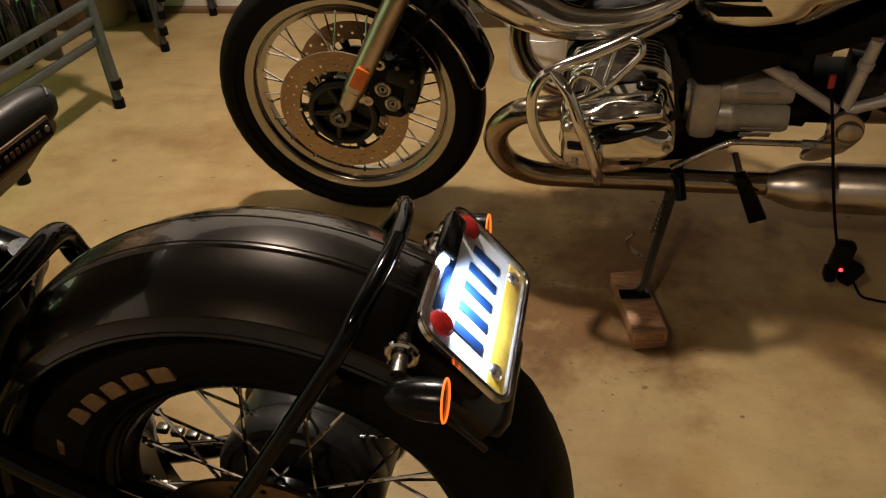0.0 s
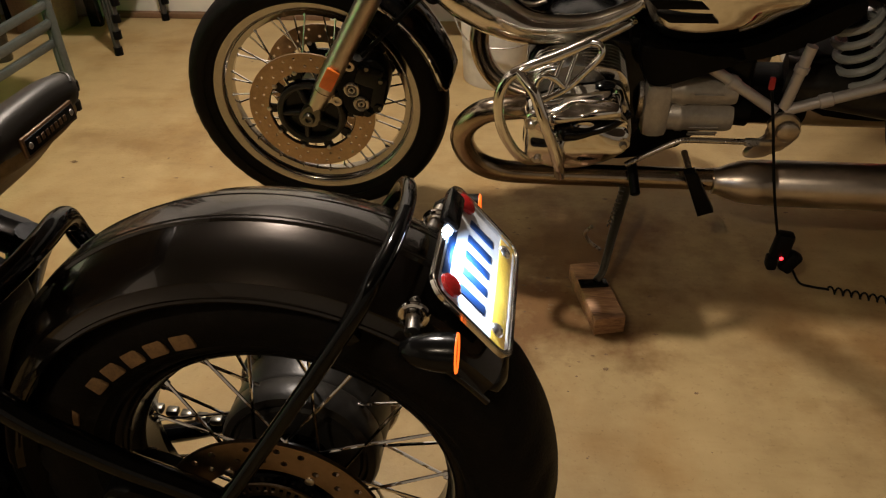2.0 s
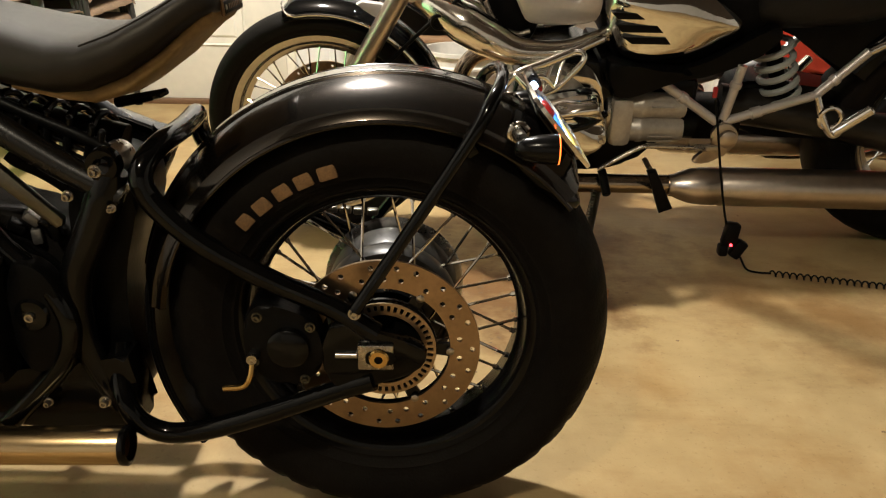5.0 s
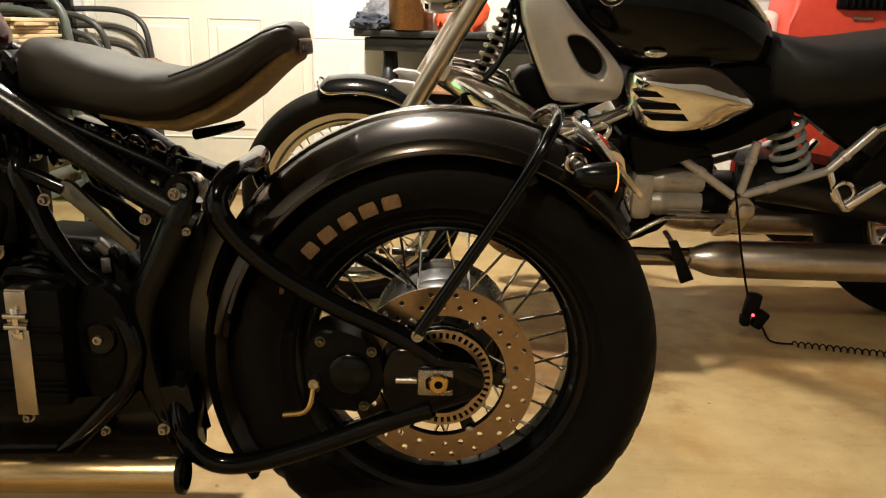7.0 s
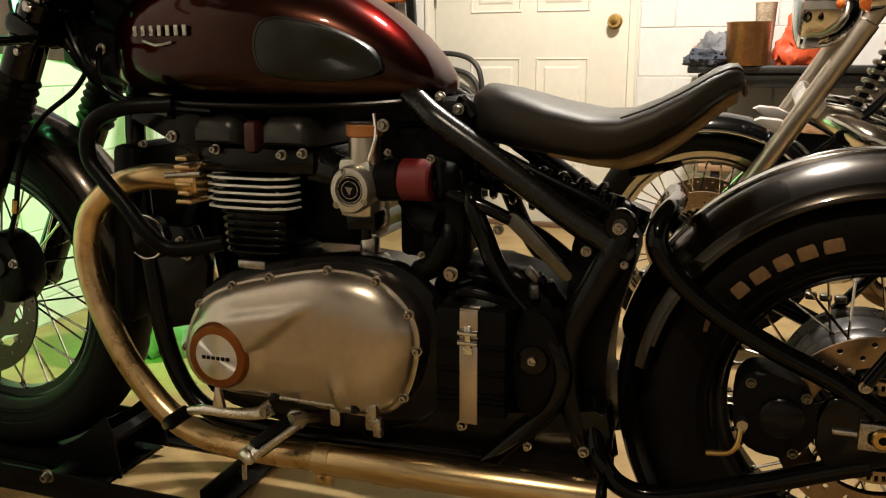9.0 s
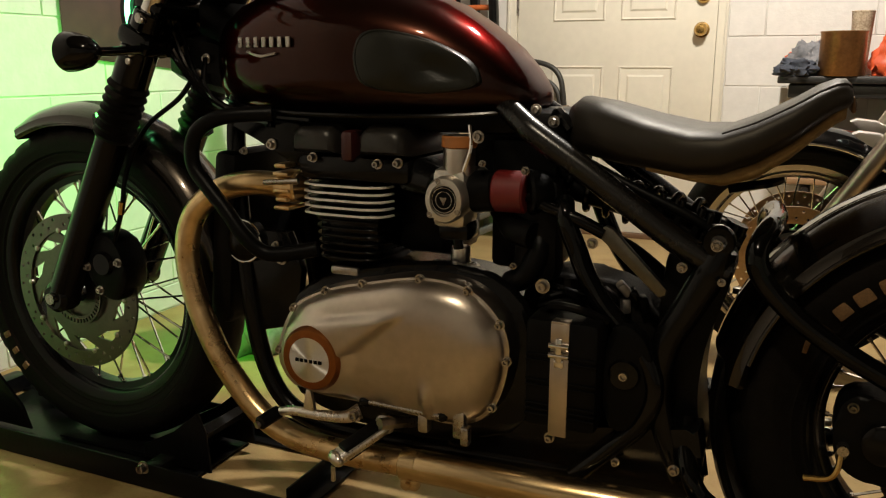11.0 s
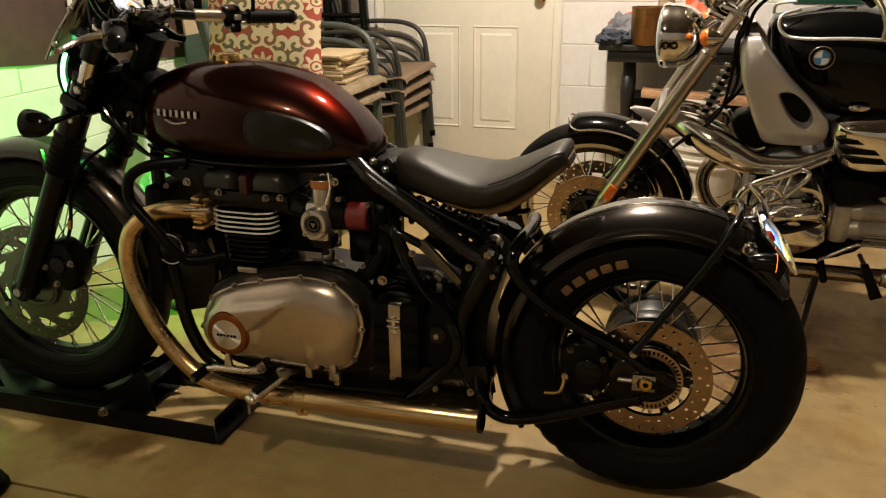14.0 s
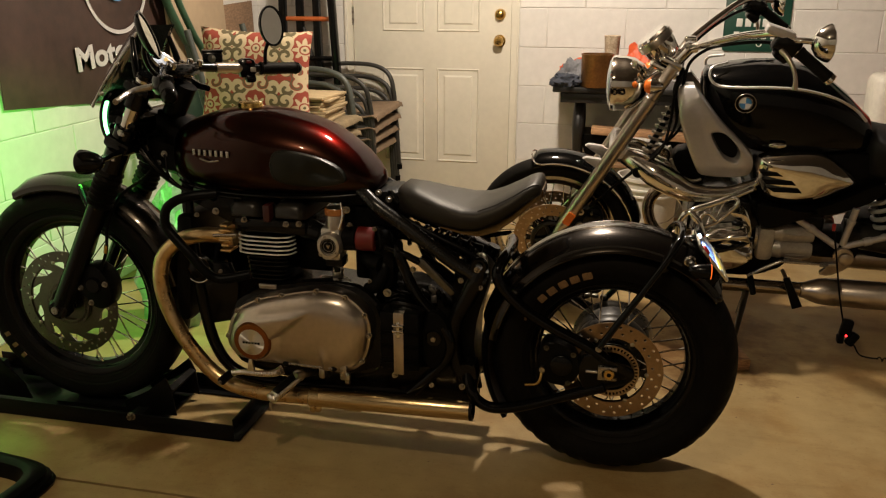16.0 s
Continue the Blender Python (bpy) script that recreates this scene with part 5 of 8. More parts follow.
part("loom_cover", loft([[(x, w * c, z + h * d) for c, d in ((-1, -0.7), (-1, 0.7), (-0.6, 1), (0.6, 1), (1, 0.7), (1, -0.7), (0.6, -1), (-0.6, -1))] for x, w, z, h in ((-1.30, 0.03, 0.815, 0.025), (-1.28, 0.052, 0.808, 0.040), (-1.24, 0.058, 0.800, 0.048), (-1.18, 0.058, 0.790, 0.050), (-1.12, 0.05, 0.775, 0.045))]), BLACK_MATT, bob, "black wiring and horn cover at the steering head", smooth=40)
for k, (x, z) in enumerate(((-1.255, 0.832), (-1.235, 0.815), (-1.19, 0.80), (-1.21, 0.775))):
    bolt(bob, (x, -0.066, z), 0.006, 0.006)
for k in range(4):
    part("loom_cable", tube([(-1.30 + 0.02 * k, -0.07, 0.86), (-1.25 + 0.015 * k, -0.075, 0.80 - 0.01 * k), (-1.19 + 0.02 * k, -0.085, 0.745 - 0.012 * k), (-1.12 + 0.02 * k, -0.10, 0.715 - 0.006 * k), (-1.03, -0.115, 0.708 - 0.004 * k)], 0.0038, 6), BLACK_GLOSS, bob)
part("front_axle", rod((-1.535, -0.142, 0.352), (-1.535, 0.142, 0.352), 0.011), STEEL, bob)
fcal = part("front_caliper", prism(smooth_outline([(-1.455, 0.475), (-1.415, 0.480), (-1.385, 0.445), (-1.375, 0.395), (-1.40, 0.355), (-1.445, 0.365), (-1.470, 0.42)], 4), -0.105, -0.045, 0.008), BLACK_MATT, bob, "black front brake caliper")
part("caliper_face", lathe([(0, -0.008), (0.02, -0.008), (0.024, 0), (0, 0)], 24, pose(-1.425, -0.105, 0.425)), BLACK_SATIN, fcal)
for x, z in ((-1.45, 0.468), (-1.44, 0.372), (-1.39, 0.43), (-1.468, 0.415)):
    bolt(fcal, (x, -0.106, z), 0.006, 0.007)
part("brake_hose", tube([(-1.40, -0.10, 0.47), (-1.375, -0.10, 0.53), (-1.37, -0.085, 0.60), (-1.33, -0.07, 0.68), (-1.25, -0.06, 0.74), (-1.20, -0.05, 0.82)], 0.0045, 8), BLACK_MATT, fcal)
part("hose_union", rod((-1.378, -0.10, 0.522), (-1.373, -0.10, 0.545), 0.006), BRASS, fcal)
for s in (-1, 1):
    part("fender_bracket", tube([fork(0.60, s * 0.10, 0.02), (-1.44, s * 0.072, 0.66), (-1.47, s * 0.05, 0.695)], 0.008, 8), BLACK_SATIN, bob)

lampshell = part("headlight", lathe([(0.080, -0.03), (0.086, -0.026), (0.088, -0.015), (0.084, 0.0), (0.080, 0.02), (0.066, 0.055), (0.040, 0.082), (0.0, 0.09)], 40, pose(-1.338, 0, 0.880, 0, 0, -90) @ Matrix.Diagonal((0.86, 0.9, 0.86, 1))), BLACK_GLOSS, bob, "black round headlight, lit green-white")
part("headlight_rim", lathe([(0.080, -0.030), (0.091, -0.026), (0.092, -0.014), (0.087, -0.010)], 40, pose(-1.338, 0, 0.880, 0, 0, -90) @ Matrix.Diagonal((0.86, 0.9, 0.86, 1))), BLACK_GLOSS, lampshell)
part("headlight_lens", lathe([(0, -0.040), (0.03, -0.039), (0.055, -0.035), (0.080, -0.026), (0.080, -0.022), (0, -0.024)], 40, pose(-1.338, 0, 0.880, 0, 0, -90) @ Matrix.Diagonal((0.86, 0.9, 0.86, 1))), GREEN_LED, lampshell, "glowing green-white lens")
part("running_light", lathe([(0.0925, -0.014), (0.0940, -0.010), (0.0940, -0.004), (0.0905, -0.002)], 24, pose(-1.338, 0, 0.880, 0, 0, -90) @ Matrix.Diagonal((0.86, 0.9, 0.86, 1)), 104, -62), GREEN_LED, lampshell, "glowing green edge")
for s in (-1, 1):
    part("headlight_ear", join(rod((-1.318, s * 0.070, 0.868), (-1.272, s * 0.104, 0.868), 0.010, segs=12), torus((-1.322, s * 0.074, 0.868), 0.010, 0.004, (0, 0, 35))), BLACK_GLOSS, lampshell)
# fly screen
screen_rows = []
for k in range(9):
    f = k / 8
    z = 0.925 + 0.20 * f
    x = -1.352 + 0.142 * f
    w = 0.115 * (1 - 0.35 * f * f)
    out = [(x - 0.060 * (1 - (c / 6) ** 2) - 0.0, w * c / 6, z) for c in range(-6, 7)]
    screen_rows.append(out + [(a + 0.004, b, c2) for a, b, c2 in reversed(out)])
SCREEN = material("smoked_screen", (0.02, 0.022, 0.02), 0.12, vary=0.1, coat=0.5)
fly = part("fly_screen", loft(screen_rows), SCREEN, bob, "dark smoked fly screen", smooth=60)
for s in (-1, 1):
    part("screen_edge", tube([(-1.350, s * 0.116, 0.925), (-1.318, s * 0.114, 0.975), (-1.281, s * 0.105, 1.025), (-1.246, s * 0.09, 1.075), (-1.215, s * 0.076, 1.122)], 0.0032, 8), STEEL, fly)
    part("screen_bracket", tube([(-1.235, s * 0.085, 1.10), (-1.225, s * 0.10, 1.045), (-1.215, s * 0.105, 0.995), (-1.18, s * 0.105, 0.965), (-1.13, s * 0.09, 0.955)], [0.006, 0.009, 0.011, 0.011, 0.008], 10), BLACK_GLOSS, fly)
    for x, z in ((-1.328, 0.96), (-1.275, 1.035)):
        part("screen_bolt", ball((x + 0.01, s * 0.119, z), (0.007, 0.005, 0.007), 10), STEEL, fly)
clock = part("speedometer", lathe([(0, 0.018), (0.042, 0.018), (0.047, 0.012), (0.047, -0.02), (0.030, -0.035), (0, -0.035)], 36, pose(-1.200, -0.02, 1.018, 48, 0, -90)), BLACK_GLOSS, bob, "round speedometer with a lit dial")
DIAL = material("lit_dial", (0.5, 0.55, 0.6), 0.3, emit=(0.30, 0.48, 0.80), emit_power=0.22, vary=0.5, scale=40)
part("dial", lathe([(0, 0.0195), (0.038, 0.0195), (0.038, 0.0185)], 36, pose(-1.200, -0.02, 1.018, 48, 0, -90)), DIAL, clock)
part("dial_window", box((0.022, 0.004, 0.026), (-1.190, -0.014, 1.030), 0.001, (0, 48, 0)), material("lit_amber_window", (0.5, 0.4, 0.2), 0.4, emit=(1.0, 0.62, 0.16), emit_power=0.5), clock, "amber lit window of the dial")
part("dial_rim", lathe([(0.038, 0.021), (0.044, 0.023), (0.047, 0.018), (0.044, 0.016)], 36, pose(-1.200, -0.02, 1.018, 48, 0, -90)), CHROME, clock)

# handlebar
bars = part("handlebar", tube([(-0.992, -0.345, 0.992), (-1.075, -0.22, 1.0), (-1.125, -0.15, 1.006), (-1.168, -0.06, 1.016), (-1.180, 0.0, 1.018), (-1.168, 0.06, 1.016), (-1.125, 0.15, 1.006), (-1.075, 0.22, 1.0), (-0.985, 0.345, 0.992)], 0.0125, 14), BLACK_SATIN, bob, "black flat handlebar")
part("bar_sleeve", rod((-1.130, 0.14, 1.007), (-1.082, 0.212, 1.001), 0.0145, segs=16, bevel=0.002), BRUSHED, bars)
for a, b, nm in (((-1.052, -0.255, 0.997), (-0.988, -0.352, 0.992), "grip"), ((-1.050, 0.255, 0.997), (-0.978, 0.355, 0.991), "grip")):
    a, b = Vector(a), Vector(b)
    n = (b - a).length
    g = part(nm, lathe([(0, 0), (0.017, 0), (0.019, 0.004)] + [(0.0165 + 0.001 * (k % 2), 0.008 + (n - 0.016) * k / 16) for k in range(17)] + [(0.019, n - 0.004), (0.016, n), (0, n)], 18, Matrix.Translation(a) @ (b - a).to_track_quat("Y", "Z").to_matrix().to_4x4()), RUBBER, bars, "black rubber grip")
    part("bar_end", rod(b, b + (b - a).normalized() * 0.014, 0.017, 0.013, 16, 0.003), BLACK_GLOSS, g)
for at, size, turn in (((-1.078, -0.222, 1.0), (0.05, 0.045, 0.05), -35), ((-1.075, 0.222, 1.0), (0.05, 0.045, 0.055), 35)):
    pod = part("switch_pod", join(box(size, at, 0.014, (0, 0, turn)), box((0.03, 0.03, 0.022), (at[0] + 0.015, at[1] - 0.01, at[2] - 0.028), 0.008, (0, 0, turn))), BLACK_SATIN, bars)
    part("switch_button", box((0.014, 0.012, 0.008), (at[0] + 0.02, at[1] - 0.026, at[2] + 0.02), 0.002, (0, 0, turn)), RED_CAN if at[1] > 0 else BLACK_MATT, pod)
    part("switch_button", box((0.016, 0.006, 0.014), (at[0] + 0.028, at[1] - 0.018, at[2] - 0.002), 0.003, (0, 0, turn)), GREY_CASE, pod)
part("red_switch", box((0.012, 0.010, 0.012), (-1.062, -0.235, 0.972), 0.002), material("bright_red_plastic", (0.45, 0.02, 0.015), 0.35, vary=0.1), bars)
res = part("brake_reservoir", join(box((0.055, 0.04, 0.030), (-1.160, 0.185, 1.032), 0.006, (0, 0, 30)), box((0.058, 0.043, 0.006), (-1.160, 0.185, 1.049), 0.002, (0, 0, 30))), BLACK_SATIN, bars, "black brake fluid reservoir")
bolt(res, (-1.150, 0.160, 1.03), 0.008, 0.003)
for s, pts in ((-1, [(-1.13, -0.18, 0.990), (-1.155, -0.205, 0.985), (-1.168, -0.235, 0.977), (-1.165, -0.275, 0.970), (-1.158, -0.300, 0.967)]), (1, [(-1.12, 0.21, 0.995), (-1.125, 0.26, 0.985), (-1.08, 0.33, 0.975), (-1.05, 0.37, 0.972)])):
    part("lever", tube(pts, [0.008, 0.008, 0.007, 0.006, 0.007], 8), STEEL, bars, "bright hand lever")
for k, (x, y, z) in enumerate(((-1.165, -0.045, 1.034), (-1.145, -0.06, 1.030), (-1.155, 0.045, 1.034), (-1.135, 0.06, 1.030), (-1.19, -0.045, 1.030), (-1.18, 0.045, 1.030))):
    part("clamp_bolt", rod((x, y, z - 0.012), (x + 0.004, y, z + 0.004), 0.008, segs=12, bevel=0.002), CHROME, bars)
part("bar_clamp", box((0.07, 0.13, 0.035), (-1.168, 0, 1.012), 0.010), BLACK_GLOSS, bars)
for c, pts, rz, lean in (((-1.077, -0.270, 1.115), [(-1.085, -0.215, 1.01), (-1.102, -0.235, 1.04), (-1.100, -0.255, 1.075), (-1.088, -0.266, 1.10)], 110, -20), ((-1.006, 0.25, 1.116), [(-1.035, 0.262, 1.01), (-1.035, 0.268, 1.045), (-1.02, 0.262, 1.075), (-1.01, 0.252, 1.09)], 68, -6)):
    m = part("mirror_shell", lathe([(0.0, 0.016), (0.03, 0.014), (0.046, 0.008), (0.053, 0.0), (0.053, -0.006), (0.048, -0.006), (0.047, -0.001), (0.0, -0.001)], 32, pose(*c, lean, 0, rz) @ Matrix.Diagonal((0.86, 1, 1.06, 1))), BLACK_GLOSS, bars, "oval bar mirror")
    part("mirror_glass", lathe([(0, -0.0035), (0.0475, -0.0035), (0.0475, -0.0015), (0, -0.0015)], 32, pose(*c, lean, 0, rz) @ Matrix.Diagonal((0.86, 1, 1.06, 1))), MIRROR, m)
    part("mirror_stalk", tube(pts, 0.0055, 10), BLACK_GLOSS, m)
for s in (-1, 1):
    fs = part("front_signal", lathe([(0.0, 0.058), (0.012, 0.054), (0.024, 0.036), (0.030, 0.012), (0.031, -0.004), (0.0, -0.004)], 28, pose(-1.303, s * 0.248, 0.809, 0, 0, -90)), BLACK_GLOSS, bob, "bullet turn signal")
    part("signal_lens", lathe([(0, -0.016), (0.016, -0.014), (0.027, -0.008), (0.0285, -0.003), (0, -0.003)], 28, pose(-1.303, s * 0.248, 0.809, 0, 0, -90)), material("frosted_lens", (0.6, 0.6, 0.58), 0.25, vary=0.1), fs)
    part("signal_stalk", rod((-1.268, s * 0.226, 0.809), (-1.272, s * 0.128, 0.814), 0.0075), BLACK_GLOSS, fs)

# chain run on the far side
first_link = part("chain_link", box((0.017, 0.014, 0.011), (-0.03, 0.107, 0.430), 0.003), DISC_DARK, bob)
for k in range(1, 22):
    again(first_link, pose(-0.0205 * k, 0, 0.0012 * k), bob)
for k in range(22):
    again(first_link, pose(-0.0205 * k, 0, -0.205 + 0.004 * k), bob)

# ---- the cruiser, in its own upright axes, leaning on its stand ----
cru = thing("cruiser_motorcycle", pose(0.022, 1.14, 0, 7.5, 0, 0), "black and chrome flat-twin cruiser leaning on its side stand", "motorcycle")
CFW, CRW = (-0.268, 0, 0.313), (1.345, 0, 0.326)
cf = wheel(cru, "front_wheel", CFW, 0.309, 0.100, 0.240, RIM_CHROME, CHROME, 40, 0.052, 0.05, groove=0.0010, tread=40)
wheel(cru, "rear_wheel", CRW, 0.326, 0.17, 0.205, RIM_CHROME, CHROME, 40, 0.06, 0.05)
for y in (-0.072, 0.072):
    brake_disc(cf, y, 0.1465, 0.101, 26, BLACK_SATIN, arms=10, hole_r=0.0034)
fcover = fender(cru, "front_fender", (-0.262, 0, 0.316), 0.316, 0.070, 106, 11, BLACK_GLOSS, crown=0.020, lip=0.020, band=False)
for s in (-1, 1):
    part("fender_trim", tube([(-0.262 + 0.303 * math.cos(radians(a)), s * 0.0725, 0.316 + 0.303 * math.sin(radians(a))) for a in range(100, 10, -6)] + [(0.040, s * 0.064, 0.372), (0.046, s * 0.040, 0.366)], 0.0032, 8, 3), CHROME, fcover, "bright fender trim line")
    part("fender_trim", tube([(-0.3146, s * 0.0725, 0.6144), (-0.334, s * 0.068, 0.618), (-0.348, s * 0.052, 0.628), (-0.354, s * 0.025, 0.637), (-0.355, 0.0, 0.640)], 0.0032, 8, 4), CHROME, fcover)
    part("fork_leg", join(rod((-0.262, s * 0.098, 0.322), (-0.225, s * 0.098, 0.386), 0.016, 0.0235, 20), rod((-0.225, s * 0.098, 0.386), (0.062, s * 0.098, 0.883), 0.0245, segs=20, bevel=0.003), rod((0.062, s * 0.098, 0.883), (0.124, s * 0.098, 0.990), 0.020, segs=18)), BRUSHED, cru, "brushed aluminium fork leg")
    part("fork_foot", prism(smooth_outline([(-0.286, 0.330), (-0.262, 0.352), (-0.236, 0.340), (-0.244, 0.306), (-0.262, 0.296), (-0.286, 0.306)], 3), s * 0.098 - 0.018, s * 0.098 + 0.014, 0.004), DISC_DARK, cru)
    for lx, lz, px, pz in ((-0.160, 0.448, -0.190, 0.440), (-0.197, 0.362, -0.228, 0.372)):
        part("caliper_lug", join(prism([(px, pz - 0.014), (lx, lz - 0.012), (lx + 0.010, lz), (lx, lz + 0.012), (px, pz + 0.014)], s * 0.098 - 0.006, s * 0.098 + 0.006, 0.002), lathe([(0.0055, -0.010), (0.0115, -0.010), (0.0125, -0.008), (0.0125, 0.008), (0.0055, 0.008), (0.0055, -0.010)], 18, pose(lx, s * 0.098, lz))), BRUSHED, cru, "alloy caliper lug with its bolt hole")
    part("side_reflector", box((0.030, 0.010, 0.052), (-0.2015, s * 0.126, 0.426), 0.003, (0, 30, 0)), AMBER, cru, "amber side reflector")
    part("fender_bracket", prism([(-0.165, 0.650), (-0.150, 0.657), (-0.105, 0.652), (-0.072, 0.638), (-0.066, 0.612), (-0.090, 0.604), (-0.120, 0.626), (-0.150, 0.640)], s * 0.066, s * 0.090, 0.004), SILVER_PAINT, fcover, "silver fender bracket")
    cal = part("brake_caliper", prism(smooth_outline([(-0.192, 0.445), (-0.150, 0.455), (-0.105, 0.465), (-0.078, 0.432), (-0.082, 0.380), (-0.105, 0.335), (-0.150, 0.320), (-0.185, 0.345)], 4), s * 0.055, s * 0.105, 0.008), BLACK_MATT, cru, "black four-piston brake caliper")
    for x, z in ((-0.160, 0.392), (-0.142, 0.357)):
        part("piston_cap", join(torus((x, s * 0.107, z), 0.0145, 0.0042), torus((x, s * 0.107, z), 0.006, 0.003)), STEEL, cal)
    part("caliper_half", join(box((0.060, 0.016, 0.050), (-0.118, s * 0.106, 0.425), 0.008, (0, 20, 0)), box((0.030, 0.014, 0.080), (-0.100, s * 0.106, 0.385), 0.006, (0, 14, 0)), rod((-0.105, s * 0.095, 0.350), (-0.105, s * 0.116, 0.350), 0.010), rod((-0.130, s * 0.095, 0.335), (-0.130, s * 0.114, 0.335), 0.008)), BLACK_SATIN, cal)
    for x, z in ((-0.098, 0.352), (-0.120, 0.448), (-0.092, 0.418)):
        part("caliper_bolt", rod((x, s * 0.105, z), (x, s * 0.119, z), 0.0052, segs=6), DISC_DARK, cal)
    part("hub_spider", join(torus((-0.268, s * 0.082, 0.313), 0.072, 0.008, segs=40), *[rod((-0.268 + 0.020 * math.cos(a), s * 0.084, 0.313 + 0.020 * math.sin(a)), (-0.268 + 0.070 * math.cos(a + 0.25), s * 0.080, 0.313 + 0.070 * math.sin(a + 0.25)), 0.008, 0.006) for a in (0.4, 1.66, 2.92, 4.18, 5.44)]), ROCKER, cf, "dark spoked hub carrier").matrix_parent_inverse = cf.matrix_basis.inverted()
part("axle_cap", lathe([(0, -0.004), (0.006, -0.004), (0.007, -0.010), (0.011, -0.010), (0.0145, -0.004), (0.0145, 0.012), (0, 0.012)], 16, pose(-0.264, -0.116, 0.322)), DISC_DARK, cru)
part("fork_bridge", box((0.06, 0.22, 0.05), (-0.040, 0, 0.690), 0.012, (0, 30, 0)), SILVER_PAINT, cru)

# front arm, spring and frame
for s in (-1, 1):
    part("swing_link", tube([(-0.045, s * 0.040, 0.668), (0.0, s * 0.068, 0.656), (0.045, s * 0.092, 0.640), (0.095, s * 0.110, 0.615), (0.155, s * 0.120, 0.583), (0.225, s * 0.126, 0.555), (0.330, s * 0.123, 0.556), (0.410, s * 0.116, 0.585), (0.450, s * 0.108, 0.612)], [0.026, 0.033, 0.041, 0.049, 0.046, 0.034, 0.026, 0.019, 0.014], 22), POLISHED, cru, "polished front suspension arm")
    part("arm_web", prism(smooth_outline([(-0.035, 0.690), (0.030, 0.686), (0.110, 0.664), (0.150, 0.640), (0.140, 0.610), (0.070, 0.606), (-0.010, 0.640)], 3), s * 0.060, s * 0.072, 0.004), POLISHED, cru, "polished web of the suspension arm")
    part("arm_loop", tube([(0.145, s * 0.075, 0.660), (0.160, s * 0.080, 0.630), (0.185, s * 0.085, 0.600), (0.225, s * 0.085, 0.585), (0.255, s * 0.082, 0.592)], 0.006, 10), STEEL, cru)
    part("arm_boss", lathe([(0, -0.012), (0.011, -0.012), (0.013, -0.016), (0.018, -0.016), (0.020, -0.010), (0.020, 0.010), (0, 0.010)], 20, pose(0.034, s * 0.120, 0.622, 0, 0, 0 if s < 0 else 180)), BLACK_MATT, cru)
part("frame_casting", prism(smooth_outline([(0.17, 0.68), (0.25, 0.68), (0.28, 0.60), (0.24, 0.54), (0.17, 0.57), (0.15, 0.63)], 3), -0.04, 0.04, 0.01), BLACK_MATT, cru)


def coil(a, b, r, wire, turns, mat, parent, name="coil_spring"):
    a, b = Vector(a), Vector(b)
    d = b - a
    side = d.orthogonal().normalized()
    up = d.normalized().cross(side)
    n = turns * 10
    return part(name, tube([a + d * (k / n) + r * (math.cos(2 * math.pi * k / 10) * side + math.sin(2 * math.pi * k / 10) * up) for k in range(n + 1)], wire, 8, 2), mat, parent)


coil((0.062, 0.0, 0.655), (0.142, 0.0, 0.830), 0.020, 0.0058, 8, STEEL, cru, "front_spring")
part("front_damper", rod((0.060, 0, 0.650), (0.155, 0, 0.865), 0.0105), BLACK_MATT, cru)
coil((0.915, -0.055, 0.412), (0.860, -0.055, 0.560), 0.044, 0.0085, 5, material("pale_spring_paint", (0.32, 0.335, 0.32), 0.4, vary=0.1), cru, "rear_spring")
part("rear_damper", rod((0.922, -0.055, 0.390), (0.854, -0.055, 0.575), 0.020), BLACK_MATT, cru)

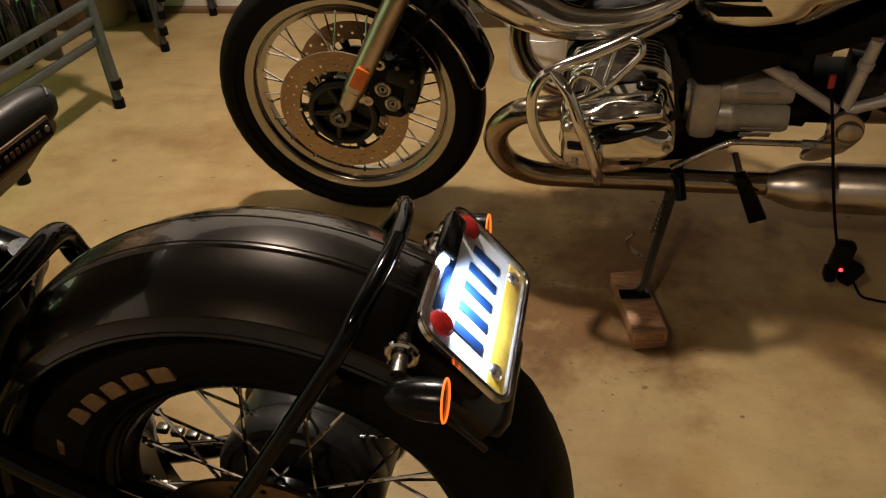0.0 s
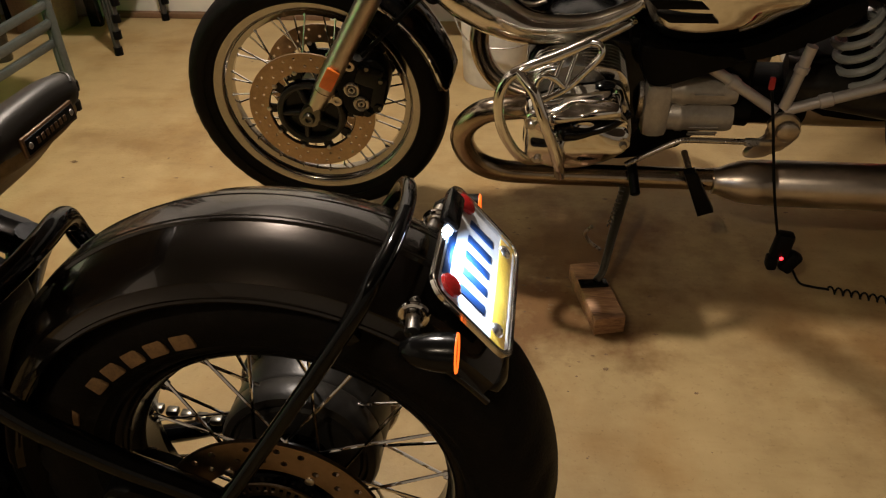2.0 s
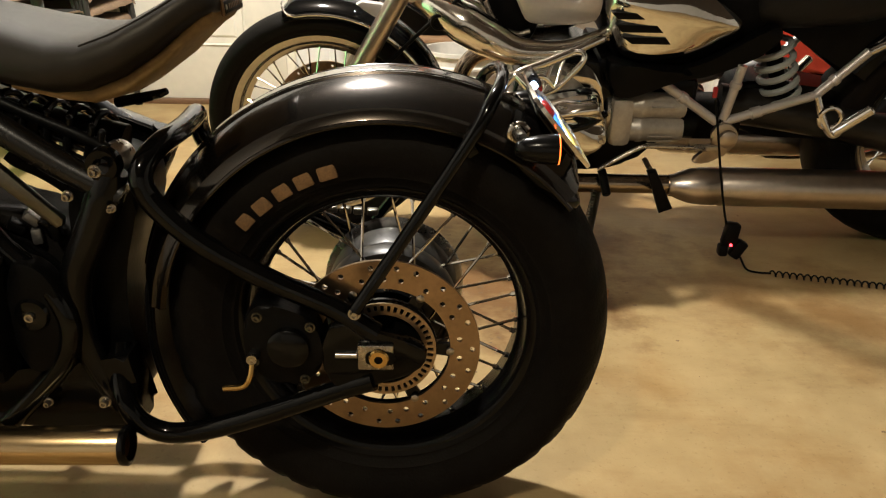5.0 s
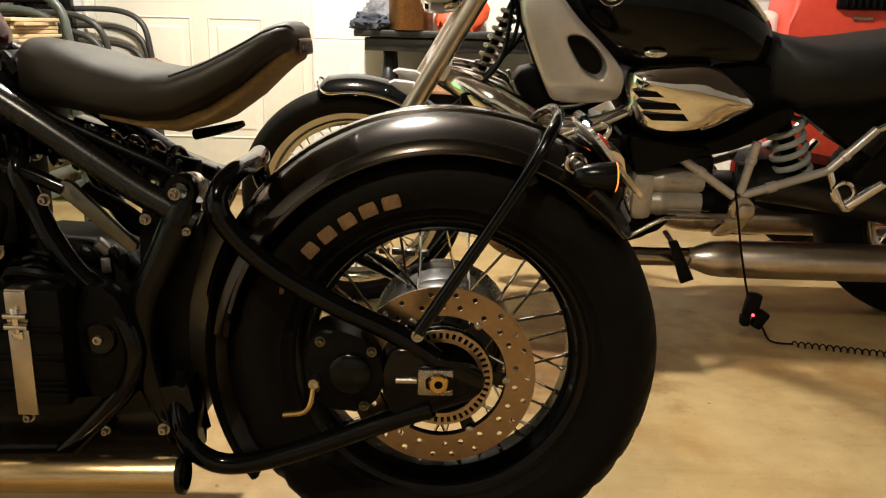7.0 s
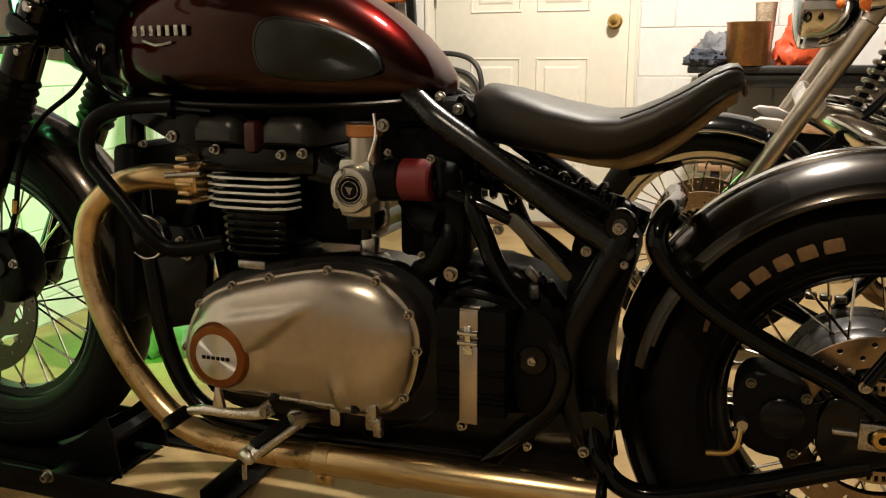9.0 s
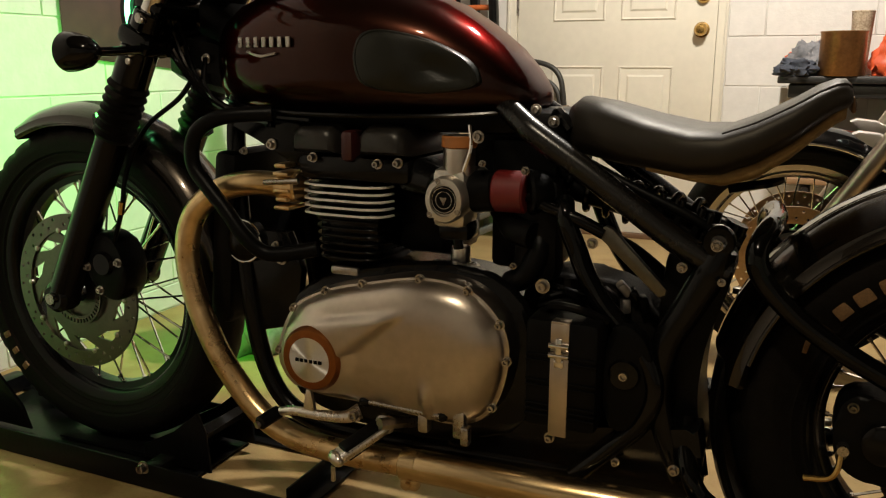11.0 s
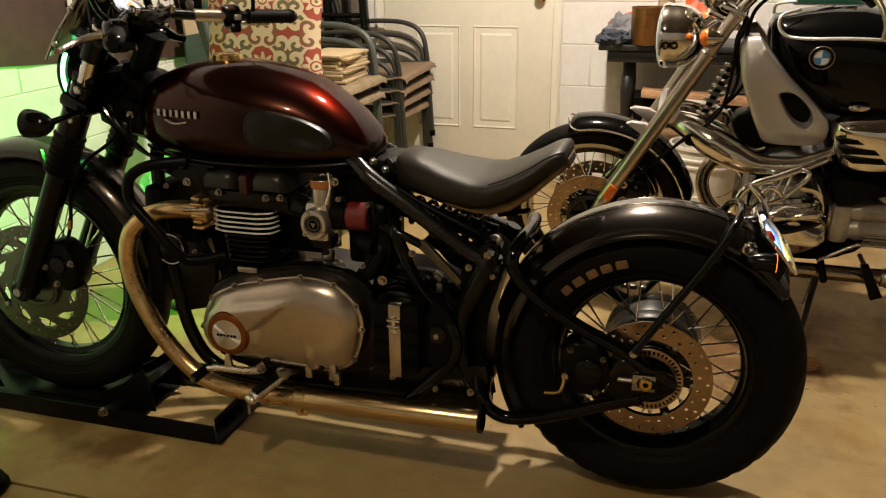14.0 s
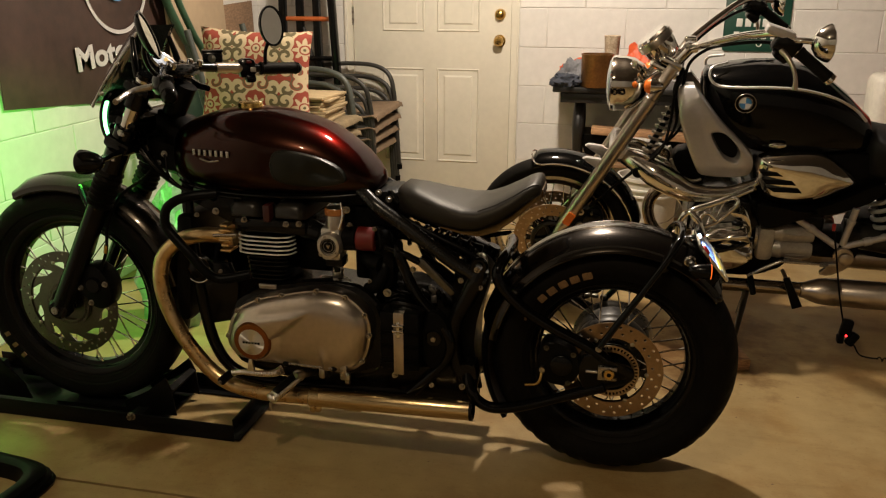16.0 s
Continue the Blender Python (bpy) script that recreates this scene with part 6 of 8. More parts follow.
# engine
part("engine_block", join(prism(smooth_outline([(0.225, 0.50), (0.30, 0.54), (0.44, 0.53), (0.47, 0.36), (0.42, 0.27), (0.26, 0.26), (0.225, 0.34)], 3), -0.14, 0.14, 0.012), box((0.26, 0.18, 0.16), (0.56, 0, 0.40), 0.02)), BLACK_SATIN, cru)
for s in (-1, 1):
    cyl = part("cylinder", rod((0.315, s * 0.12, 0.462), (0.315, s * 0.25, 0.466), 0.072, segs=28), CAST, cru, "finned cylinder")
    for k in range(9):
        o = smooth_outline([(0.226, 0.40), (0.230, 0.485), (0.262, 0.525), (0.36, 0.535), (0.412, 0.512), (0.424, 0.41), (0.385, 0.352), (0.262, 0.350)], 3)
        part("cylinder_fin", prism(o, s * (0.135 + 0.0135 * k) - 0.0028, s * (0.135 + 0.0135 * k) + 0.0028, 0.001, 1), POLISHED, cyl)
    o = smooth_outline([(0.226, 0.464), (0.2235, 0.412), (0.229, 0.358), (0.298, 0.336), (0.370, 0.350), (0.424, 0.386), (0.426, 0.434), (0.413, 0.477), (0.396, 0.503), (0.343, 0.503), (0.283, 0.490)], 7)

    def cover_swell(x, z):
        """The high rounded upper lobe, the waist below it and the lower panel of the cover."""
        lobe = math.exp(-((z - (0.474 + 0.14 * (x - 0.32))) / 0.024) ** 2) * ease((x - 0.225) / 0.05) * ease((0.435 - x) / 0.03)
        pocket = math.exp(-((z - 0.488) / 0.010) ** 2 - ((x - 0.318) / 0.022) ** 2)
        waist = math.exp(-((z - (0.440 + 0.012 * math.sin((x - 0.30) * 42.0) + 0.12 * max(0.0, x - 0.34))) / 0.013) ** 2) * ease((x - 0.268) / 0.02)
        low = math.exp(-((z - 0.388) / 0.022) ** 2)
        return 0.024 * lobe - 0.012 * pocket - 0.014 * waist + 0.006 * low
    rings2 = []
    for y, k in ((0.250, 1.0), (0.284, 1.0), (0.293, 0.985), (0.300, 0.955)) + tuple((0.303 + 0.012 * f, 0.94 - 0.88 * f) for f in (0.0, 0.06, 0.12, 0.18, 0.24, 0.31, 0.38, 0.46, 0.54, 0.63, 0.72, 0.81, 0.90, 1.0)):
        rings2.append([(0.325 + (x - 0.325) * k, s * (y + (cover_swell(0.325 + (x - 0.325) * k, 0.424 + (z - 0.424) * k) * ease((0.99 - k) / 0.12))), 0.424 + (z - 0.424) * k) for x, z in o])
    cover2 = part("valve_cover", loft(rings2), CHROME, cru, "chromed valve cover", smooth=60)
    part("cover_groove", tube([(0.290, s * 0.306, 0.433), (0.302, s * 0.311, 0.430), (0.322, s * 0.309, 0.428), (0.350, s * 0.306, 0.432), (0.385, s * 0.304, 0.444), (0.422, s * 0.293, 0.466)], [0.012, 0.0175, 0.014, 0.0095, 0.009, 0.008], 14), BLACK_GLOSS, cover2, "dark recess in the cover")
    part("cover_gasket", prism([(0.325 + (x - 0.325) * 1.025, 0.424 + (z - 0.424) * 1.025) for x, z in o], s * 0.244, s * 0.252), BLACK_SATIN, cover2)
    part("cover_groove", ball((0.372, s * 0.262, 0.508), (0.020, 0.016, 0.006), 14), BLACK_GLOSS, cover2)
    for x, z in ((0.237, 0.444), (0.251, 0.366), (0.398, 0.480), (0.413, 0.404)):
        part("cover_bolt", lathe([(0, -0.012), (0.005, -0.012), (0.007, -0.009), (0.0075, -0.003), (0.013, -0.002), (0.0135, 0.01), (0, 0.01)], 16, pose(x, s * 0.304, z, 0, 0, 0 if s < 0 else 180)), STEEL, cover2)
    # guard bars
    guard = part("crash_bar", tube([(0.412, s * 0.230, 0.618), (0.392, s * 0.255, 0.622), (0.336, s * 0.285, 0.606), (0.275, s * 0.302, 0.584), (0.219, s * 0.315, 0.566), (0.190, s * 0.320, 0.546), (0.175, s * 0.322, 0.508), (0.179, s * 0.322, 0.450), (0.202, s * 0.312, 0.391), (0.228, s * 0.295, 0.355), (0.262, s * 0.262, 0.332)], 0.0105, 14), CHROME, cru, "chrome crash bar")
    part("guard_stay", tube([(0.210, s * 0.318, 0.560), (0.226, s * 0.334, 0.548), (0.241, s * 0.346, 0.532), (0.258, s * 0.355, 0.486), (0.270, s * 0.354, 0.450), (0.281, s * 0.350, 0.417), (0.292, s * 0.338, 0.370), (0.296, s * 0.320, 0.335)], 0.0105, 14), CHROME, guard)
    part("guard_rail", tube([(0.338, s * 0.290, 0.606), (0.352, s * 0.297, 0.606), (0.357, s * 0.302, 0.596), (0.350, s * 0.306, 0.582), (0.325, s * 0.314, 0.556), (0.299, s * 0.322, 0.533), (0.272, s * 0.334, 0.523), (0.247, s * 0.346, 0.517)], 0.0068, 12), CHROME, guard)
    part("guard_rail", tube([(0.241, s * 0.340, 0.540), (0.247, s * 0.337, 0.558), (0.259, s * 0.335, 0.564), (0.275, s * 0.331, 0.555), (0.292, s * 0.324, 0.535)], 0.0055, 12), CHROME, guard)
    for a, b in (((0.289, 0.299, 0.582), (0.266, 0.334, 0.524)), ((0.314, 0.292, 0.592), (0.294, 0.324, 0.533))):
        part("guard_rung", rod((a[0], s * a[1], a[2]), (b[0], s * b[1], b[2]), 0.0048), CHROME, guard)
    # exhaust
    pipe = part("exhaust_pipe", tube([(0.250, s * 0.235, 0.440), (0.195, s * 0.245, 0.442), (0.140, s * 0.245, 0.430), (0.102, s * 0.235, 0.390), (0.094, s * 0.22, 0.338), (0.118, s * 0.20, 0.280), (0.170, s * 0.18, 0.243), (0.25, s * 0.165, 0.228), (0.40, s * 0.16, 0.224), (0.53, s * 0.16, 0.224), (0.645, s * 0.16, 0.224)], 0.0245, 16), material("polished_header", (0.35, 0.285, 0.21), 0.20, metal=1.0, vary=0.15, scale=10), cru, "polished steel exhaust header")
    part("silencer", lathe([(0, 0), (0.028, 0.0), (0.029, 0.012), (0.037, 0.030), (0.045, 0.055), (0.0485, 0.085), (0.0495, 0.118), (0.0478, 0.122), (0.0478, 0.126), (0.0502, 0.130), (0.0502, 0.72), (0.047, 0.735), (0.035, 0.74), (0.035, 0.70), (0, 0.70)], 32, Matrix.Translation((0.628, s * 0.165, 0.224)) @ Vector((1, 0, -0.008)).to_track_quat("Y", "Z").to_matrix().to_4x4()), BRUSHED, pipe, "long brushed steel silencer")
    # subframe
    hub_plate = part("foot_plate", prism(smooth_outline([(0.714, 0.370), (0.742, 0.395), (0.776, 0.377), (0.780, 0.337), (0.738, 0.297), (0.688, 0.285), (0.683, 0.302), (0.722, 0.335)], 3), s * 0.150, s * 0.166, 0.005), BRUSHED, cru, "brushed foot peg plate")
    part("plate_boss", lathe([(0, -0.010), (0.015, -0.010), (0.022, -0.006), (0.024, 0), (0, 0)], 24, pose(0.755, s * 0.158 - 0.012, 0.355)), BRUSHED, hub_plate)
    for pts in ([(0.580, 0.488), (0.725, 0.392)], [(0.764, 0.536), (0.742, 0.400)], [(0.742, 0.392), (0.955, 0.465)], [(0.955, 0.465), (1.055, 0.575)]):
        (xa, za), (xb, zb) = pts
        strut = part("subframe_tube", join(rod((xa, s * 0.148, za), (xb, s * 0.148, zb), 0.0115, segs=14), rod((xa + (xb - xa) * 0.30, s * 0.148, za + (zb - za) * 0.30), (xa + (xb - xa) * 0.42, s * 0.148, za + (zb - za) * 0.42), 0.0145, segs=14, bevel=0.002)), SILVER_PAINT, cru, "silver subframe tube")
for z, r in ((0.425, 0.032), (0.365, 0.034)):
    part("gear_housing", lathe([(0, 0), (r * 0.95, 0), (r, 0.006), (r, 0.06), (r * 1.08, 0.064), (r * 1.08, 0.075), (r, 0.08), (r, 0.165), (r * 0.9, 0.175), (0, 0.175)], 28, pose(0.472, -0.125, z, 0, 0, -90)), GREY_CASE, cru, "grey starter and gearbox housing")
part("gear_housing", box((0.060, 0.09, 0.13), (0.490, -0.12, 0.388), 0.02), GREY_CASE, cru)
part("clamp_ring", lathe([(0.052, 0.0), (0.056, 0.002), (0.056, 0.010), (0.052, 0.012)], 36, pose(0.450, -0.105, 0.405, 0, 0, -90)), STEEL, cru)
part("frame_panel", prism(smooth_outline([(0.440, 0.545), (0.520, 0.530), (0.640, 0.520), (0.575, 0.490), (0.515, 0.466), (0.462, 0.462)], 3), -0.178, -0.120, 0.006), BLACK_MATT, cru, "black panel under the tank")
part("sump", prism(smooth_outline([(0.26, 0.27), (0.30, 0.25), (0.48, 0.25), (0.545, 0.290), (0.60, 0.34), (0.45, 0.36)], 3), -0.125, 0.125, 0.008), BLACK_MATT, cru)
for k in range(6):
    part("housing_rib", tube([(0.56, -0.125 - 0.0375 * math.cos(0.42 * k - 0.85), 0.386 + 0.0 + (0.030 if k > 2 else -0.030) + 0.0340 * math.sin(0.42 * k - 0.85)), (0.618, -0.125 - 0.0365 * math.cos(0.42 * k - 0.85), 0.386 + (0.030 if k > 2 else -0.030) + 0.0330 * math.sin(0.42 * k - 0.85))], 0.0022, 6), GREY_CASE, cru)
part("dark_housing", join(rod((0.63, -0.11, 0.375), (0.68, -0.11, 0.37), 0.035, segs=20), box((0.16, 0.12, 0.10), (0.74, -0.02, 0.36), 0.02)), BLACK_MATT, cru)
part("swing_housing", prism(smooth_outline([(0.80, 0.45), (0.90, 0.46), (1.06, 0.44), (1.16, 0.40), (1.16, 0.33), (1.02, 0.31), (0.86, 0.32), (0.79, 0.36)], 3), -0.045, 0.08, 0.012), BLACK_MATT, cru, "dark swing arm housing")
part("drive_case", tube([(0.76, -0.03, 0.40), (0.95, -0.06, 0.385), (1.15, -0.08, 0.35), (1.34, -0.085, 0.326)], [0.05, 0.050, 0.045, 0.07], 16), ROCKER, cru)
lev = part("gear_pedal", tube([(0.437, -0.192, 0.277), (0.480, -0.189, 0.303), (0.535, -0.186, 0.334), (0.560, -0.185, 0.339), (0.620, -0.185, 0.339), (0.693, -0.184, 0.338)], 0.0062, 10), STEEL, cru, "silver gear pedal linkage")
part("pedal_joint", join(rod((0.672, -0.184, 0.338), (0.700, -0.184, 0.337), 0.009, segs=6), box((0.040, 0.012, 0.016), (0.712, -0.182, 0.335), 0.004)), STEEL, lev)
part("foot_peg", rod((0.452, -0.17, 0.268), (0.462, -0.225, 0.222), 0.011, segs=14, bevel=0.003), BLACK_MATT, cru, "black rubber foot peg")
shoe = part("foot_peg", prism([(0.552, 0.290), (0.574, 0.296), (0.628, 0.194), (0.596, 0.180)], -0.240, -0.216, 0.004), BLACK_MATT, cru, "black rubber shift peg")
part("peg_arm", rod((0.560, -0.16, 0.292), (0.566, -0.225, 0.285), 0.007), STEEL, shoe)
stand = part("side_stand", tube([(0.452, -0.135, 0.200), (0.440, -0.19, 0.178), (0.418, -0.275, 0.142), (0.408, -0.315, 0.125), (0.398, -0.350, 0.108), (0.385, -0.368, 0.101)], [0.015, 0.012, 0.010, 0.009, 0.008, 0.008], 12), DISC_DARK, cru, "extended side stand")
part("stand_foot", box((0.060, 0.028, 0.005), (0.380, -0.374, 0.0985), 0.002, (-7.5, 4, 12)), BLACK_SATIN, stand)
coil((0.448, -0.15, 0.215), (0.412, -0.255, 0.158), 0.0048, 0.0015, 12, DISC_DARK, stand, "stand_spring")
part("stand_tang", tube([(0.395, -0.30, 0.128), (0.372, -0.29, 0.14), (0.360, -0.29, 0.165), (0.372, -0.29, 0.185)], 0.004, 8), STEEL, stand)

# tank, shroud, side panel
CT = [(0.226, 0.950, 0.905, 0.035), (0.238, 0.975, 0.860, 0.080), (0.268, 0.978, 0.800, 0.112), (0.320, 0.990, 0.745, 0.136), (0.390, 0.999, 0.708, 0.148), (0.470, 1.001, 0.692, 0.153), (0.550, 0.988, 0.688, 0.151), (0.630, 0.950, 0.690, 0.143), (0.700, 0.898, 0.692, 0.128),
      (0.750, 0.850, 0.695, 0.110), (0.778, 0.825, 0.702, 0.090), (0.792, 0.788, 0.715, 0.060)]
ctank = part("fuel_tank", loft([tank_section(x, t, l, h, 36, 0.50) for x, t, l, h in CT]), BLACK_GLOSS, cru, "black glossy fuel tank with a chrome pinstripe", smooth=60)
for s in (-1, 1):
    part("tank_trim", tube([(0.300, s * 0.060, 1.003), (0.250, s * 0.085, 0.990), (0.245, s * 0.100, 0.960), (0.272, s * 0.119, 0.938), (0.340, s * 0.140, 0.938), (0.430, s * 0.147, 0.942), (0.530, s * 0.146, 0.937), (0.630, s * 0.134, 0.912), (0.705, s * 0.114, 0.872), (0.755, s * 0.093, 0.825)], 0.0048, 8), FIN, ctank, "silver pinstripe trim")
    rd = part("round_emblem", lathe([(0.0, -0.004), (0.020, -0.004), (0.0205, -0.006), (0.0225, -0.006), (0.023, -0.004), (0.030, -0.004), (0.0305, -0.006), (0.033, -0.005), (0.034, 0.01), (0, 0.01)], 36, pose(0.362, s * 0.1445, 0.888, -5 * s if s < 0 else 180 - 5, 0, -5)), BLACK_GLOSS, ctank, "round black, blue and white emblem")
    if s < 0:
        for k in range(4):
            q = [(0.0, 0.0)] + [(0.0195 * math.cos(radians(90 * k + a)), 0.0195 * math.sin(radians(90 * k + a))) for a in range(0, 91, 15)]
            bm = prism(q, -0.0058, -0.0035)
            bmesh.ops.transform(bm, matrix=pose(0.362, -0.1445, 0.888, 5, 0, -5), verts=bm.verts)
            part("emblem_field", bm, PLATE_WHITE if k % 2 else material("emblem_blue", (0.05, 0.22, 0.5), 0.4), rd)
        for r0 in (0.0215, 0.0325):
            part("emblem_ring", torus((0.362, -0.1500, 0.888), r0, 0.0014, (5, 0, -5)), STEEL, rd)
    part("oval_emblem", join(ball((0.482, s * 0.149, 0.748), (0.028, 0.007, 0.011), 16), ball((0.476, s * 0.153, 0.748), (0.010, 0.006, 0.008), 12)), CHROME, ctank, "chrome oval badge")
    shroud_o = smooth_outline([(0.145, 0.900), (0.154, 0.924), (0.181, 0.943), (0.216, 0.920), (0.275, 0.841), (0.341, 0.778), (0.408, 0.705), (0.411, 0.653), (0.400, 0.628), (0.332, 0.618), (0.251, 0.622), (0.225, 0.656), (0.191, 0.732), (0.160, 0.815)], 2)
    hole = smooth_outline([(0.265, 0.776), (0.280, 0.788), (0.310, 0.782), (0.347, 0.748), (0.365, 0.714), (0.358, 0.688), (0.336, 0.687), (0.304, 0.710)], 4)
    eye_c = (0.321, 0.737)

    def around(loop, k=1.0, n=56):
        """The loop, met by rays from the middle of the duct."""
        out = []
        for q in range(n):
            a = 2 * math.pi * q / n
            c, d = math.cos(a), math.sin(a)
            best = 0.01
            for (x0, z0), (x1, z1) in zip(loop, loop[1:] + loop[:1]):
                px0, pz0, ex, ez = x0 - eye_c[0], z0 - eye_c[1], x1 - x0, z1 - z0
                den = c * ez - d * ex
                if abs(den) > 1e-9:
                    t, u = (px0 * ez - pz0 * ex) / den, (px0 * d - pz0 * c) / den
                    if t > 0 and -1e-6 <= u <= 1 + 1e-6:
                        best = max(best, t)
            out.append((eye_c[0] + c * best * k, eye_c[1] + d * best * k))
        return out

    rim_o, rim_h = around(shroud_o), around(hole)

    def fold(x, z):
        """How far the shroud leans inwards above its upper crease and below its ledge."""
        up = max(0.0, (x - 0.155) * -0.82 + (z - 0.835) * 0.57)
        down = max(0.0, 0.668 - z)
        return 0.55 * up + 0.45 * down

    def between(f, y):
        return [(a[0] * (1 - f) + b[0] * f, s * (y - fold(a[0] * (1 - f) + b[0] * f, a[1] * (1 - f) + b[1] * f)), a[1] * (1 - f) + b[1] * f) for a, b in zip(rim_o, rim_h)]
    shroud = part("shroud", loft([between(0.0, 0.090), between(0.0, 0.142), between(0.03, 0.150), between(0.12, 0.154), between(0.24, 0.156), between(0.36, 0.158), between(0.50, 0.160), between(0.65, 0.162), between(0.90, 0.1635), between(0.97, 0.162), between(1.0, 0.158)]
                                 + [[(eye_c[0] + (x - eye_c[0]) * k, s * y, eye_c[1] + (z - eye_c[1]) * k) for x, z in rim_h] for k, y in ((0.97, 0.150), (0.93, 0.138), (0.88, 0.122))], False), SILVER_PAINT, cru, "silver radiator shroud", smooth=50)
    part("shroud_duct", prism([(eye_c[0] + (x - eye_c[0]) * 0.90, eye_c[1] + (z - eye_c[1]) * 0.90) for x, z in rim_h], s * 0.118, s * 0.124), BLACK_MATT, shroud, "dark oval duct")
    panel_o = smooth_outline([(0.424, 0.682), (0.445, 0.710), (0.530, 0.722), (0.616, 0.722), (0.680, 0.690), (0.752, 0.630), (0.700, 0.590), (0.622, 0.554), (0.530, 0.540), (0.468, 0.558), (0.434, 0.620)], 5)
    c0 = (0.575, 0.640)
    rows = []
    for y, k in ((0.115, 1.0), (0.134, 1.0), (0.141, 0.985), (0.148, 0.95), (0.154, 0.89), (0.159, 0.80), (0.163, 0.68), (0.166, 0.54), (0.168, 0.38), (0.169, 0.20), (0.1695, 0.06)):
        ring = []
        for x, z in panel_o:
            px, pz = c0[0] + (x - c0[0]) * k, c0[1] + (z - c0[1]) * k
            ridge = max(0.0, 1 - abs(pz - (0.688 - 0.17 * (px - 0.43))) / 0.055) * ease((1.0 - k) / 0.2) * 0.010 if k < 1 else 0.0
            ring.append((px, s * (y + ridge), pz))
        rows.append(ring)
    panel = part("side_panel", loft(rows), CHROME, cru, "mirror-polished side panel with dark slots", smooth=40)
    for x0, x1, x2, x3, z0, z1 in ((0.431, 0.519, 0.530, 0.447, 0.662, 0.647), (0.444, 0.539, 0.556, 0.460, 0.634, 0.617), (0.462, 0.563, 0.577, 0.486, 0.606, 0.590)):
        part("panel_slot", prism([(x0, z0), (x1, z0), (x2, z1), (x3, z1)], s * 0.135, s * 0.1725, 0.001), BLACK_MATT, panel)
part("battery_box", prism(smooth_outline([(0.42, 0.64), (0.46, 0.54), (0.56, 0.50), (0.68, 0.52), (0.80, 0.59), (0.84, 0.70), (0.70, 0.72), (0.50, 0.70)], 2), -0.10, 0.10, 0.01), BLACK_MATT, cru)
part("lower_trim", prism(smooth_outline([(0.425, 0.545), (0.50, 0.530), (0.60, 0.520), (0.68, 0.540), (0.79, 0.605), (0.84, 0.625), (0.84, 0.58), (0.72, 0.515), (0.60, 0.490), (0.46, 0.490), (0.42, 0.50)], 3), -0.140, 0.140, 0.010), BLACK_MATT, cru, "black frame side trim")

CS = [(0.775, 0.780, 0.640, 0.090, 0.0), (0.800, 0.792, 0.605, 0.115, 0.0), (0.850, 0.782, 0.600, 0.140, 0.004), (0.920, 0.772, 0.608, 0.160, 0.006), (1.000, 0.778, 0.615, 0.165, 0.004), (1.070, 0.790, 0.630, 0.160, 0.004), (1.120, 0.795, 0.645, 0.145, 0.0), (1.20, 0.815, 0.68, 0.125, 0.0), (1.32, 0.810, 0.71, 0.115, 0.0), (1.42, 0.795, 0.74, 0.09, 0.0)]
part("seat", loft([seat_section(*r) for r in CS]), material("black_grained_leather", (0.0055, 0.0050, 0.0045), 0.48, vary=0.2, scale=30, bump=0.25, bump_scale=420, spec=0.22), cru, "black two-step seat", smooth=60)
fender(cru, "rear_fender", (1.352, 0, 0.335), 0.352, 0.10, 150, 8, BLACK_GLOSS, crown=0.030, lip=0.05, band=False)
part("under_seat", prism([(0.82, 0.62), (1.15, 0.66), (1.14, 0.52), (1.03, 0.50), (0.93, 0.58)], -0.08, 0.08, 0.01), BLACK_MATT, cru)
for s in (-1, 1):
    part("passenger_peg", join(tube([(0.955, s * 0.16, 0.465), (0.975, s * 0.175, 0.412), (1.005, s * 0.18, 0.374), (1.030, s * 0.18, 0.397)], 0.009, 10), rod((1.005, s * 0.18, 0.380), (1.075, s * 0.20, 0.452), 0.013, segs=14, bevel=0.003), torus((0.990, s * 0.178, 0.418), 0.026, 0.006, (0, 0, 0))), CHROME, cru, "chrome passenger peg")
    part("rear_rail", tube([(1.055, s * 0.15, 0.575), (1.20, s * 0.15, 0.66), (1.32, s * 0.14, 0.72)], 0.011, 10), CHROME, cru)

# headlight and bars
hl = part("headlight", lathe([(0.086, -0.045), (0.096, -0.040), (0.099, -0.026), (0.096, -0.018), (0.097, 0.0), (0.090, 0.035), (0.068, 0.070), (0.035, 0.090), (0.0, 0.095)], 44, pose(-0.038, 0, 0.908, 0, 0, -90)), CHROME, cru, "chrome round headlight")
part("headlight_glass", lathe([(0, -0.060), (0.04, -0.057), (0.075, -0.050), (0.087, -0.043), (0.087, -0.030), (0, -0.030)], 40, pose(-0.038, 0, 0.908, 0, 0, -90)), material("headlight_glass", (0.42, 0.48, 0.52), 0.08, vary=0.2, scale=30, metal=0.5), hl)
sp = part("instrument_cup", lathe([(0, 0.036), (0.044, 0.036), (0.050, 0.030), (0.051, 0.012), (0.048, 0.010), (0.047, -0.010), (0.040, -0.040), (0.020, -0.055), (0, -0.055)], 36, pose(0.072, 0, 1.046, 50, 0, 90) @ Matrix.Scale(1.22, 4)), CHROME, cru, "chrome instrument cup")
part("cup_band", lathe([(0.0505, 0.026), (0.0525, 0.022), (0.0525, 0.006), (0.0485, 0.004)], 36, pose(0.072, 0, 1.046, 50, 0, 90) @ Matrix.Scale(1.22, 4)), BRUSHED, sp)
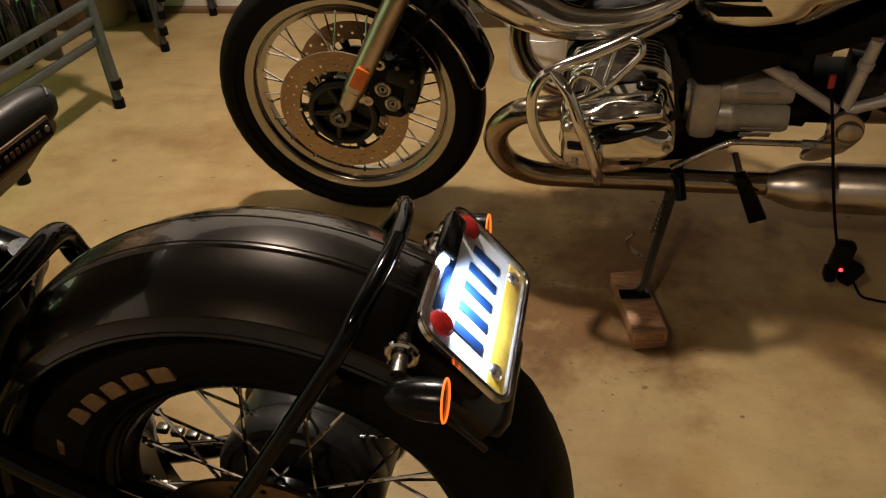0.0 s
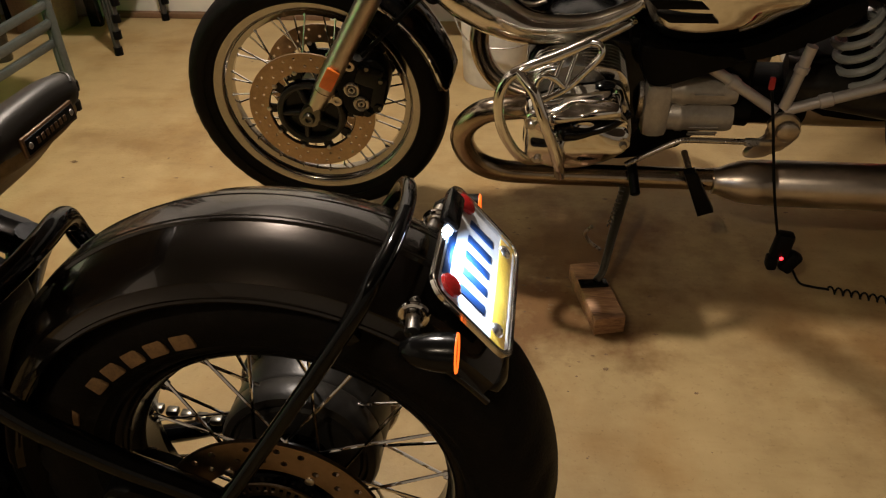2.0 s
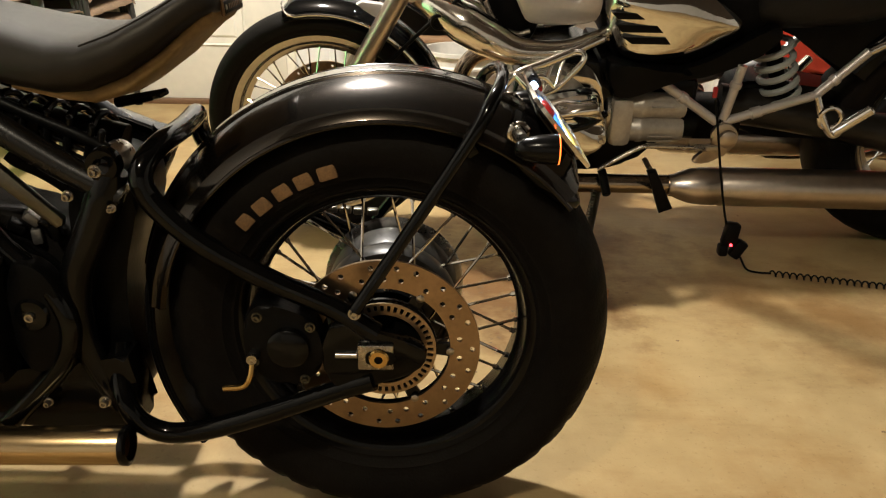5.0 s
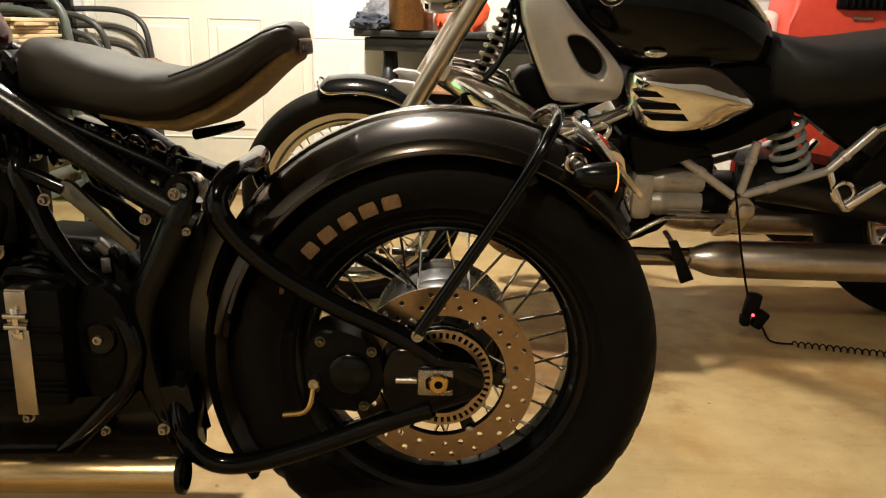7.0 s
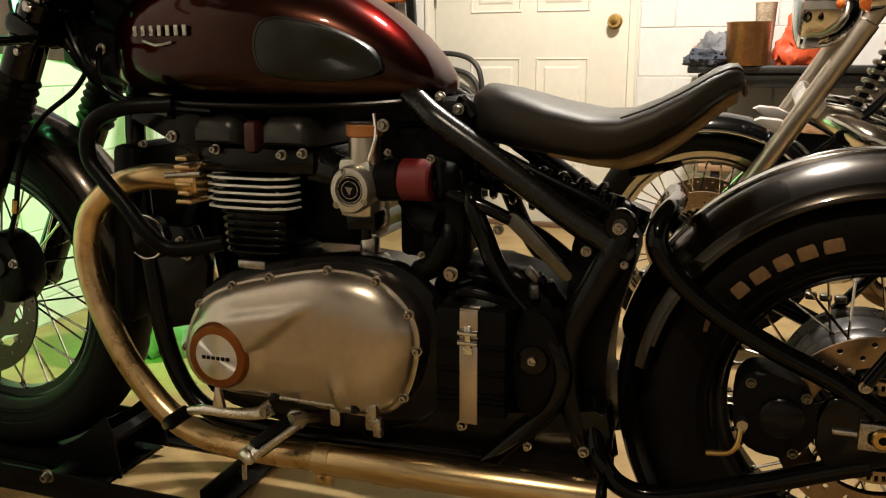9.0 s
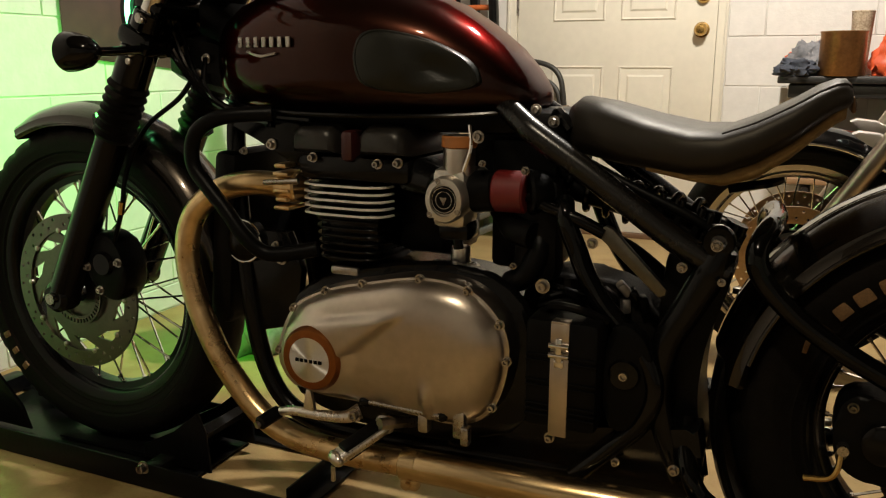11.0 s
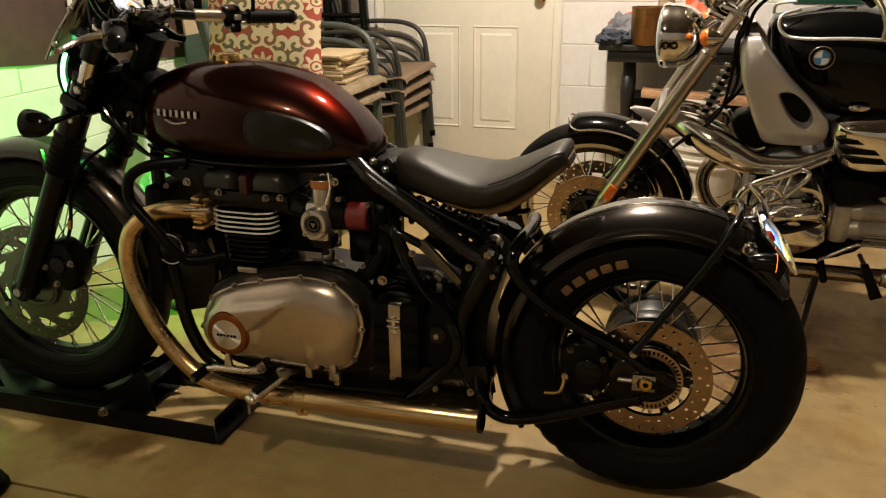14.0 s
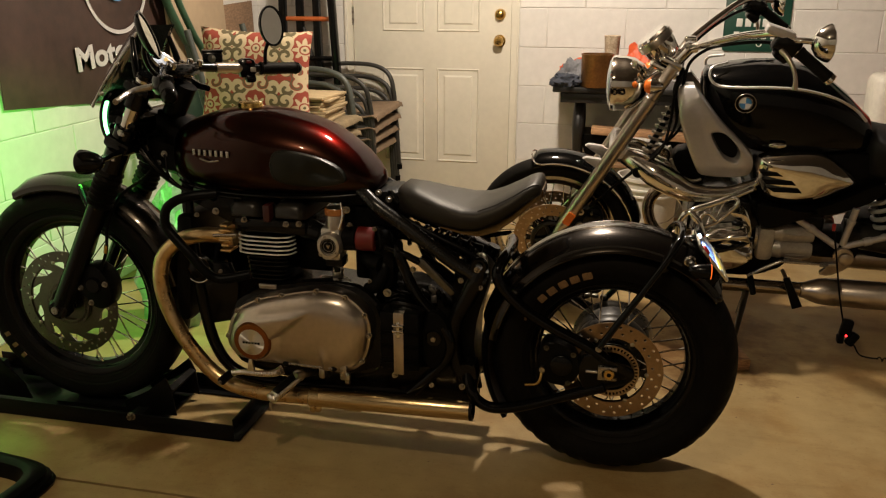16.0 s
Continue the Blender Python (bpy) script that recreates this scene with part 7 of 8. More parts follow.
part("lamp_bracket", join(box((0.10, 0.17, 0.022), (0.095, 0, 0.975), 0.006, (0, 29, 0)), box((0.08, 0.20, 0.03), (0.115, 0, 1.0), 0.010, (0, 29, 0)), rod((0.03, -0.06, 0.93), (0.09, -0.06, 0.975), 0.008), rod((0.03, 0.06, 0.93), (0.09, 0.06, 0.975), 0.008)), CHROME, cru)
for s in (-1, 1):
    sg = part("turn_signal", lathe([(0.0, 0.045), (0.012, 0.042), (0.024, 0.022), (0.028, 0.0), (0.0, 0.0)], 24, pose(0.052, s * 0.128, 0.932, 0, 0, -90)), CHROME, cru, "chrome turn signal with an amber lens")
    part("signal_lens", lathe([(0, -0.022), (0.016, -0.019), (0.025, -0.010), (0.027, 0.0), (0, 0.0)], 24, pose(0.052, s * 0.128, 0.932, 0, 0, -90)), AMBER, sg)
    part("signal_stalk", rod((0.07, s * 0.125, 0.935), (0.085, s * 0.08, 0.945), 0.008), CHROME, sg)
    bar = part("handlebar", tube([(0.150, s * 0.025, 1.020), (0.175, s * 0.06, 1.048), (0.230, s * 0.14, 1.080), (0.300, s * 0.23, 1.118), (0.350, s * 0.30, 1.140), (0.395, s * 0.345, 1.150), (0.432, s * 0.37, 1.122), (0.545, s * 0.40, 1.036)], 0.0125, 14), CHROME, cru, "wide chrome handlebar")
    part("bar_riser", join(rod((0.130, s * 0.045, 0.99), (0.178, s * 0.055, 1.05), 0.018, segs=16, bevel=0.004), box((0.045, 0.03, 0.035), (0.180, s * 0.055, 1.050), 0.008)), CHROME, bar)
    part("grip", lathe([(0, 0), (0.018, 0), (0.0195, 0.006), (0.0175, 0.012), (0.0175, 0.105), (0.0195, 0.111), (0.017, 0.118), (0, 0.118)], 18, Matrix.Translation((0.456, s * 0.378, 1.106)) @ Vector((0.086, s * 0.022, -0.068)).to_track_quat("Y", "Z").to_matrix().to_4x4()), RUBBER, bar, "black rubber grip")
    part("bar_end", rod((0.540, s * 0.398, 1.040), (0.556, s * 0.402, 1.026), 0.019, segs=16, bevel=0.004), CHROME, bar)
    pod = part("control_pod", join(box((0.075, 0.055, 0.07), (0.422, s * 0.365, 1.122), 0.016, (0, 38, 0)), box((0.05, 0.05, 0.03), (0.414, s * 0.345, 1.088), 0.010, (0, 38, 0))), BLACK_SATIN, bar, "black switch housing")
    part("reservoir", box((0.085, 0.055, 0.026), (0.400, s * 0.365, 1.160), 0.008, (0, 18, 0)), SILVER_PAINT, bar, "silver fluid reservoir")
    part("lever", tube([(0.398, s * 0.375, 1.118), (0.420, s * 0.40, 1.098), (0.440, s * 0.42, 1.068), (0.450, s * 0.43, 1.035), (0.452, s * 0.43, 1.006)], [0.010, 0.008, 0.0065, 0.006, 0.0085], 10), BRUSHED, bar, "bright hand lever")
    mm = part("mirror", lathe([(0.0, 0.045), (0.018, 0.042), (0.038, 0.028), (0.049, 0.010), (0.053, -0.002), (0.050, -0.006), (0.0, -0.006)], 32, pose(0.527, s * 0.40, 1.136, 0, 0, 100 if s < 0 else 80) @ Matrix.Diagonal((0.9, 1, 1.05, 1))), CHROME, bar, "round chrome mirror")
    part("mirror_stalk", tube([(0.430, s * 0.38, 1.138), (0.462, s * 0.39, 1.140), (0.495, s * 0.395, 1.138)], 0.009, 10), CHROME, mm)
    part("bar_cable", tube([(0.400, s * 0.335, 1.122), (0.345, s * 0.275, 1.112), (0.285, s * 0.200, 1.090), (0.225, s * 0.125, 1.058), (0.175, s * 0.095, 1.005), (0.160, s * 0.092, 0.92), (0.150, s * 0.092, 0.82)], 0.0055, 8), BLACK_MATT, cru)
for k, off in enumerate((0.0, 0.02, -0.02)):
    part("front_hose", tube([(0.16, -0.07 + off, 0.98), (0.135, -0.09 + off, 0.90), (0.15 + off, -0.10, 0.80), (0.10, -0.11 + off, 0.70), (-0.02, -0.10, 0.58), (-0.13, -0.10, 0.47)], 0.005, 8), BLACK_MATT, cru)

# ---- floor details ----
wood = tagged(part("wood_block", box((0.064, 0.200, 0.040), (0.409, 0.748, 0.020), 0.003, (0, 0, 14)), WOOD), "raw pine block under the side stand", "wood block")
def small_stains(name, spots, z=0.0012):
    bm = bmesh.new()
    for x, y, r in spots:
        n = 14
        ring = [bm.verts.new((x + r * random.uniform(0.55, 1.45) * math.cos(2 * math.pi * k / n), y + r * random.uniform(0.35, 0.95) * math.sin(2 * math.pi * k / n), z)) for k in range(n)]
        bm.faces.new(ring)
    return part(name, bm, STAIN)
random.seed(7)
spots = [(random.gauss(0.20, 0.14), random.gauss(0.72, 0.20), abs(random.gauss(0.0015, 0.0022)) + 0.0010) for _ in range(210)]
spots += [(random.uniform(-1.9, 2.6), random.uniform(-1.6, 2.5), abs(random.gauss(0.0015, 0.0025)) + 0.0012) for _ in range(170)]
spots += [(random.gauss(-0.9, 0.25), random.gauss(1.25, 0.3), abs(random.gauss(0.003, 0.003)) + 0.0015) for _ in range(18)]
tagged(small_stains("floor_stains", spots), "small dark oil drips on the concrete", "stains", kind="stuff")

# charger lead
lead = thing("charger_lead", pose(0.788, 0.842, 0.040), "black charger lead with a red clip, hanging beside the cruiser", "cable")
part("cord", tube([(-0.078, 0.015, 0.405), (-0.062, 0.012, 0.33), (-0.040, 0.008, 0.22), (-0.022, 0.003, 0.14), (-0.008, 0.0, 0.088)], 0.0030, 8), BLACK_MATT, lead)
part("red_clip", box((0.011, 0.009, 0.026), (-0.080, 0.018, 0.420), 0.003), material("red_clip_plastic", (0.30, 0.012, 0.010), 0.4, vary=0.1), lead, "red clip")
plug = part("plug", join(box((0.036, 0.030, 0.062), (0.004, 0, 0.070), 0.007, (0, 8, 0)), box((0.030, 0.026, 0.05), (0.026, -0.004, 0.032), 0.007, (0, 30, 0)), box((0.022, 0.03, 0.03), (-0.012, -0.004, 0.03), 0.006)), BLACK_MATT, lead, "black plug body")
part("plug_led", ball((0.003, -0.017, 0.047), (0.004, 0.003, 0.004), 10), RED_LED, plug, "small red light")
part("tail_cord", tube([(0.036, -0.004, 0.010), (0.058, 0.0, -0.024), (0.085, 0.0, -0.033), (0.118, -0.012, -0.030)], 0.0028, 8), BLACK_MATT, lead)
n = 34
part("coiled_cord", tube([(0.118 + 0.55 * k / (n * 8), -0.012 - 0.14 * k / (n * 8) + 0.0075 * math.cos(k * math.pi / 4), -0.0302 + 0.0070 * math.sin(k * math.pi / 4)) for k in range(n * 8)], 0.0022, 6, 1), BLACK_MATT, lead, "coiled black cord")

# wheel chock
chock = thing("wheel_chock", pose(0.022, 0, 0), "black steel wheel chock holding the front wheel", "wheel chock")
CH = material("black_steel_paint", (0.005, 0.005, 0.005), 0.30, vary=0.4, scale=12, bump=0.08, bump_scale=120, spec=0.10)
for y in (-0.118, 0.125):
    part("rail", join(box((0.98, 0.045, 0.005), (-1.53, y, 0.0045), 0.001), box((0.98, 0.005, 0.050), (-1.53, y - 0.0205 if y < 0 else y + 0.0205, 0.027), 0.001)), CH, chock)
part("end_bar", join(box((0.045, 0.29, 0.005), (-1.045, 0.004, 0.0085), 0.001), box((0.005, 0.20, 0.040), (-1.062, 0.004, 0.024), 0.001)), CH, chock)
part("end_bar", box((0.045, 0.24, 0.04), (-2.0, 0.004, 0.022), 0.004), CH, chock)
part("cross_bar", box((0.04, 0.24, 0.035), (-1.36, 0.004, 0.020), 0.004), CH, chock)
for s in (-1, 1):
    part("cradle_plate", prism([(-1.42, 0.02), (-1.255, 0.02), (-1.262, 0.10), (-1.28, 0.14), (-1.34, 0.09), (-1.42, 0.05)], s * 0.066, s * 0.072, 0.001), CH, chock)
    part("cradle_plate", prism([(-1.88, 0.02), (-1.74, 0.02), (-1.76, 0.07), (-1.85, 0.16), (-1.88, 0.16)], s * 0.066, s * 0.072, 0.001), CH, chock)
    bolt(chock, (-1.355, -0.142 if s < 0 else 0.115, 0.045), 0.009, 0.012)
part("cradle_bed", prism([(-1.66, 0.016), (-1.40, 0.016), (-1.28, 0.075), (-1.26, 0.10), (-1.275, 0.11), (-1.31, 0.085), (-1.41, 0.026), (-1.66, 0.020)], -0.066, 0.066), CH, chock)

part("base_plate", box((0.66, 0.196, 0.004), (-1.615, 0.004, 0.010), 0.001), CH, chock)

# tray on the floor
tray2 = thing("floor_tray", pose(-1.635, -0.605, 0, 0, 0, -7), "black rubber tray frame lying on the concrete", "tray")
RIM = [(0.245, 0.0), (0.248, 0.010), (0.240, 0.013), (0.242, 0.024), (0.233, 0.027), (0.233, 0.038), (0.222, 0.044), (0.205, 0.046), (0.192, 0.040), (0.186, 0.022), (0.184, 0.004), (0.184, 0.0)]
rings = []
for r, z in RIM:
    ring = []
    for k in range(72):
        a = 2 * math.pi * k / 72
        q = (abs(math.cos(a)) ** 7 + abs(math.sin(a)) ** 7) ** (-1 / 7)
        ring.append((r * q * math.cos(a), r * q * math.sin(a), z))
    rings.append(ring)
part("rim", loft(rings, False), BLACK_MATT, tray2, smooth=35)
part("tray_bar", tube([(-0.19, 0.05, 0.020), (-0.06, 0.07, 0.024), (0.06, 0.02, 0.024), (0.19, 0.06, 0.020)], 0.012, 8), BLACK_MATT, tray2)

# ---- door ----
door = tagged(new("door_1"), "closed ivory six-panel door with brass knob and deadbolt", "door", kind="structure")
door.matrix_world = pose(DOOR_L, Y1, 0)
DW = DOOR_R - DOOR_L
JL, JR = 0.03, DW - 0.03
leaf_w = JR - JL
part("jamb", join(box((0.03, 0.16, DOOR_H), (0.015, 0.08, DOOR_H / 2)), box((0.03, 0.16, DOOR_H), (DW - 0.015, 0.08, DOOR_H / 2)), box((DW, 0.16, 0.03), (DW / 2, 0.08, DOOR_H - 0.015))), DOOR_PAINT, door)
leaf = part("leaf", box((leaf_w - 0.006, 0.04, DOOR_H - 0.06), (DW / 2, 0.030, (DOOR_H - 0.06) / 2 + 0.022), 0.002), DOOR_PAINT, door)
px = [JL + 0.175, JL + leaf_w / 2 + 0.035]
pw = leaf_w / 2 - 0.21
for x in px:
    for z0, z1 in ((0.255, 0.790), (0.990, 1.560), (1.690, 1.900)):
        ring = []
        for inset, y in ((0.0, 0.0098), (0.006, 0.004), (0.016, 0.0125), (0.034, 0.0125), (0.048, 0.0045)):
            ring.append([(x + inset, y, z0 + inset), (x + pw - inset, y, z0 + inset), (x + pw - inset, y, z1 - inset), (x + inset, y, z1 - inset)])
        part("door_panel", loft(ring), DOOR_PAINT, leaf, smooth=10)
part("threshold", box((DW, 0.18, 0.022), (DW / 2, 0.07, 0.011), 0.003), material("brown_threshold", (0.14, 0.075, 0.035), 0.5, vary=0.2), door, "brown threshold strip")
for z, r in ((0.945, 0.027), (1.085, 0.024)):
    kn = part("knob" if z < 1 else "deadbolt", lathe([(0, -0.062), (0.018, -0.060), (0.026, -0.050), (0.028, -0.040), (0.022, -0.028), (0.012, -0.022), (0.012, -0.008), (0.033, -0.006), (0.034, 0.0), (0, 0.0)] if z < 1 else [(0, -0.030), (0.016, -0.029), (0.026, -0.020), (0.029, -0.004), (0.031, 0.0), (0, 0.0)], 28, pose(JR - 0.065, 0.010, z)), BRASS, leaf, "polished brass")
for z in (0.20, 1.02, 1.80):
    part("hinge", rod((JL + 0.002, 0.004, z), (JL + 0.002, 0.004, z + 0.10), 0.007), STEEL, door)
for s, x in ((-1, 0.0), (1, DW)):
    tagged(part("trim", box((0.012, 0.014, DOOR_H), (DOOR_L + x + s * 0.008, Y1 - 0.007, DOOR_H / 2), 0.002), DOOR_PAINT), "narrow ivory door trim", "trim", kind="structure")

# ---- by the far wall ----
table = thing("side_table", pose(0.10, 2.35, 0), "black iron-legged table against the white wall", "table")
BT = material("black_table_paint", (0.013, 0.012, 0.011), 0.42, vary=0.3, scale=12, bump=0.1)
part("tabletop", box((0.92, 0.40, 0.028), (0, 0, 0.742), 0.006), BT, table)
part("apron", box((0.84, 0.34, 0.05), (0, 0, 0.700), 0.004), BT, table)
for x in (-0.33, 0.33):
    part("table_leg", join(*[tube([(x, y * 0.4, 0.68), (x, y * 0.9, 0.55), (x, y * 0.6, 0.38), (x, y * 1.0, 0.16), (x, y * 1.35, 0.02)], [0.026, 0.030, 0.022, 0.024, 0.020], 10) for y in (-0.12, 0.12)], rod((x, -0.13, 0.32), (x, 0.13, 0.32), 0.014), torus((x, 0, 0.44), 0.055, 0.012, (0, 0, 90))), BT, table)
part("table_shelf", box((0.80, 0.30, 0.02), (0, 0.02, 0.355), 0.003), material("worn_shelf_board", (0.26, 0.15, 0.07), 0.6, vary=0.25, scale=5, stretch=(1, 5, 5)), table, "worn brown shelf board")
box2 = tagged(part("wood_plank", box((0.62, 0.10, 0.035), (0.15, 2.24, 0.520), 0.003, (0, 3, 0)), WOOD), "raw plank lying under the table", "plank")
tub = tagged(part("storage_tub", loft([[(0.12 + w * c, 2.40 + d * e, z) for c, e in ((-1, -1), (1, -1), (1, 1), (-1, 1))] for w, d, z in ((0.30, 0.11, 0.367), (0.34, 0.13, 0.500), (0.34, 0.13, 0.502))]), BLACK_MATT), "black storage tub on the table shelf", "tub")
pot = thing("copper_pot", pose(-0.148, 2.20, 0.756), "brown copper pot standing on the black table", "pot")
part("pot_wall", lathe([(0, 0.0), (0.074, 0.0), (0.078, 0.006), (0.0785, 0.150), (0.081, 0.156), (0.081, 0.160), (0.075, 0.160), (0.074, 0.012), (0, 0.012)], 40, pose(0, 0, 0, 90, 0, 0)), COPPER, pot)
cup = thing("paper_cup", pose(-0.085, 2.36, 0.756), "pale printed paper cup on the table", "cup")
part("cup_wall", lathe([(0, 0), (0.028, 0.0), (0.040, 0.235), (0.042, 0.238), (0.040, 0.240), (0.036, 0.236), (0.027, 0.006), (0, 0.006)], 28, pose(0, 0, 0, 90, 0, 0)), material("printed_paper", (0.55, 0.46, 0.33), 0.6, vary=0.35, scale=22, second=(0.24, 0.15, 0.08)), cup)


def rag(name, at, size, mat, label, seed, cat="cloth", folds=7.0):
    """A rumpled heap of cloth."""
    bm = bmesh.new()
    bmesh.ops.create_icosphere(bm, subdivisions=4, radius=1.0)
    for v in bm.verts:
        p = v.co.copy()
        n = noise.noise(p * 1.6 + Vector((seed, 0, 0))) * 0.35 + abs(noise.noise(p * folds * 0.6 + Vector((0, seed, 0)))) * 0.35
        v.co = p * (0.85 + n)
        v.co.z = max(v.co.z, -0.55)
        v.co = Vector((v.co.x * size[0], v.co.y * size[1], (v.co.z + 0.55) * size[2]))
    bmesh.ops.transform(bm, matrix=pose(*at), verts=bm.verts)
    return tagged(part(name, bm, mat, smooth=50), label, cat)


GREYRAG = material("grey_cloth", (0.16, 0.16, 0.17), 0.8, vary=0.3, scale=14, bump=0.3, bump_scale=200)
DARKRAG = material("dark_blue_cloth", (0.035, 0.04, 0.055), 0.8, vary=0.3, scale=14, bump=0.3, bump_scale=200)
ORANGE = material("orange_nylon", (0.62, 0.09, 0.02), 0.5, vary=0.15, scale=10, bump=0.15)
rag("dark_glove", (-0.30, 2.19, 0.756), (0.075, 0.07, 0.045), DARKRAG, "dark blue cloth heap on the table edge", 2.0)
rag("grey_glove", (-0.265, 2.27, 0.756), (0.075, 0.06, 0.085), GREYRAG, "rumpled grey cloth on the table", 5.0)
rag("orange_bag", (0.06, 2.40, 0.756), (0.10, 0.06, 0.13), ORANGE, "bright orange nylon bag on the table", 8.0, "bag")
rag("orange_cloth", (-0.25, 2.42, 0.756), (0.10, 0.05, 0.075), ORANGE, "orange nylon cloth on the table", 3.3)

sign = thing("wall_sign", pose(0.632, Y1 - 0.006, 1.07), "dark green wall sign with white lettering", "sign")
SG = material("green_sign_paint", (0.012, 0.055, 0.035), 0.4, vary=0.15, scale=8)
part("sign_board", box((0.32, 0.008, 0.31), (0, 0, 0), 0.012), SG, sign)
SW = material("white_sign_paint", (0.7, 0.68, 0.62), 0.5, vary=0.05)
for k in range(5):
    part("sign_mark", box((0.030, 0.004, 0.040), (-0.085 + 0.0425 * k, -0.006, -0.012), 0.001), SW, sign)
    part("sign_mark", box((0.026, 0.004, 0.036), (-0.095 + 0.045 * k, -0.006, -0.075), 0.001), SW, sign)
part("sign_mark", box((0.24, 0.003, 0.004), (0, -0.0055, 0.045), 0.001), SW, sign)
part("sign_mark", torus((0.02, -0.006, -0.118), 0.012, 0.003), SW, sign)
frame2 = tagged(part("wall_frame", box((0.9, 0.02, 0.5), (1.55, Y1 - 0.012, 1.445), 0.004), SG), "dark framed panel on the white wall", "frame")

bucket = thing("bucket", pose(0.135, 2.02, 0), "white plastic bucket with ribs on the floor", "bucket")
WP = material("white_bucket_plastic", (0.62, 0.58, 0.50), 0.45, vary=0.12, scale=6)
part("bucket_wall", lathe([(0, 0), (0.128, 0), (0.130, 0.005), (0.140, 0.27), (0.147, 0.272), (0.147, 0.280), (0.141, 0.284), (0.141, 0.300), (0.149, 0.302), (0.149, 0.310), (0.142, 0.314), (0.143, 0.345), (0.151, 0.348), (0.151, 0.362), (0.140, 0.362), (0.127, 0.01), (0, 0.01)], 44, pose(0, 0, 0, 90, 0, 0)), WP, bucket)
part("bucket_handle", tube([(-0.15, 0, 0.30), (-0.152, -0.05, 0.22), (-0.10, -0.13, 0.17), (0, -0.158, 0.155), (0.10, -0.13, 0.17), (0.152, -0.05, 0.22), (0.15, 0, 0.30)], 0.003, 8), STEEL, bucket)

red = thing("red_machine", pose(1.50, 2.05, 0), "red plastic garden machine with a black grille", "machine")
RP = material("red_moulded_plastic", (0.50, 0.045, 0.02), 0.4, vary=0.12, scale=6, coat=0.2)
part("red_hood", prism(smooth_outline([(-0.26, 0.34), (-0.27, 0.70), (-0.24, 0.98), (-0.10, 1.06), (0.25, 1.05), (0.33, 0.85), (0.34, 0.40), (0.1, 0.32)], 3), -0.13, 0.13, 0.03, 3), RP, red)
gr = part("grille", box((0.22, 0.03, 0.07), (0.0, -0.135, 0.90), 0.008), BLACK_MATT, red)
for k in range(8):
    part("grille_slat", box((0.012, 0.012, 0.06), (-0.088 + 0.025 * k, -0.152, 0.90), 0.003), BLACK_SATIN, gr)
part("hood_label", box((0.07, 0.004, 0.012), (-0.01, -0.133, 0.835), 0.001), STEEL, red)
part("machine_base", box((0.50, 0.24, 0.30), (0.03, 0, 0.175), 0.03), BLACK_MATT, red)
for x in (-0.18, 0.24):
    part("machine_wheel", lathe([(0, -0.03), (0.09, -0.03), (0.115, -0.02), (0.12, 0), (0.115, 0.02), (0.09, 0.03), (0, 0.03)], 28, pose(x, -0.15, 0.12)), RUBBER, red)
white_jug = thing("white_jug", pose(1.17, 2.12, 0.0), "white plastic canister standing by the wall", "canister")
part("jug_body", box((0.16, 0.20, 0.86), (0, 0, 0.43), 0.04, segs=3), WP, white_jug)

# ---- the corner with chairs ----
CHAIR_IRON = material("chair_green_grey_paint", (0.055, 0.062, 0.052), 0.45, vary=0.25, scale=14, bump=0.1)
CHAIR_DARK = material("chair_dark_iron", (0.028, 0.026, 0.022), 0.45, vary=0.25, scale=14)
SLING = material("tan_sling_fabric", (0.22, 0.15, 0.09), 0.85, vary=0.2, scale=30, bump=0.3, bump_scale=300)
def spline_rows(points):
    return [(q.x, q.y) for q in spline([(a, b, 0) for a, b in points], 5)]


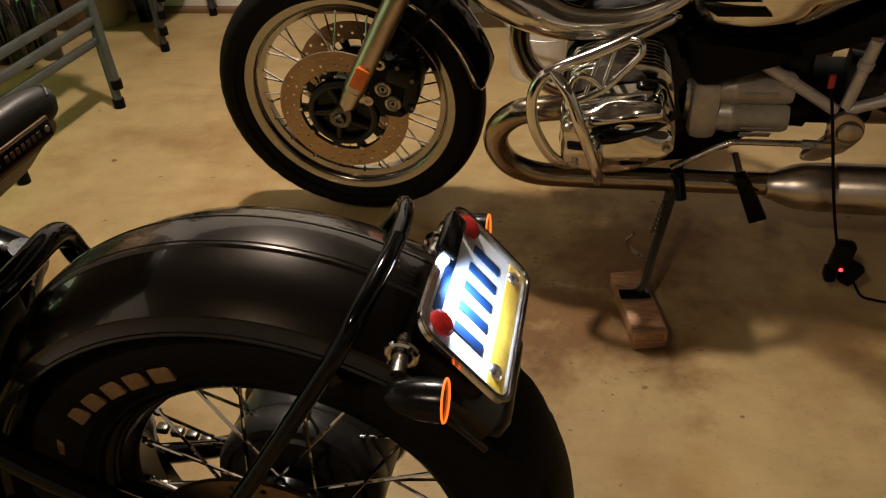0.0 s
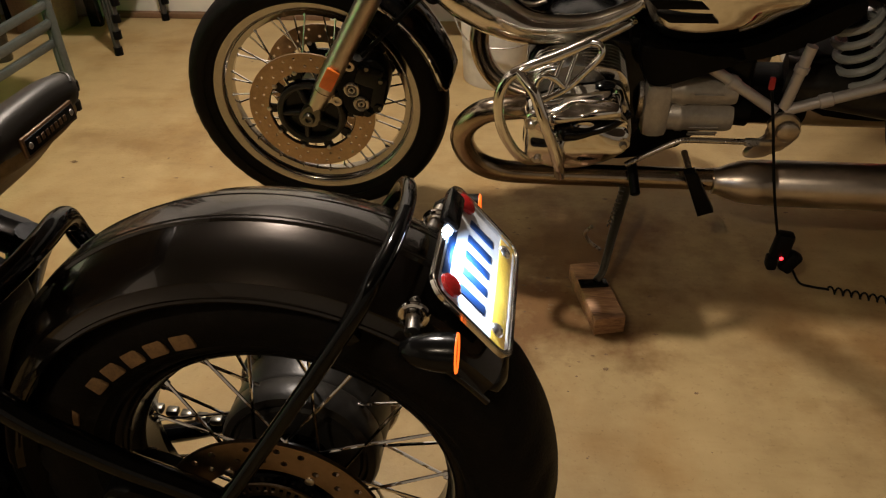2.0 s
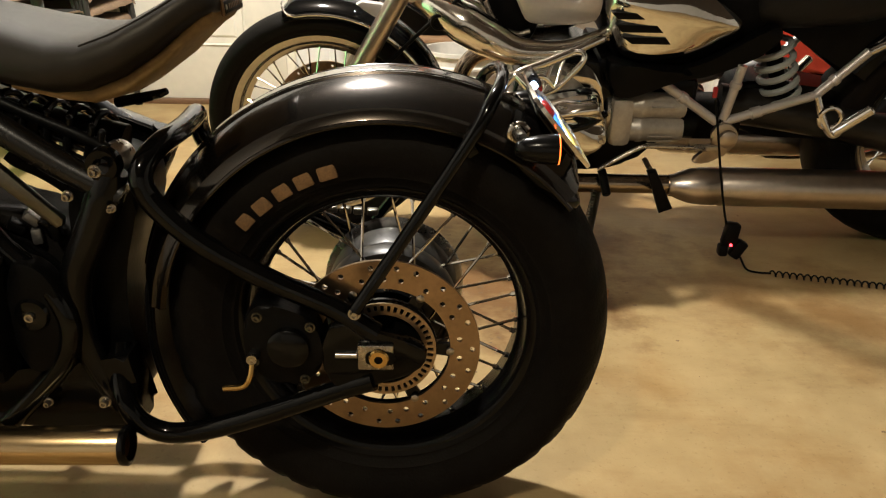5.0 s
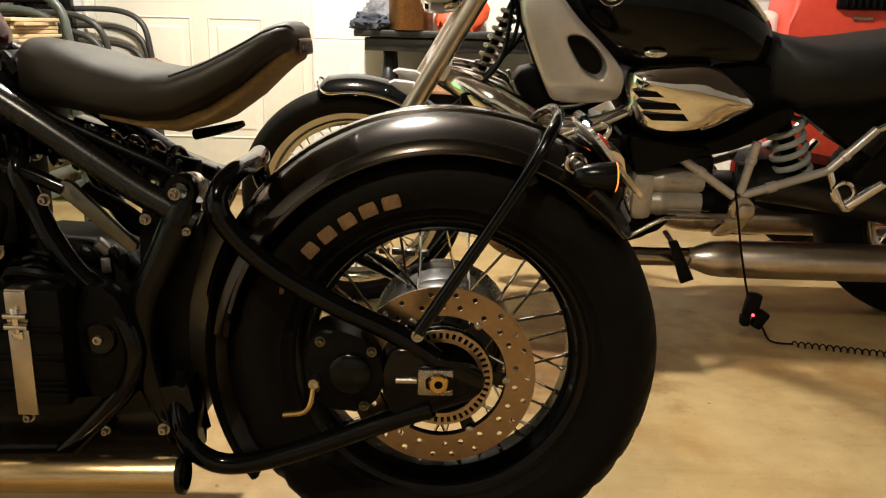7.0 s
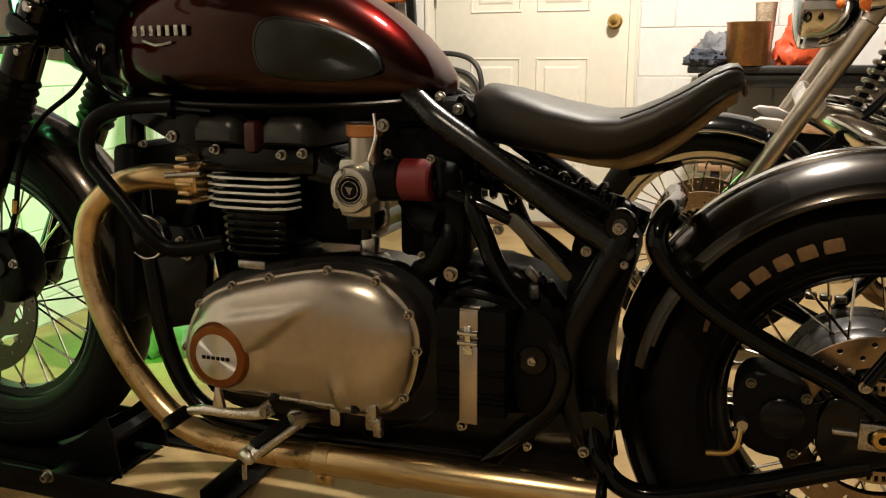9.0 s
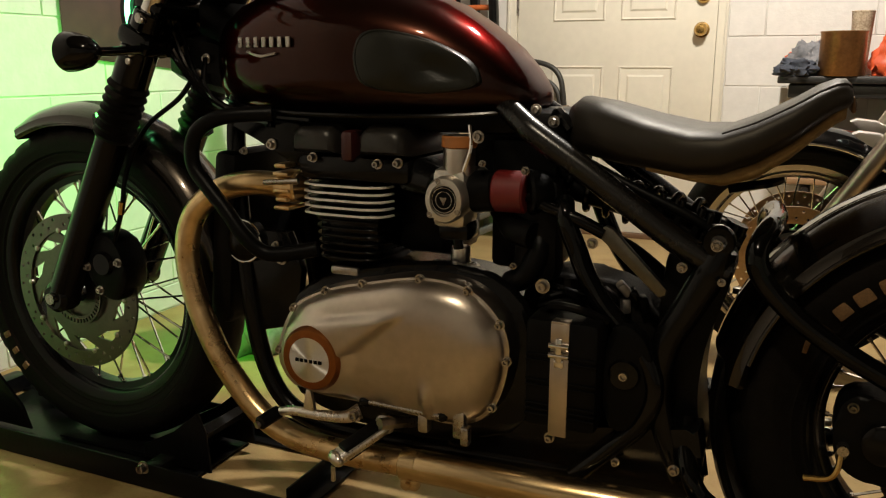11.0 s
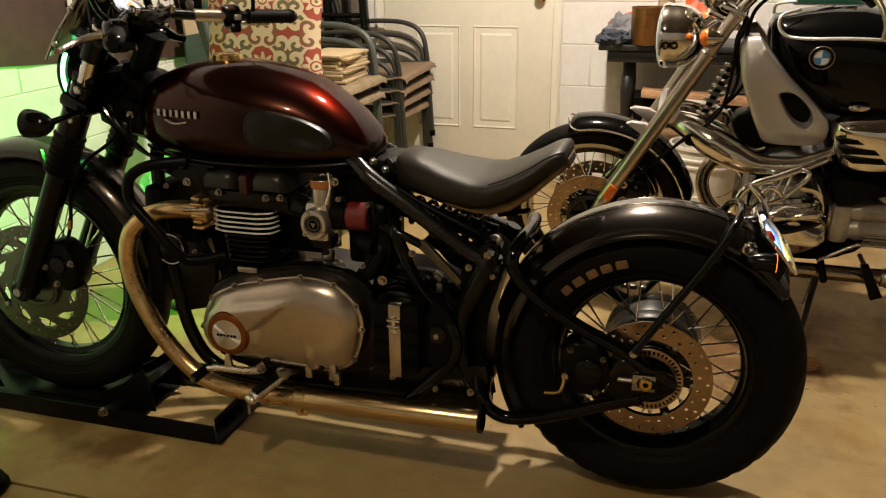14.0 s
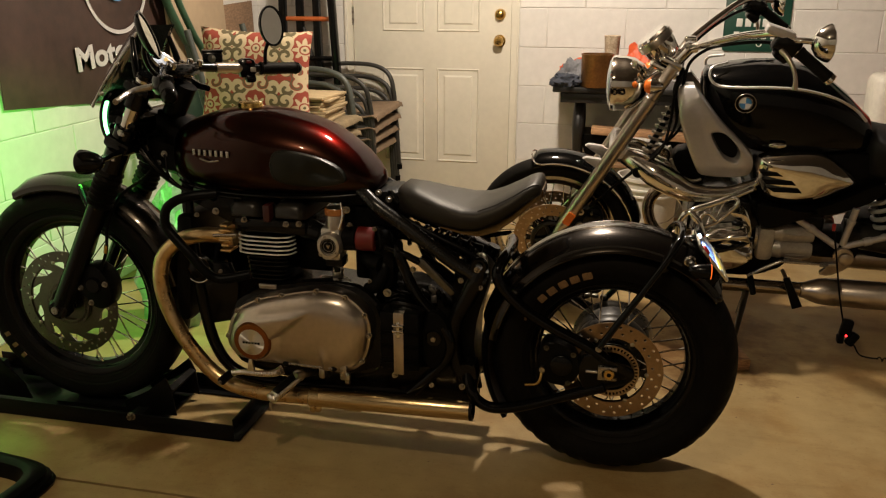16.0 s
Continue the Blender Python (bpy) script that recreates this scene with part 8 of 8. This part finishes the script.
def sling_chair(m, mat, cloth, label, half=0.235, pipe=0.0125, lift=0.0, name="stacking_chair"):
    """A low stacking chair: two bent arm frames, back legs and a worn sling seat with a drooping edge."""
    c = thing(name, m, label, "chair", "stacked chairs")
    for s in (-1, 1):
        part("arm_frame", tube([(s * half, -0.245, 0.0), (s * half, -0.235, 0.25 + lift), (s * half, -0.225, 0.44 + lift), (s * half * 1.03, -0.195, 0.545 + lift), (s * half * 1.04, -0.11, 0.592 + lift), (s * half * 1.04, 0.04, 0.600 + lift), (s * half * 1.02, 0.17, 0.590 + lift), (s * half, 0.235, 0.575 + lift)], pipe, 10), mat, c)
        part("back_leg", tube([(s * half * 0.94, 0.30, 0.0), (s * half * 0.94, 0.24, 0.25 + lift), (s * half * 0.95, 0.21, 0.40 + lift), (s * half * 0.96, 0.25, 0.60 + lift), (s * half * 0.95, 0.30, 0.80 + lift)], pipe, 10), mat, c)
        part("foot", rod((s * half, -0.245, 0.0), (s * half, -0.245, 0.03), pipe * 1.3), BLACK_MATT, c)
        part("side_rail", rod((s * half, -0.23, 0.388 + lift), (s * half * 0.95, 0.21, 0.385 + lift), 0.012), mat, c)
    if lift:
        for z in (0.226, 0.281):
            for y in (-0.236, 0.245):
                part("cross_bar", box((half * 1.94, 0.018, 0.024), (0, y, z), 0.004), mat, c)
    part("front_rail", rod((-half, -0.23, 0.385 + lift), (half, -0.23, 0.385 + lift), 0.011), mat, c)
    sec = [(-0.272, 0.378), (-0.262, 0.396), (-0.235, 0.402), (-0.10, 0.392), (0.05, 0.385), (0.20, 0.395)]
    rows = []
    for k, (y, z) in enumerate(spline_rows(sec)):
        top = []
        for q in range(13):
            x = (q / 6 - 1) * (half + 0.018)
            droop = -0.010 - 0.004 * math.sin(1.1 * k) if q in (0, 12) else 0.002 * math.sin(1.9 * q + 0.8 * k)
            top.append((x, y, z + lift + droop))
        rows.append(top + [(x, y + 0.001, z - 0.006) for x, y, z in reversed(top)])
    part("seat", loft(rows), cloth, c, smooth=60)
    return c


SLING_GREY = material("faded_tan_sling", (0.22, 0.165, 0.09), 0.85, vary=0.25, scale=22, bump=0.35, bump_scale=260)
first = sling_chair(pose(-1.555, 2.365, 0.0, 0, 0, 88), CHAIR_DARK, SLING, "dark iron stacking chair with a frayed brown sling seat", 0.205)
for k in range(1, 4):
    copy_thing(first, pose(-1.555 + 0.012 * k, 2.365 - 0.002 * k, 0.067 * k, 0, -1.0 * k, 88))
green = sling_chair(pose(-1.485, 1.410, 0.0, 0, 0, 88), CHAIR_IRON, SLING_GREY, "grey-green metal stacking chair with a faded tan sling", 0.250, 0.0145, 0.195)
copy_thing(green, pose(-1.475, 1.412, 0.062, 0, -0.8, 88))
books = thing("book_stack", pose(-1.370, 1.500, 0.660), "stack of tan magazines lying on the chair seat", "books", "")
PAPER = material("aged_paper", (0.44, 0.33, 0.18), 0.75, vary=0.2, scale=30, stretch=(1, 1, 12), island=0.15)
for k in range(9):
    part("magazine", box((0.20 + random.uniform(-0.01, 0.01), 0.27, 0.0105), (random.uniform(-0.012, 0.012), random.uniform(-0.012, 0.012), 0.006 + 0.0122 * k), 0.0015, (0, 0, random.uniform(-6, 6))), PAPER, books)

# patterned cushion
def cushion_cloth():
    """A printed cloth: red ground, cream flowers and scrolls with olive lines, mirrored in a repeat."""
    m = bpy.data.materials.new("patterned_cushion_cloth")
    m.use_nodes = True
    nodes, links = m.node_tree.nodes, m.node_tree.links
    b = nodes["Principled BSDF"]
    where, split = nodes.new("ShaderNodeTexCoord"), nodes.new("ShaderNodeSeparateXYZ")
    wob, shift = nodes.new("ShaderNodeTexNoise"), nodes.new("ShaderNodeVectorMath")
    wob.inputs["Scale"].default_value = 30
    shift.operation = "MULTIPLY_ADD"
    shift.inputs[1].default_value = (0.008, 0.008, 0.008)
    links.new(where.outputs["Object"], wob.inputs["Vector"])
    links.new(wob.outputs["Color"], shift.inputs[0])
    links.new(where.outputs["Object"], shift.inputs[2])
    links.new(shift.outputs[0], split.inputs[0])

    def calc(op, *values):
        n = nodes.new("ShaderNodeMath")
        n.operation = op
        for k, v in enumerate(values):
            if isinstance(v, (int, float)):
                n.inputs[k].default_value = v
            else:
                links.new(v, n.inputs[k])
        return n.outputs[0]

    def polar(cx, cz):
        dx, dz = calc("SUBTRACT", x, cx), calc("SUBTRACT", z, cz)
        return calc("SQRT", calc("ADD", calc("MULTIPLY", dx, dx), calc("MULTIPLY", dz, dz))), calc("ARCTAN2", dz, dx)

    def lay(under, over, mask):
        n = nodes.new("ShaderNodeMix")
        n.data_type = "RGBA"
        links.new(mask, n.inputs["Factor"])
        for key, v in ((6, under), (7, over)):
            if isinstance(v, tuple):
                n.inputs[key].default_value = (*v, 1)
            else:
                links.new(v, n.inputs[key])
        return n.outputs[2]
    red, cream, olive = (0.30, 0.055, 0.030), (0.58, 0.47, 0.29), (0.13, 0.105, 0.05)
    x = calc("PINGPONG", calc("ADD", split.outputs[0], 0.36), 0.094)
    z = calc("PINGPONG", calc("ADD", split.outputs[2], 0.33), 0.112)
    diamond = calc("ADD", calc("DIVIDE", x, 0.094), calc("DIVIDE", z, 0.112))
    out = lay(red, cream, calc("LESS_THAN", calc("ABSOLUTE", calc("SUBTRACT", diamond, 0.86)), 0.075))
    for cx, cz, turn in ((0.066, 0.074, 170.0), (0.070, 0.024, -190.0), (0.022, 0.090, -190.0)):
        r, a = polar(cx, cz)
        wave = calc("SINE", calc("ADD", a, calc("MULTIPLY", r, turn)))
        near = calc("LESS_THAN", r, 0.031)
        out = lay(out, cream, near)
        out = lay(out, red if cx < 0.055 else olive, calc("MULTIPLY", near, calc("GREATER_THAN", wave, 0.25)))
        out = lay(out, olive, calc("MULTIPLY", near, calc("GREATER_THAN", wave, 0.82)))
    r, a = polar(0.0, 0.0)
    petal = calc("MULTIPLY_ADD", calc("COSINE", calc("MULTIPLY", a, 8.0)), 0.011, 0.034)
    out = lay(out, cream, calc("LESS_THAN", r, petal))
    out = lay(out, red, calc("LESS_THAN", calc("ABSOLUTE", calc("SUBTRACT", r, 0.016)), 0.0028))
    out = lay(out, olive, calc("LESS_THAN", r, 0.005))
    links.new(out, b.inputs["Base Color"])
    b.inputs["Roughness"].default_value = 0.85
    weave, lift = nodes.new("ShaderNodeTexNoise"), nodes.new("ShaderNodeBump")
    weave.inputs["Scale"].default_value, lift.inputs["Strength"].default_value = 260, 0.2
    links.new(weave.outputs[0], lift.inputs["Height"])
    links.new(lift.outputs[0], b.inputs["Normal"])
    return m


def cushion(w, h, d):
    n, rows = 18, []
    bm = bmesh.new()
    grid = {}
    for side in (-1, 1):
        for i in range(n + 1):
            for j in range(n + 1):
                u, v = 2 * i / n - 1, 2 * j / n - 1
                f = max(0.0, (1 - u ** 4) * (1 - v ** 4)) ** 0.4
                if side > 0 and f == 0:
                    grid[side, i, j] = grid[-1, i, j]
                else:
                    grid[side, i, j] = bm.verts.new((u * w * (1 - 0.075 * (1 - v * v)), side * d * f, v * h * (1 - 0.075 * (1 - u * u))))
        for i in range(n):
            for j in range(n):
                q = [grid[side, i, j], grid[side, i + 1, j], grid[side, i + 1, j + 1], grid[side, i, j + 1]]
                if len(set(q)) == 4:
                    try:
                        bm.faces.new(q)
                    except ValueError:
                        pass
    return bm


CLOTH = cushion_cloth()
pil = part("back_cushion", cushion(0.226, 0.190, 0.058), CLOTH)
pil.matrix_world = pose(-1.448, 1.085, 0.878, -6, 2, 8)
tagged(pil, "red and cream patterned back cushion standing on a stacked chair", "cushion")

# banner on the side wall
banner = thing("banner", pose(X0 + 0.005, 0, 0), "black hanging banner with a white ring and word", "banner")
BN = material("black_banner_cloth", (0.052, 0.027, 0.019), 0.55, vary=0.30, scale=3, bump=0.3, bump_scale=30)
cols = 26
sheet = []
for i in range(cols + 1):
    y = 0.46 + (2.10 - 0.46) * i / cols
    wob = 0.006 + 0.004 * math.sin(i * 0.9) + 0.003 * math.sin(i * 2.1 + 1)
    low = 0.812 - 0.082 * (y - 0.46)
    sheet.append([(wob, y, low), (wob + 0.002, y, low), (wob * 0.6 + 0.003, y, 1.95), (wob * 0.6, y, 1.95)])
part("banner_cloth", loft(sheet), BN, banner)
BWHITE = material("banner_white_print", (0.55, 0.53, 0.50), 0.7, vary=0.08, scale=12)
part("banner_ring", lathe([(0.215, 0.0), (0.215, 0.002), (0.232, 0.002), (0.232, 0.0)], 60, pose(0.016, 1.19, 1.265, 0, 0, 90)), BWHITE, banner, "white printed ring")
part("banner_disc", lathe([(0.0, 0.0), (0.0, 0.002), (0.10, 0.002), (0.10, 0.0)], 48, pose(0.016, 1.19, 1.265, 0, 0, 90)), material("banner_blue_print", (0.10, 0.22, 0.42), 0.7, vary=0.1), banner, "pale blue printed disc")


def word(text, size, m, mat, parent, depth=0.0006):
    curve = bpy.data.curves.new("word", "FONT")
    curve.body, curve.size, curve.extrude, curve.offset = text, size, depth, size * 0.034
    tmp = bpy.data.objects.new("word", curve)
    scene.collection.objects.link(tmp)
    mesh = bpy.data.meshes.new_from_object(tmp.evaluated_get(bpy.context.evaluated_depsgraph_get()))
    bpy.data.objects.remove(tmp)
    mesh.materials.clear()
    mesh.materials.append(mat)
    o = new("printed_word", mesh)
    o.parent = parent
    o.matrix_basis = m
    return o


bpy.context.view_layer.update()
word("Motorcycles", 0.124, pose(0.0165, 0.872, 0.906, 90, -4, 90) @ Matrix.Diagonal((1.27, 1, 1, 1)), BWHITE, banner)

# green edged board, sheets and ladder in the corner
board = thing("green_board", pose(-2.03, 0, 0, 0, 0, 0), "green-edged folding board leaning on the wall", "board")
GB = material("green_board_edge", (0.035, 0.085, 0.045), 0.4, vary=0.2, scale=10)
for k in range(2):
    part("board_edge", tube([(0.03 * k, 1.36 + 0.05 * k, 1.36), (0.03 * k, 1.45 + 0.05 * k, 1.17), (0.03 * k, 1.56 + 0.05 * k, 1.02), (0.03 * k, 1.67 + 0.05 * k, 0.89), (0.03 * k, 1.74 + 0.05 * k, 0.62), (0.03 * k, 1.76 + 0.05 * k, 0.02)], 0.020 - 0.004 * k, 10), GB, board)
part("board_panel", box((0.012, 0.24, 0.80), (-0.012, 1.60, 0.42), 0.003), material("dark_green_panel", (0.02, 0.04, 0.026), 0.4, vary=0.3, scale=8), board)
tagged(part("cardboard_sheet", box((0.012, 0.56, 1.42), (-2.065, 1.815, 0.72), 0.002, (5, 0, 0)), material("plain_cardboard", (0.40, 0.30, 0.19), 0.8, vary=0.08, scale=6)), "tan cardboard sheet leaning on the wall", "cardboard")
tagged(part("woven_mat", box((0.012, 0.46, 1.14), (-2.085, 2.24, 0.57), 0.002, (3, 0, 0)), material("brown_woven_mat", (0.25, 0.155, 0.09), 0.85, vary=0.4, scale=40, stretch=(1, 1, 3), bump=0.4, bump_scale=150)), "brown woven mat standing on the wall", "mat")
ladder = thing("step_stool", pose(-1.70, 2.50, 0, 0, 0, 0), "folded black step stool with orange rungs", "step stool")
for x0, x1, y in ((0.055, 0.135, -0.02), (-0.035, -0.01, 0.02), (-0.125, -0.135, 0.02), (-0.21, -0.25, 0.0)):
    part("stool_rail", prism([(x1 - 0.022, 0.0), (x1 + 0.022, 0.0), (x0 + 0.018, 1.55), (x0 - 0.018, 1.55)], y - 0.02, y + 0.02, 0.004), BLACK_SATIN, ladder)
for z in (0.62, 0.84, 1.055, 1.28):
    part("stool_rung", rod((-0.20, 0, z), (0.07, 0, z), 0.013, segs=12), material("orange_rung", (0.45, 0.11, 0.02), 0.5, vary=0.15) if z > 1 else BLACK_SATIN, ladder)

pail = thing("brown_pail", pose(-1.78, 2.47, 0), "brown tin pail on the floor under the chairs", "pail")
part("pail_wall", lathe([(0, 0), (0.12, 0), (0.14, 0.30), (0.145, 0.303), (0.140, 0.306), (0.117, 0.01), (0, 0.01)], 32, pose(0, 0, 0, 90, 0, 0)), material("tan_tin", (0.24, 0.17, 0.10), 0.45, vary=0.25, scale=9), pail)
DARKGLASS = material("dark_bottle_glass", (0.012, 0.010, 0.008), 0.12, vary=0.3, coat=0.4)
bott = None
for k, (x, y) in enumerate(((-1.90, 2.02), (-1.80, 1.97), (-1.74, 2.07), (-1.98, 2.10), (-1.86, 2.14))):
    if bott is None:
        bott = thing("bottle", pose(x, y, 0), "dark glass bottle standing on the floor", "bottle", "dark bottles in the corner")
        part("bottle_glass", lathe([(0, 0), (0.036, 0), (0.038, 0.005), (0.038, 0.18), (0.030, 0.215), (0.015, 0.245), (0.0135, 0.30), (0.016, 0.303), (0.016, 0.315), (0, 0.315)], 22, pose(0, 0, 0, 90, 0, 0)), DARKGLASS, bott)
        part("bottle_cap", lathe([(0.0165, 0.285), (0.017, 0.32), (0, 0.322)], 16, pose(0, 0, 0, 90, 0, 0)), STEEL, bott)
    else:
        copy_thing(bott, pose(x, y, 0, 0, 0, 40 * k))

# crumpled bag behind the front wheel
bag = rag("plastic_bag", (-1.62, 0.62, 0.0), (0.11, 0.14, 0.33), material("pale_plastic_film", (0.30, 0.38, 0.30), 0.25, vary=0.3, scale=10), "pale crumpled plastic bag on the floor", 4.0, "bag", 9.0)

fixture = thing("ceiling_light", pose(-0.37, 1.08, H), "unseen bare warm bulb in a white ceiling socket", "light")
part("socket", lathe([(0, 0), (0.055, 0), (0.055, -0.012), (0.035, -0.045), (0.022, -0.05), (0, -0.05)], 28, pose(0, 0, 0, 90, 0, 0)), WP, fixture)
part("bulb", lathe([(0.012, -0.05), (0.014, -0.065), (0.030, -0.095), (0.030, -0.115), (0.018, -0.132), (0, -0.137)], 24, pose(0, 0, 0, 90, 0, 0)), material("lit_bulb_glass", (0.9, 0.85, 0.7), 0.4, emit=(1.0, 0.8, 0.55), emit_power=12), fixture)
# Added second fixture, out of view, to carry the near-side fill.
copy_thing(fixture, pose(-0.45, -1.50, H))

# ---- wall blocks ----
def block_course(parent, length, skip=(), rows=13):
    """Painted blocks, 40 by 20 cm, in running bond on a wall's inner face."""
    full = half = None
    bw, bh = 0.416, 0.208
    for r in range(rows):
        off = 0.2 if r % 2 else 0.0
        x = -off
        while x < length - 0.02:
            a, b = max(x, 0.0), min(x + bw, length)
            z = r * bh - 0.126
            low, high = max(z, 0.003), min(z + bh, H)
            parts = [(a, b)]
            for f, t, h in skip:
                if low < h:
                    cut = []
                    for p, q in parts:
                        if q <= f or p >= t:
                            cut.append((p, q))
                        else:
                            if p < f:
                                cut.append((p, f))
                            if q > t:
                                cut.append((t, q))
                    parts = cut
            for p, q in parts:
                w = q - p
                if w < 0.03:
                    continue
                key = (round(w, 3), round(high - low, 3))
                if key not in BLOCKS:
                    o = part("block", box((w - 0.004, 0.010, high - low - 0.004), (0, 0, 0), 0.0022, segs=1), WALL_PAINT, parent)
                    BLOCKS[key] = o
                else:
                    o = again(BLOCKS[key], Matrix(), parent)
                o.matrix_basis = pose((p + q) / 2, 0.0012 + random.uniform(-0.0006, 0.0006), (low + high) / 2)
            x += bw


BLOCKS = {}
block_course(wall_north, X1 - X0 + 0.4, [(DOOR_L - X0 + 0.2 - 0.016, DOOR_R - X0 + 0.2 + 0.016, DOOR_H + 0.02)])
BLOCKS = {}
block_course(wall_west, 4.6 + 2.6 + 0.2)
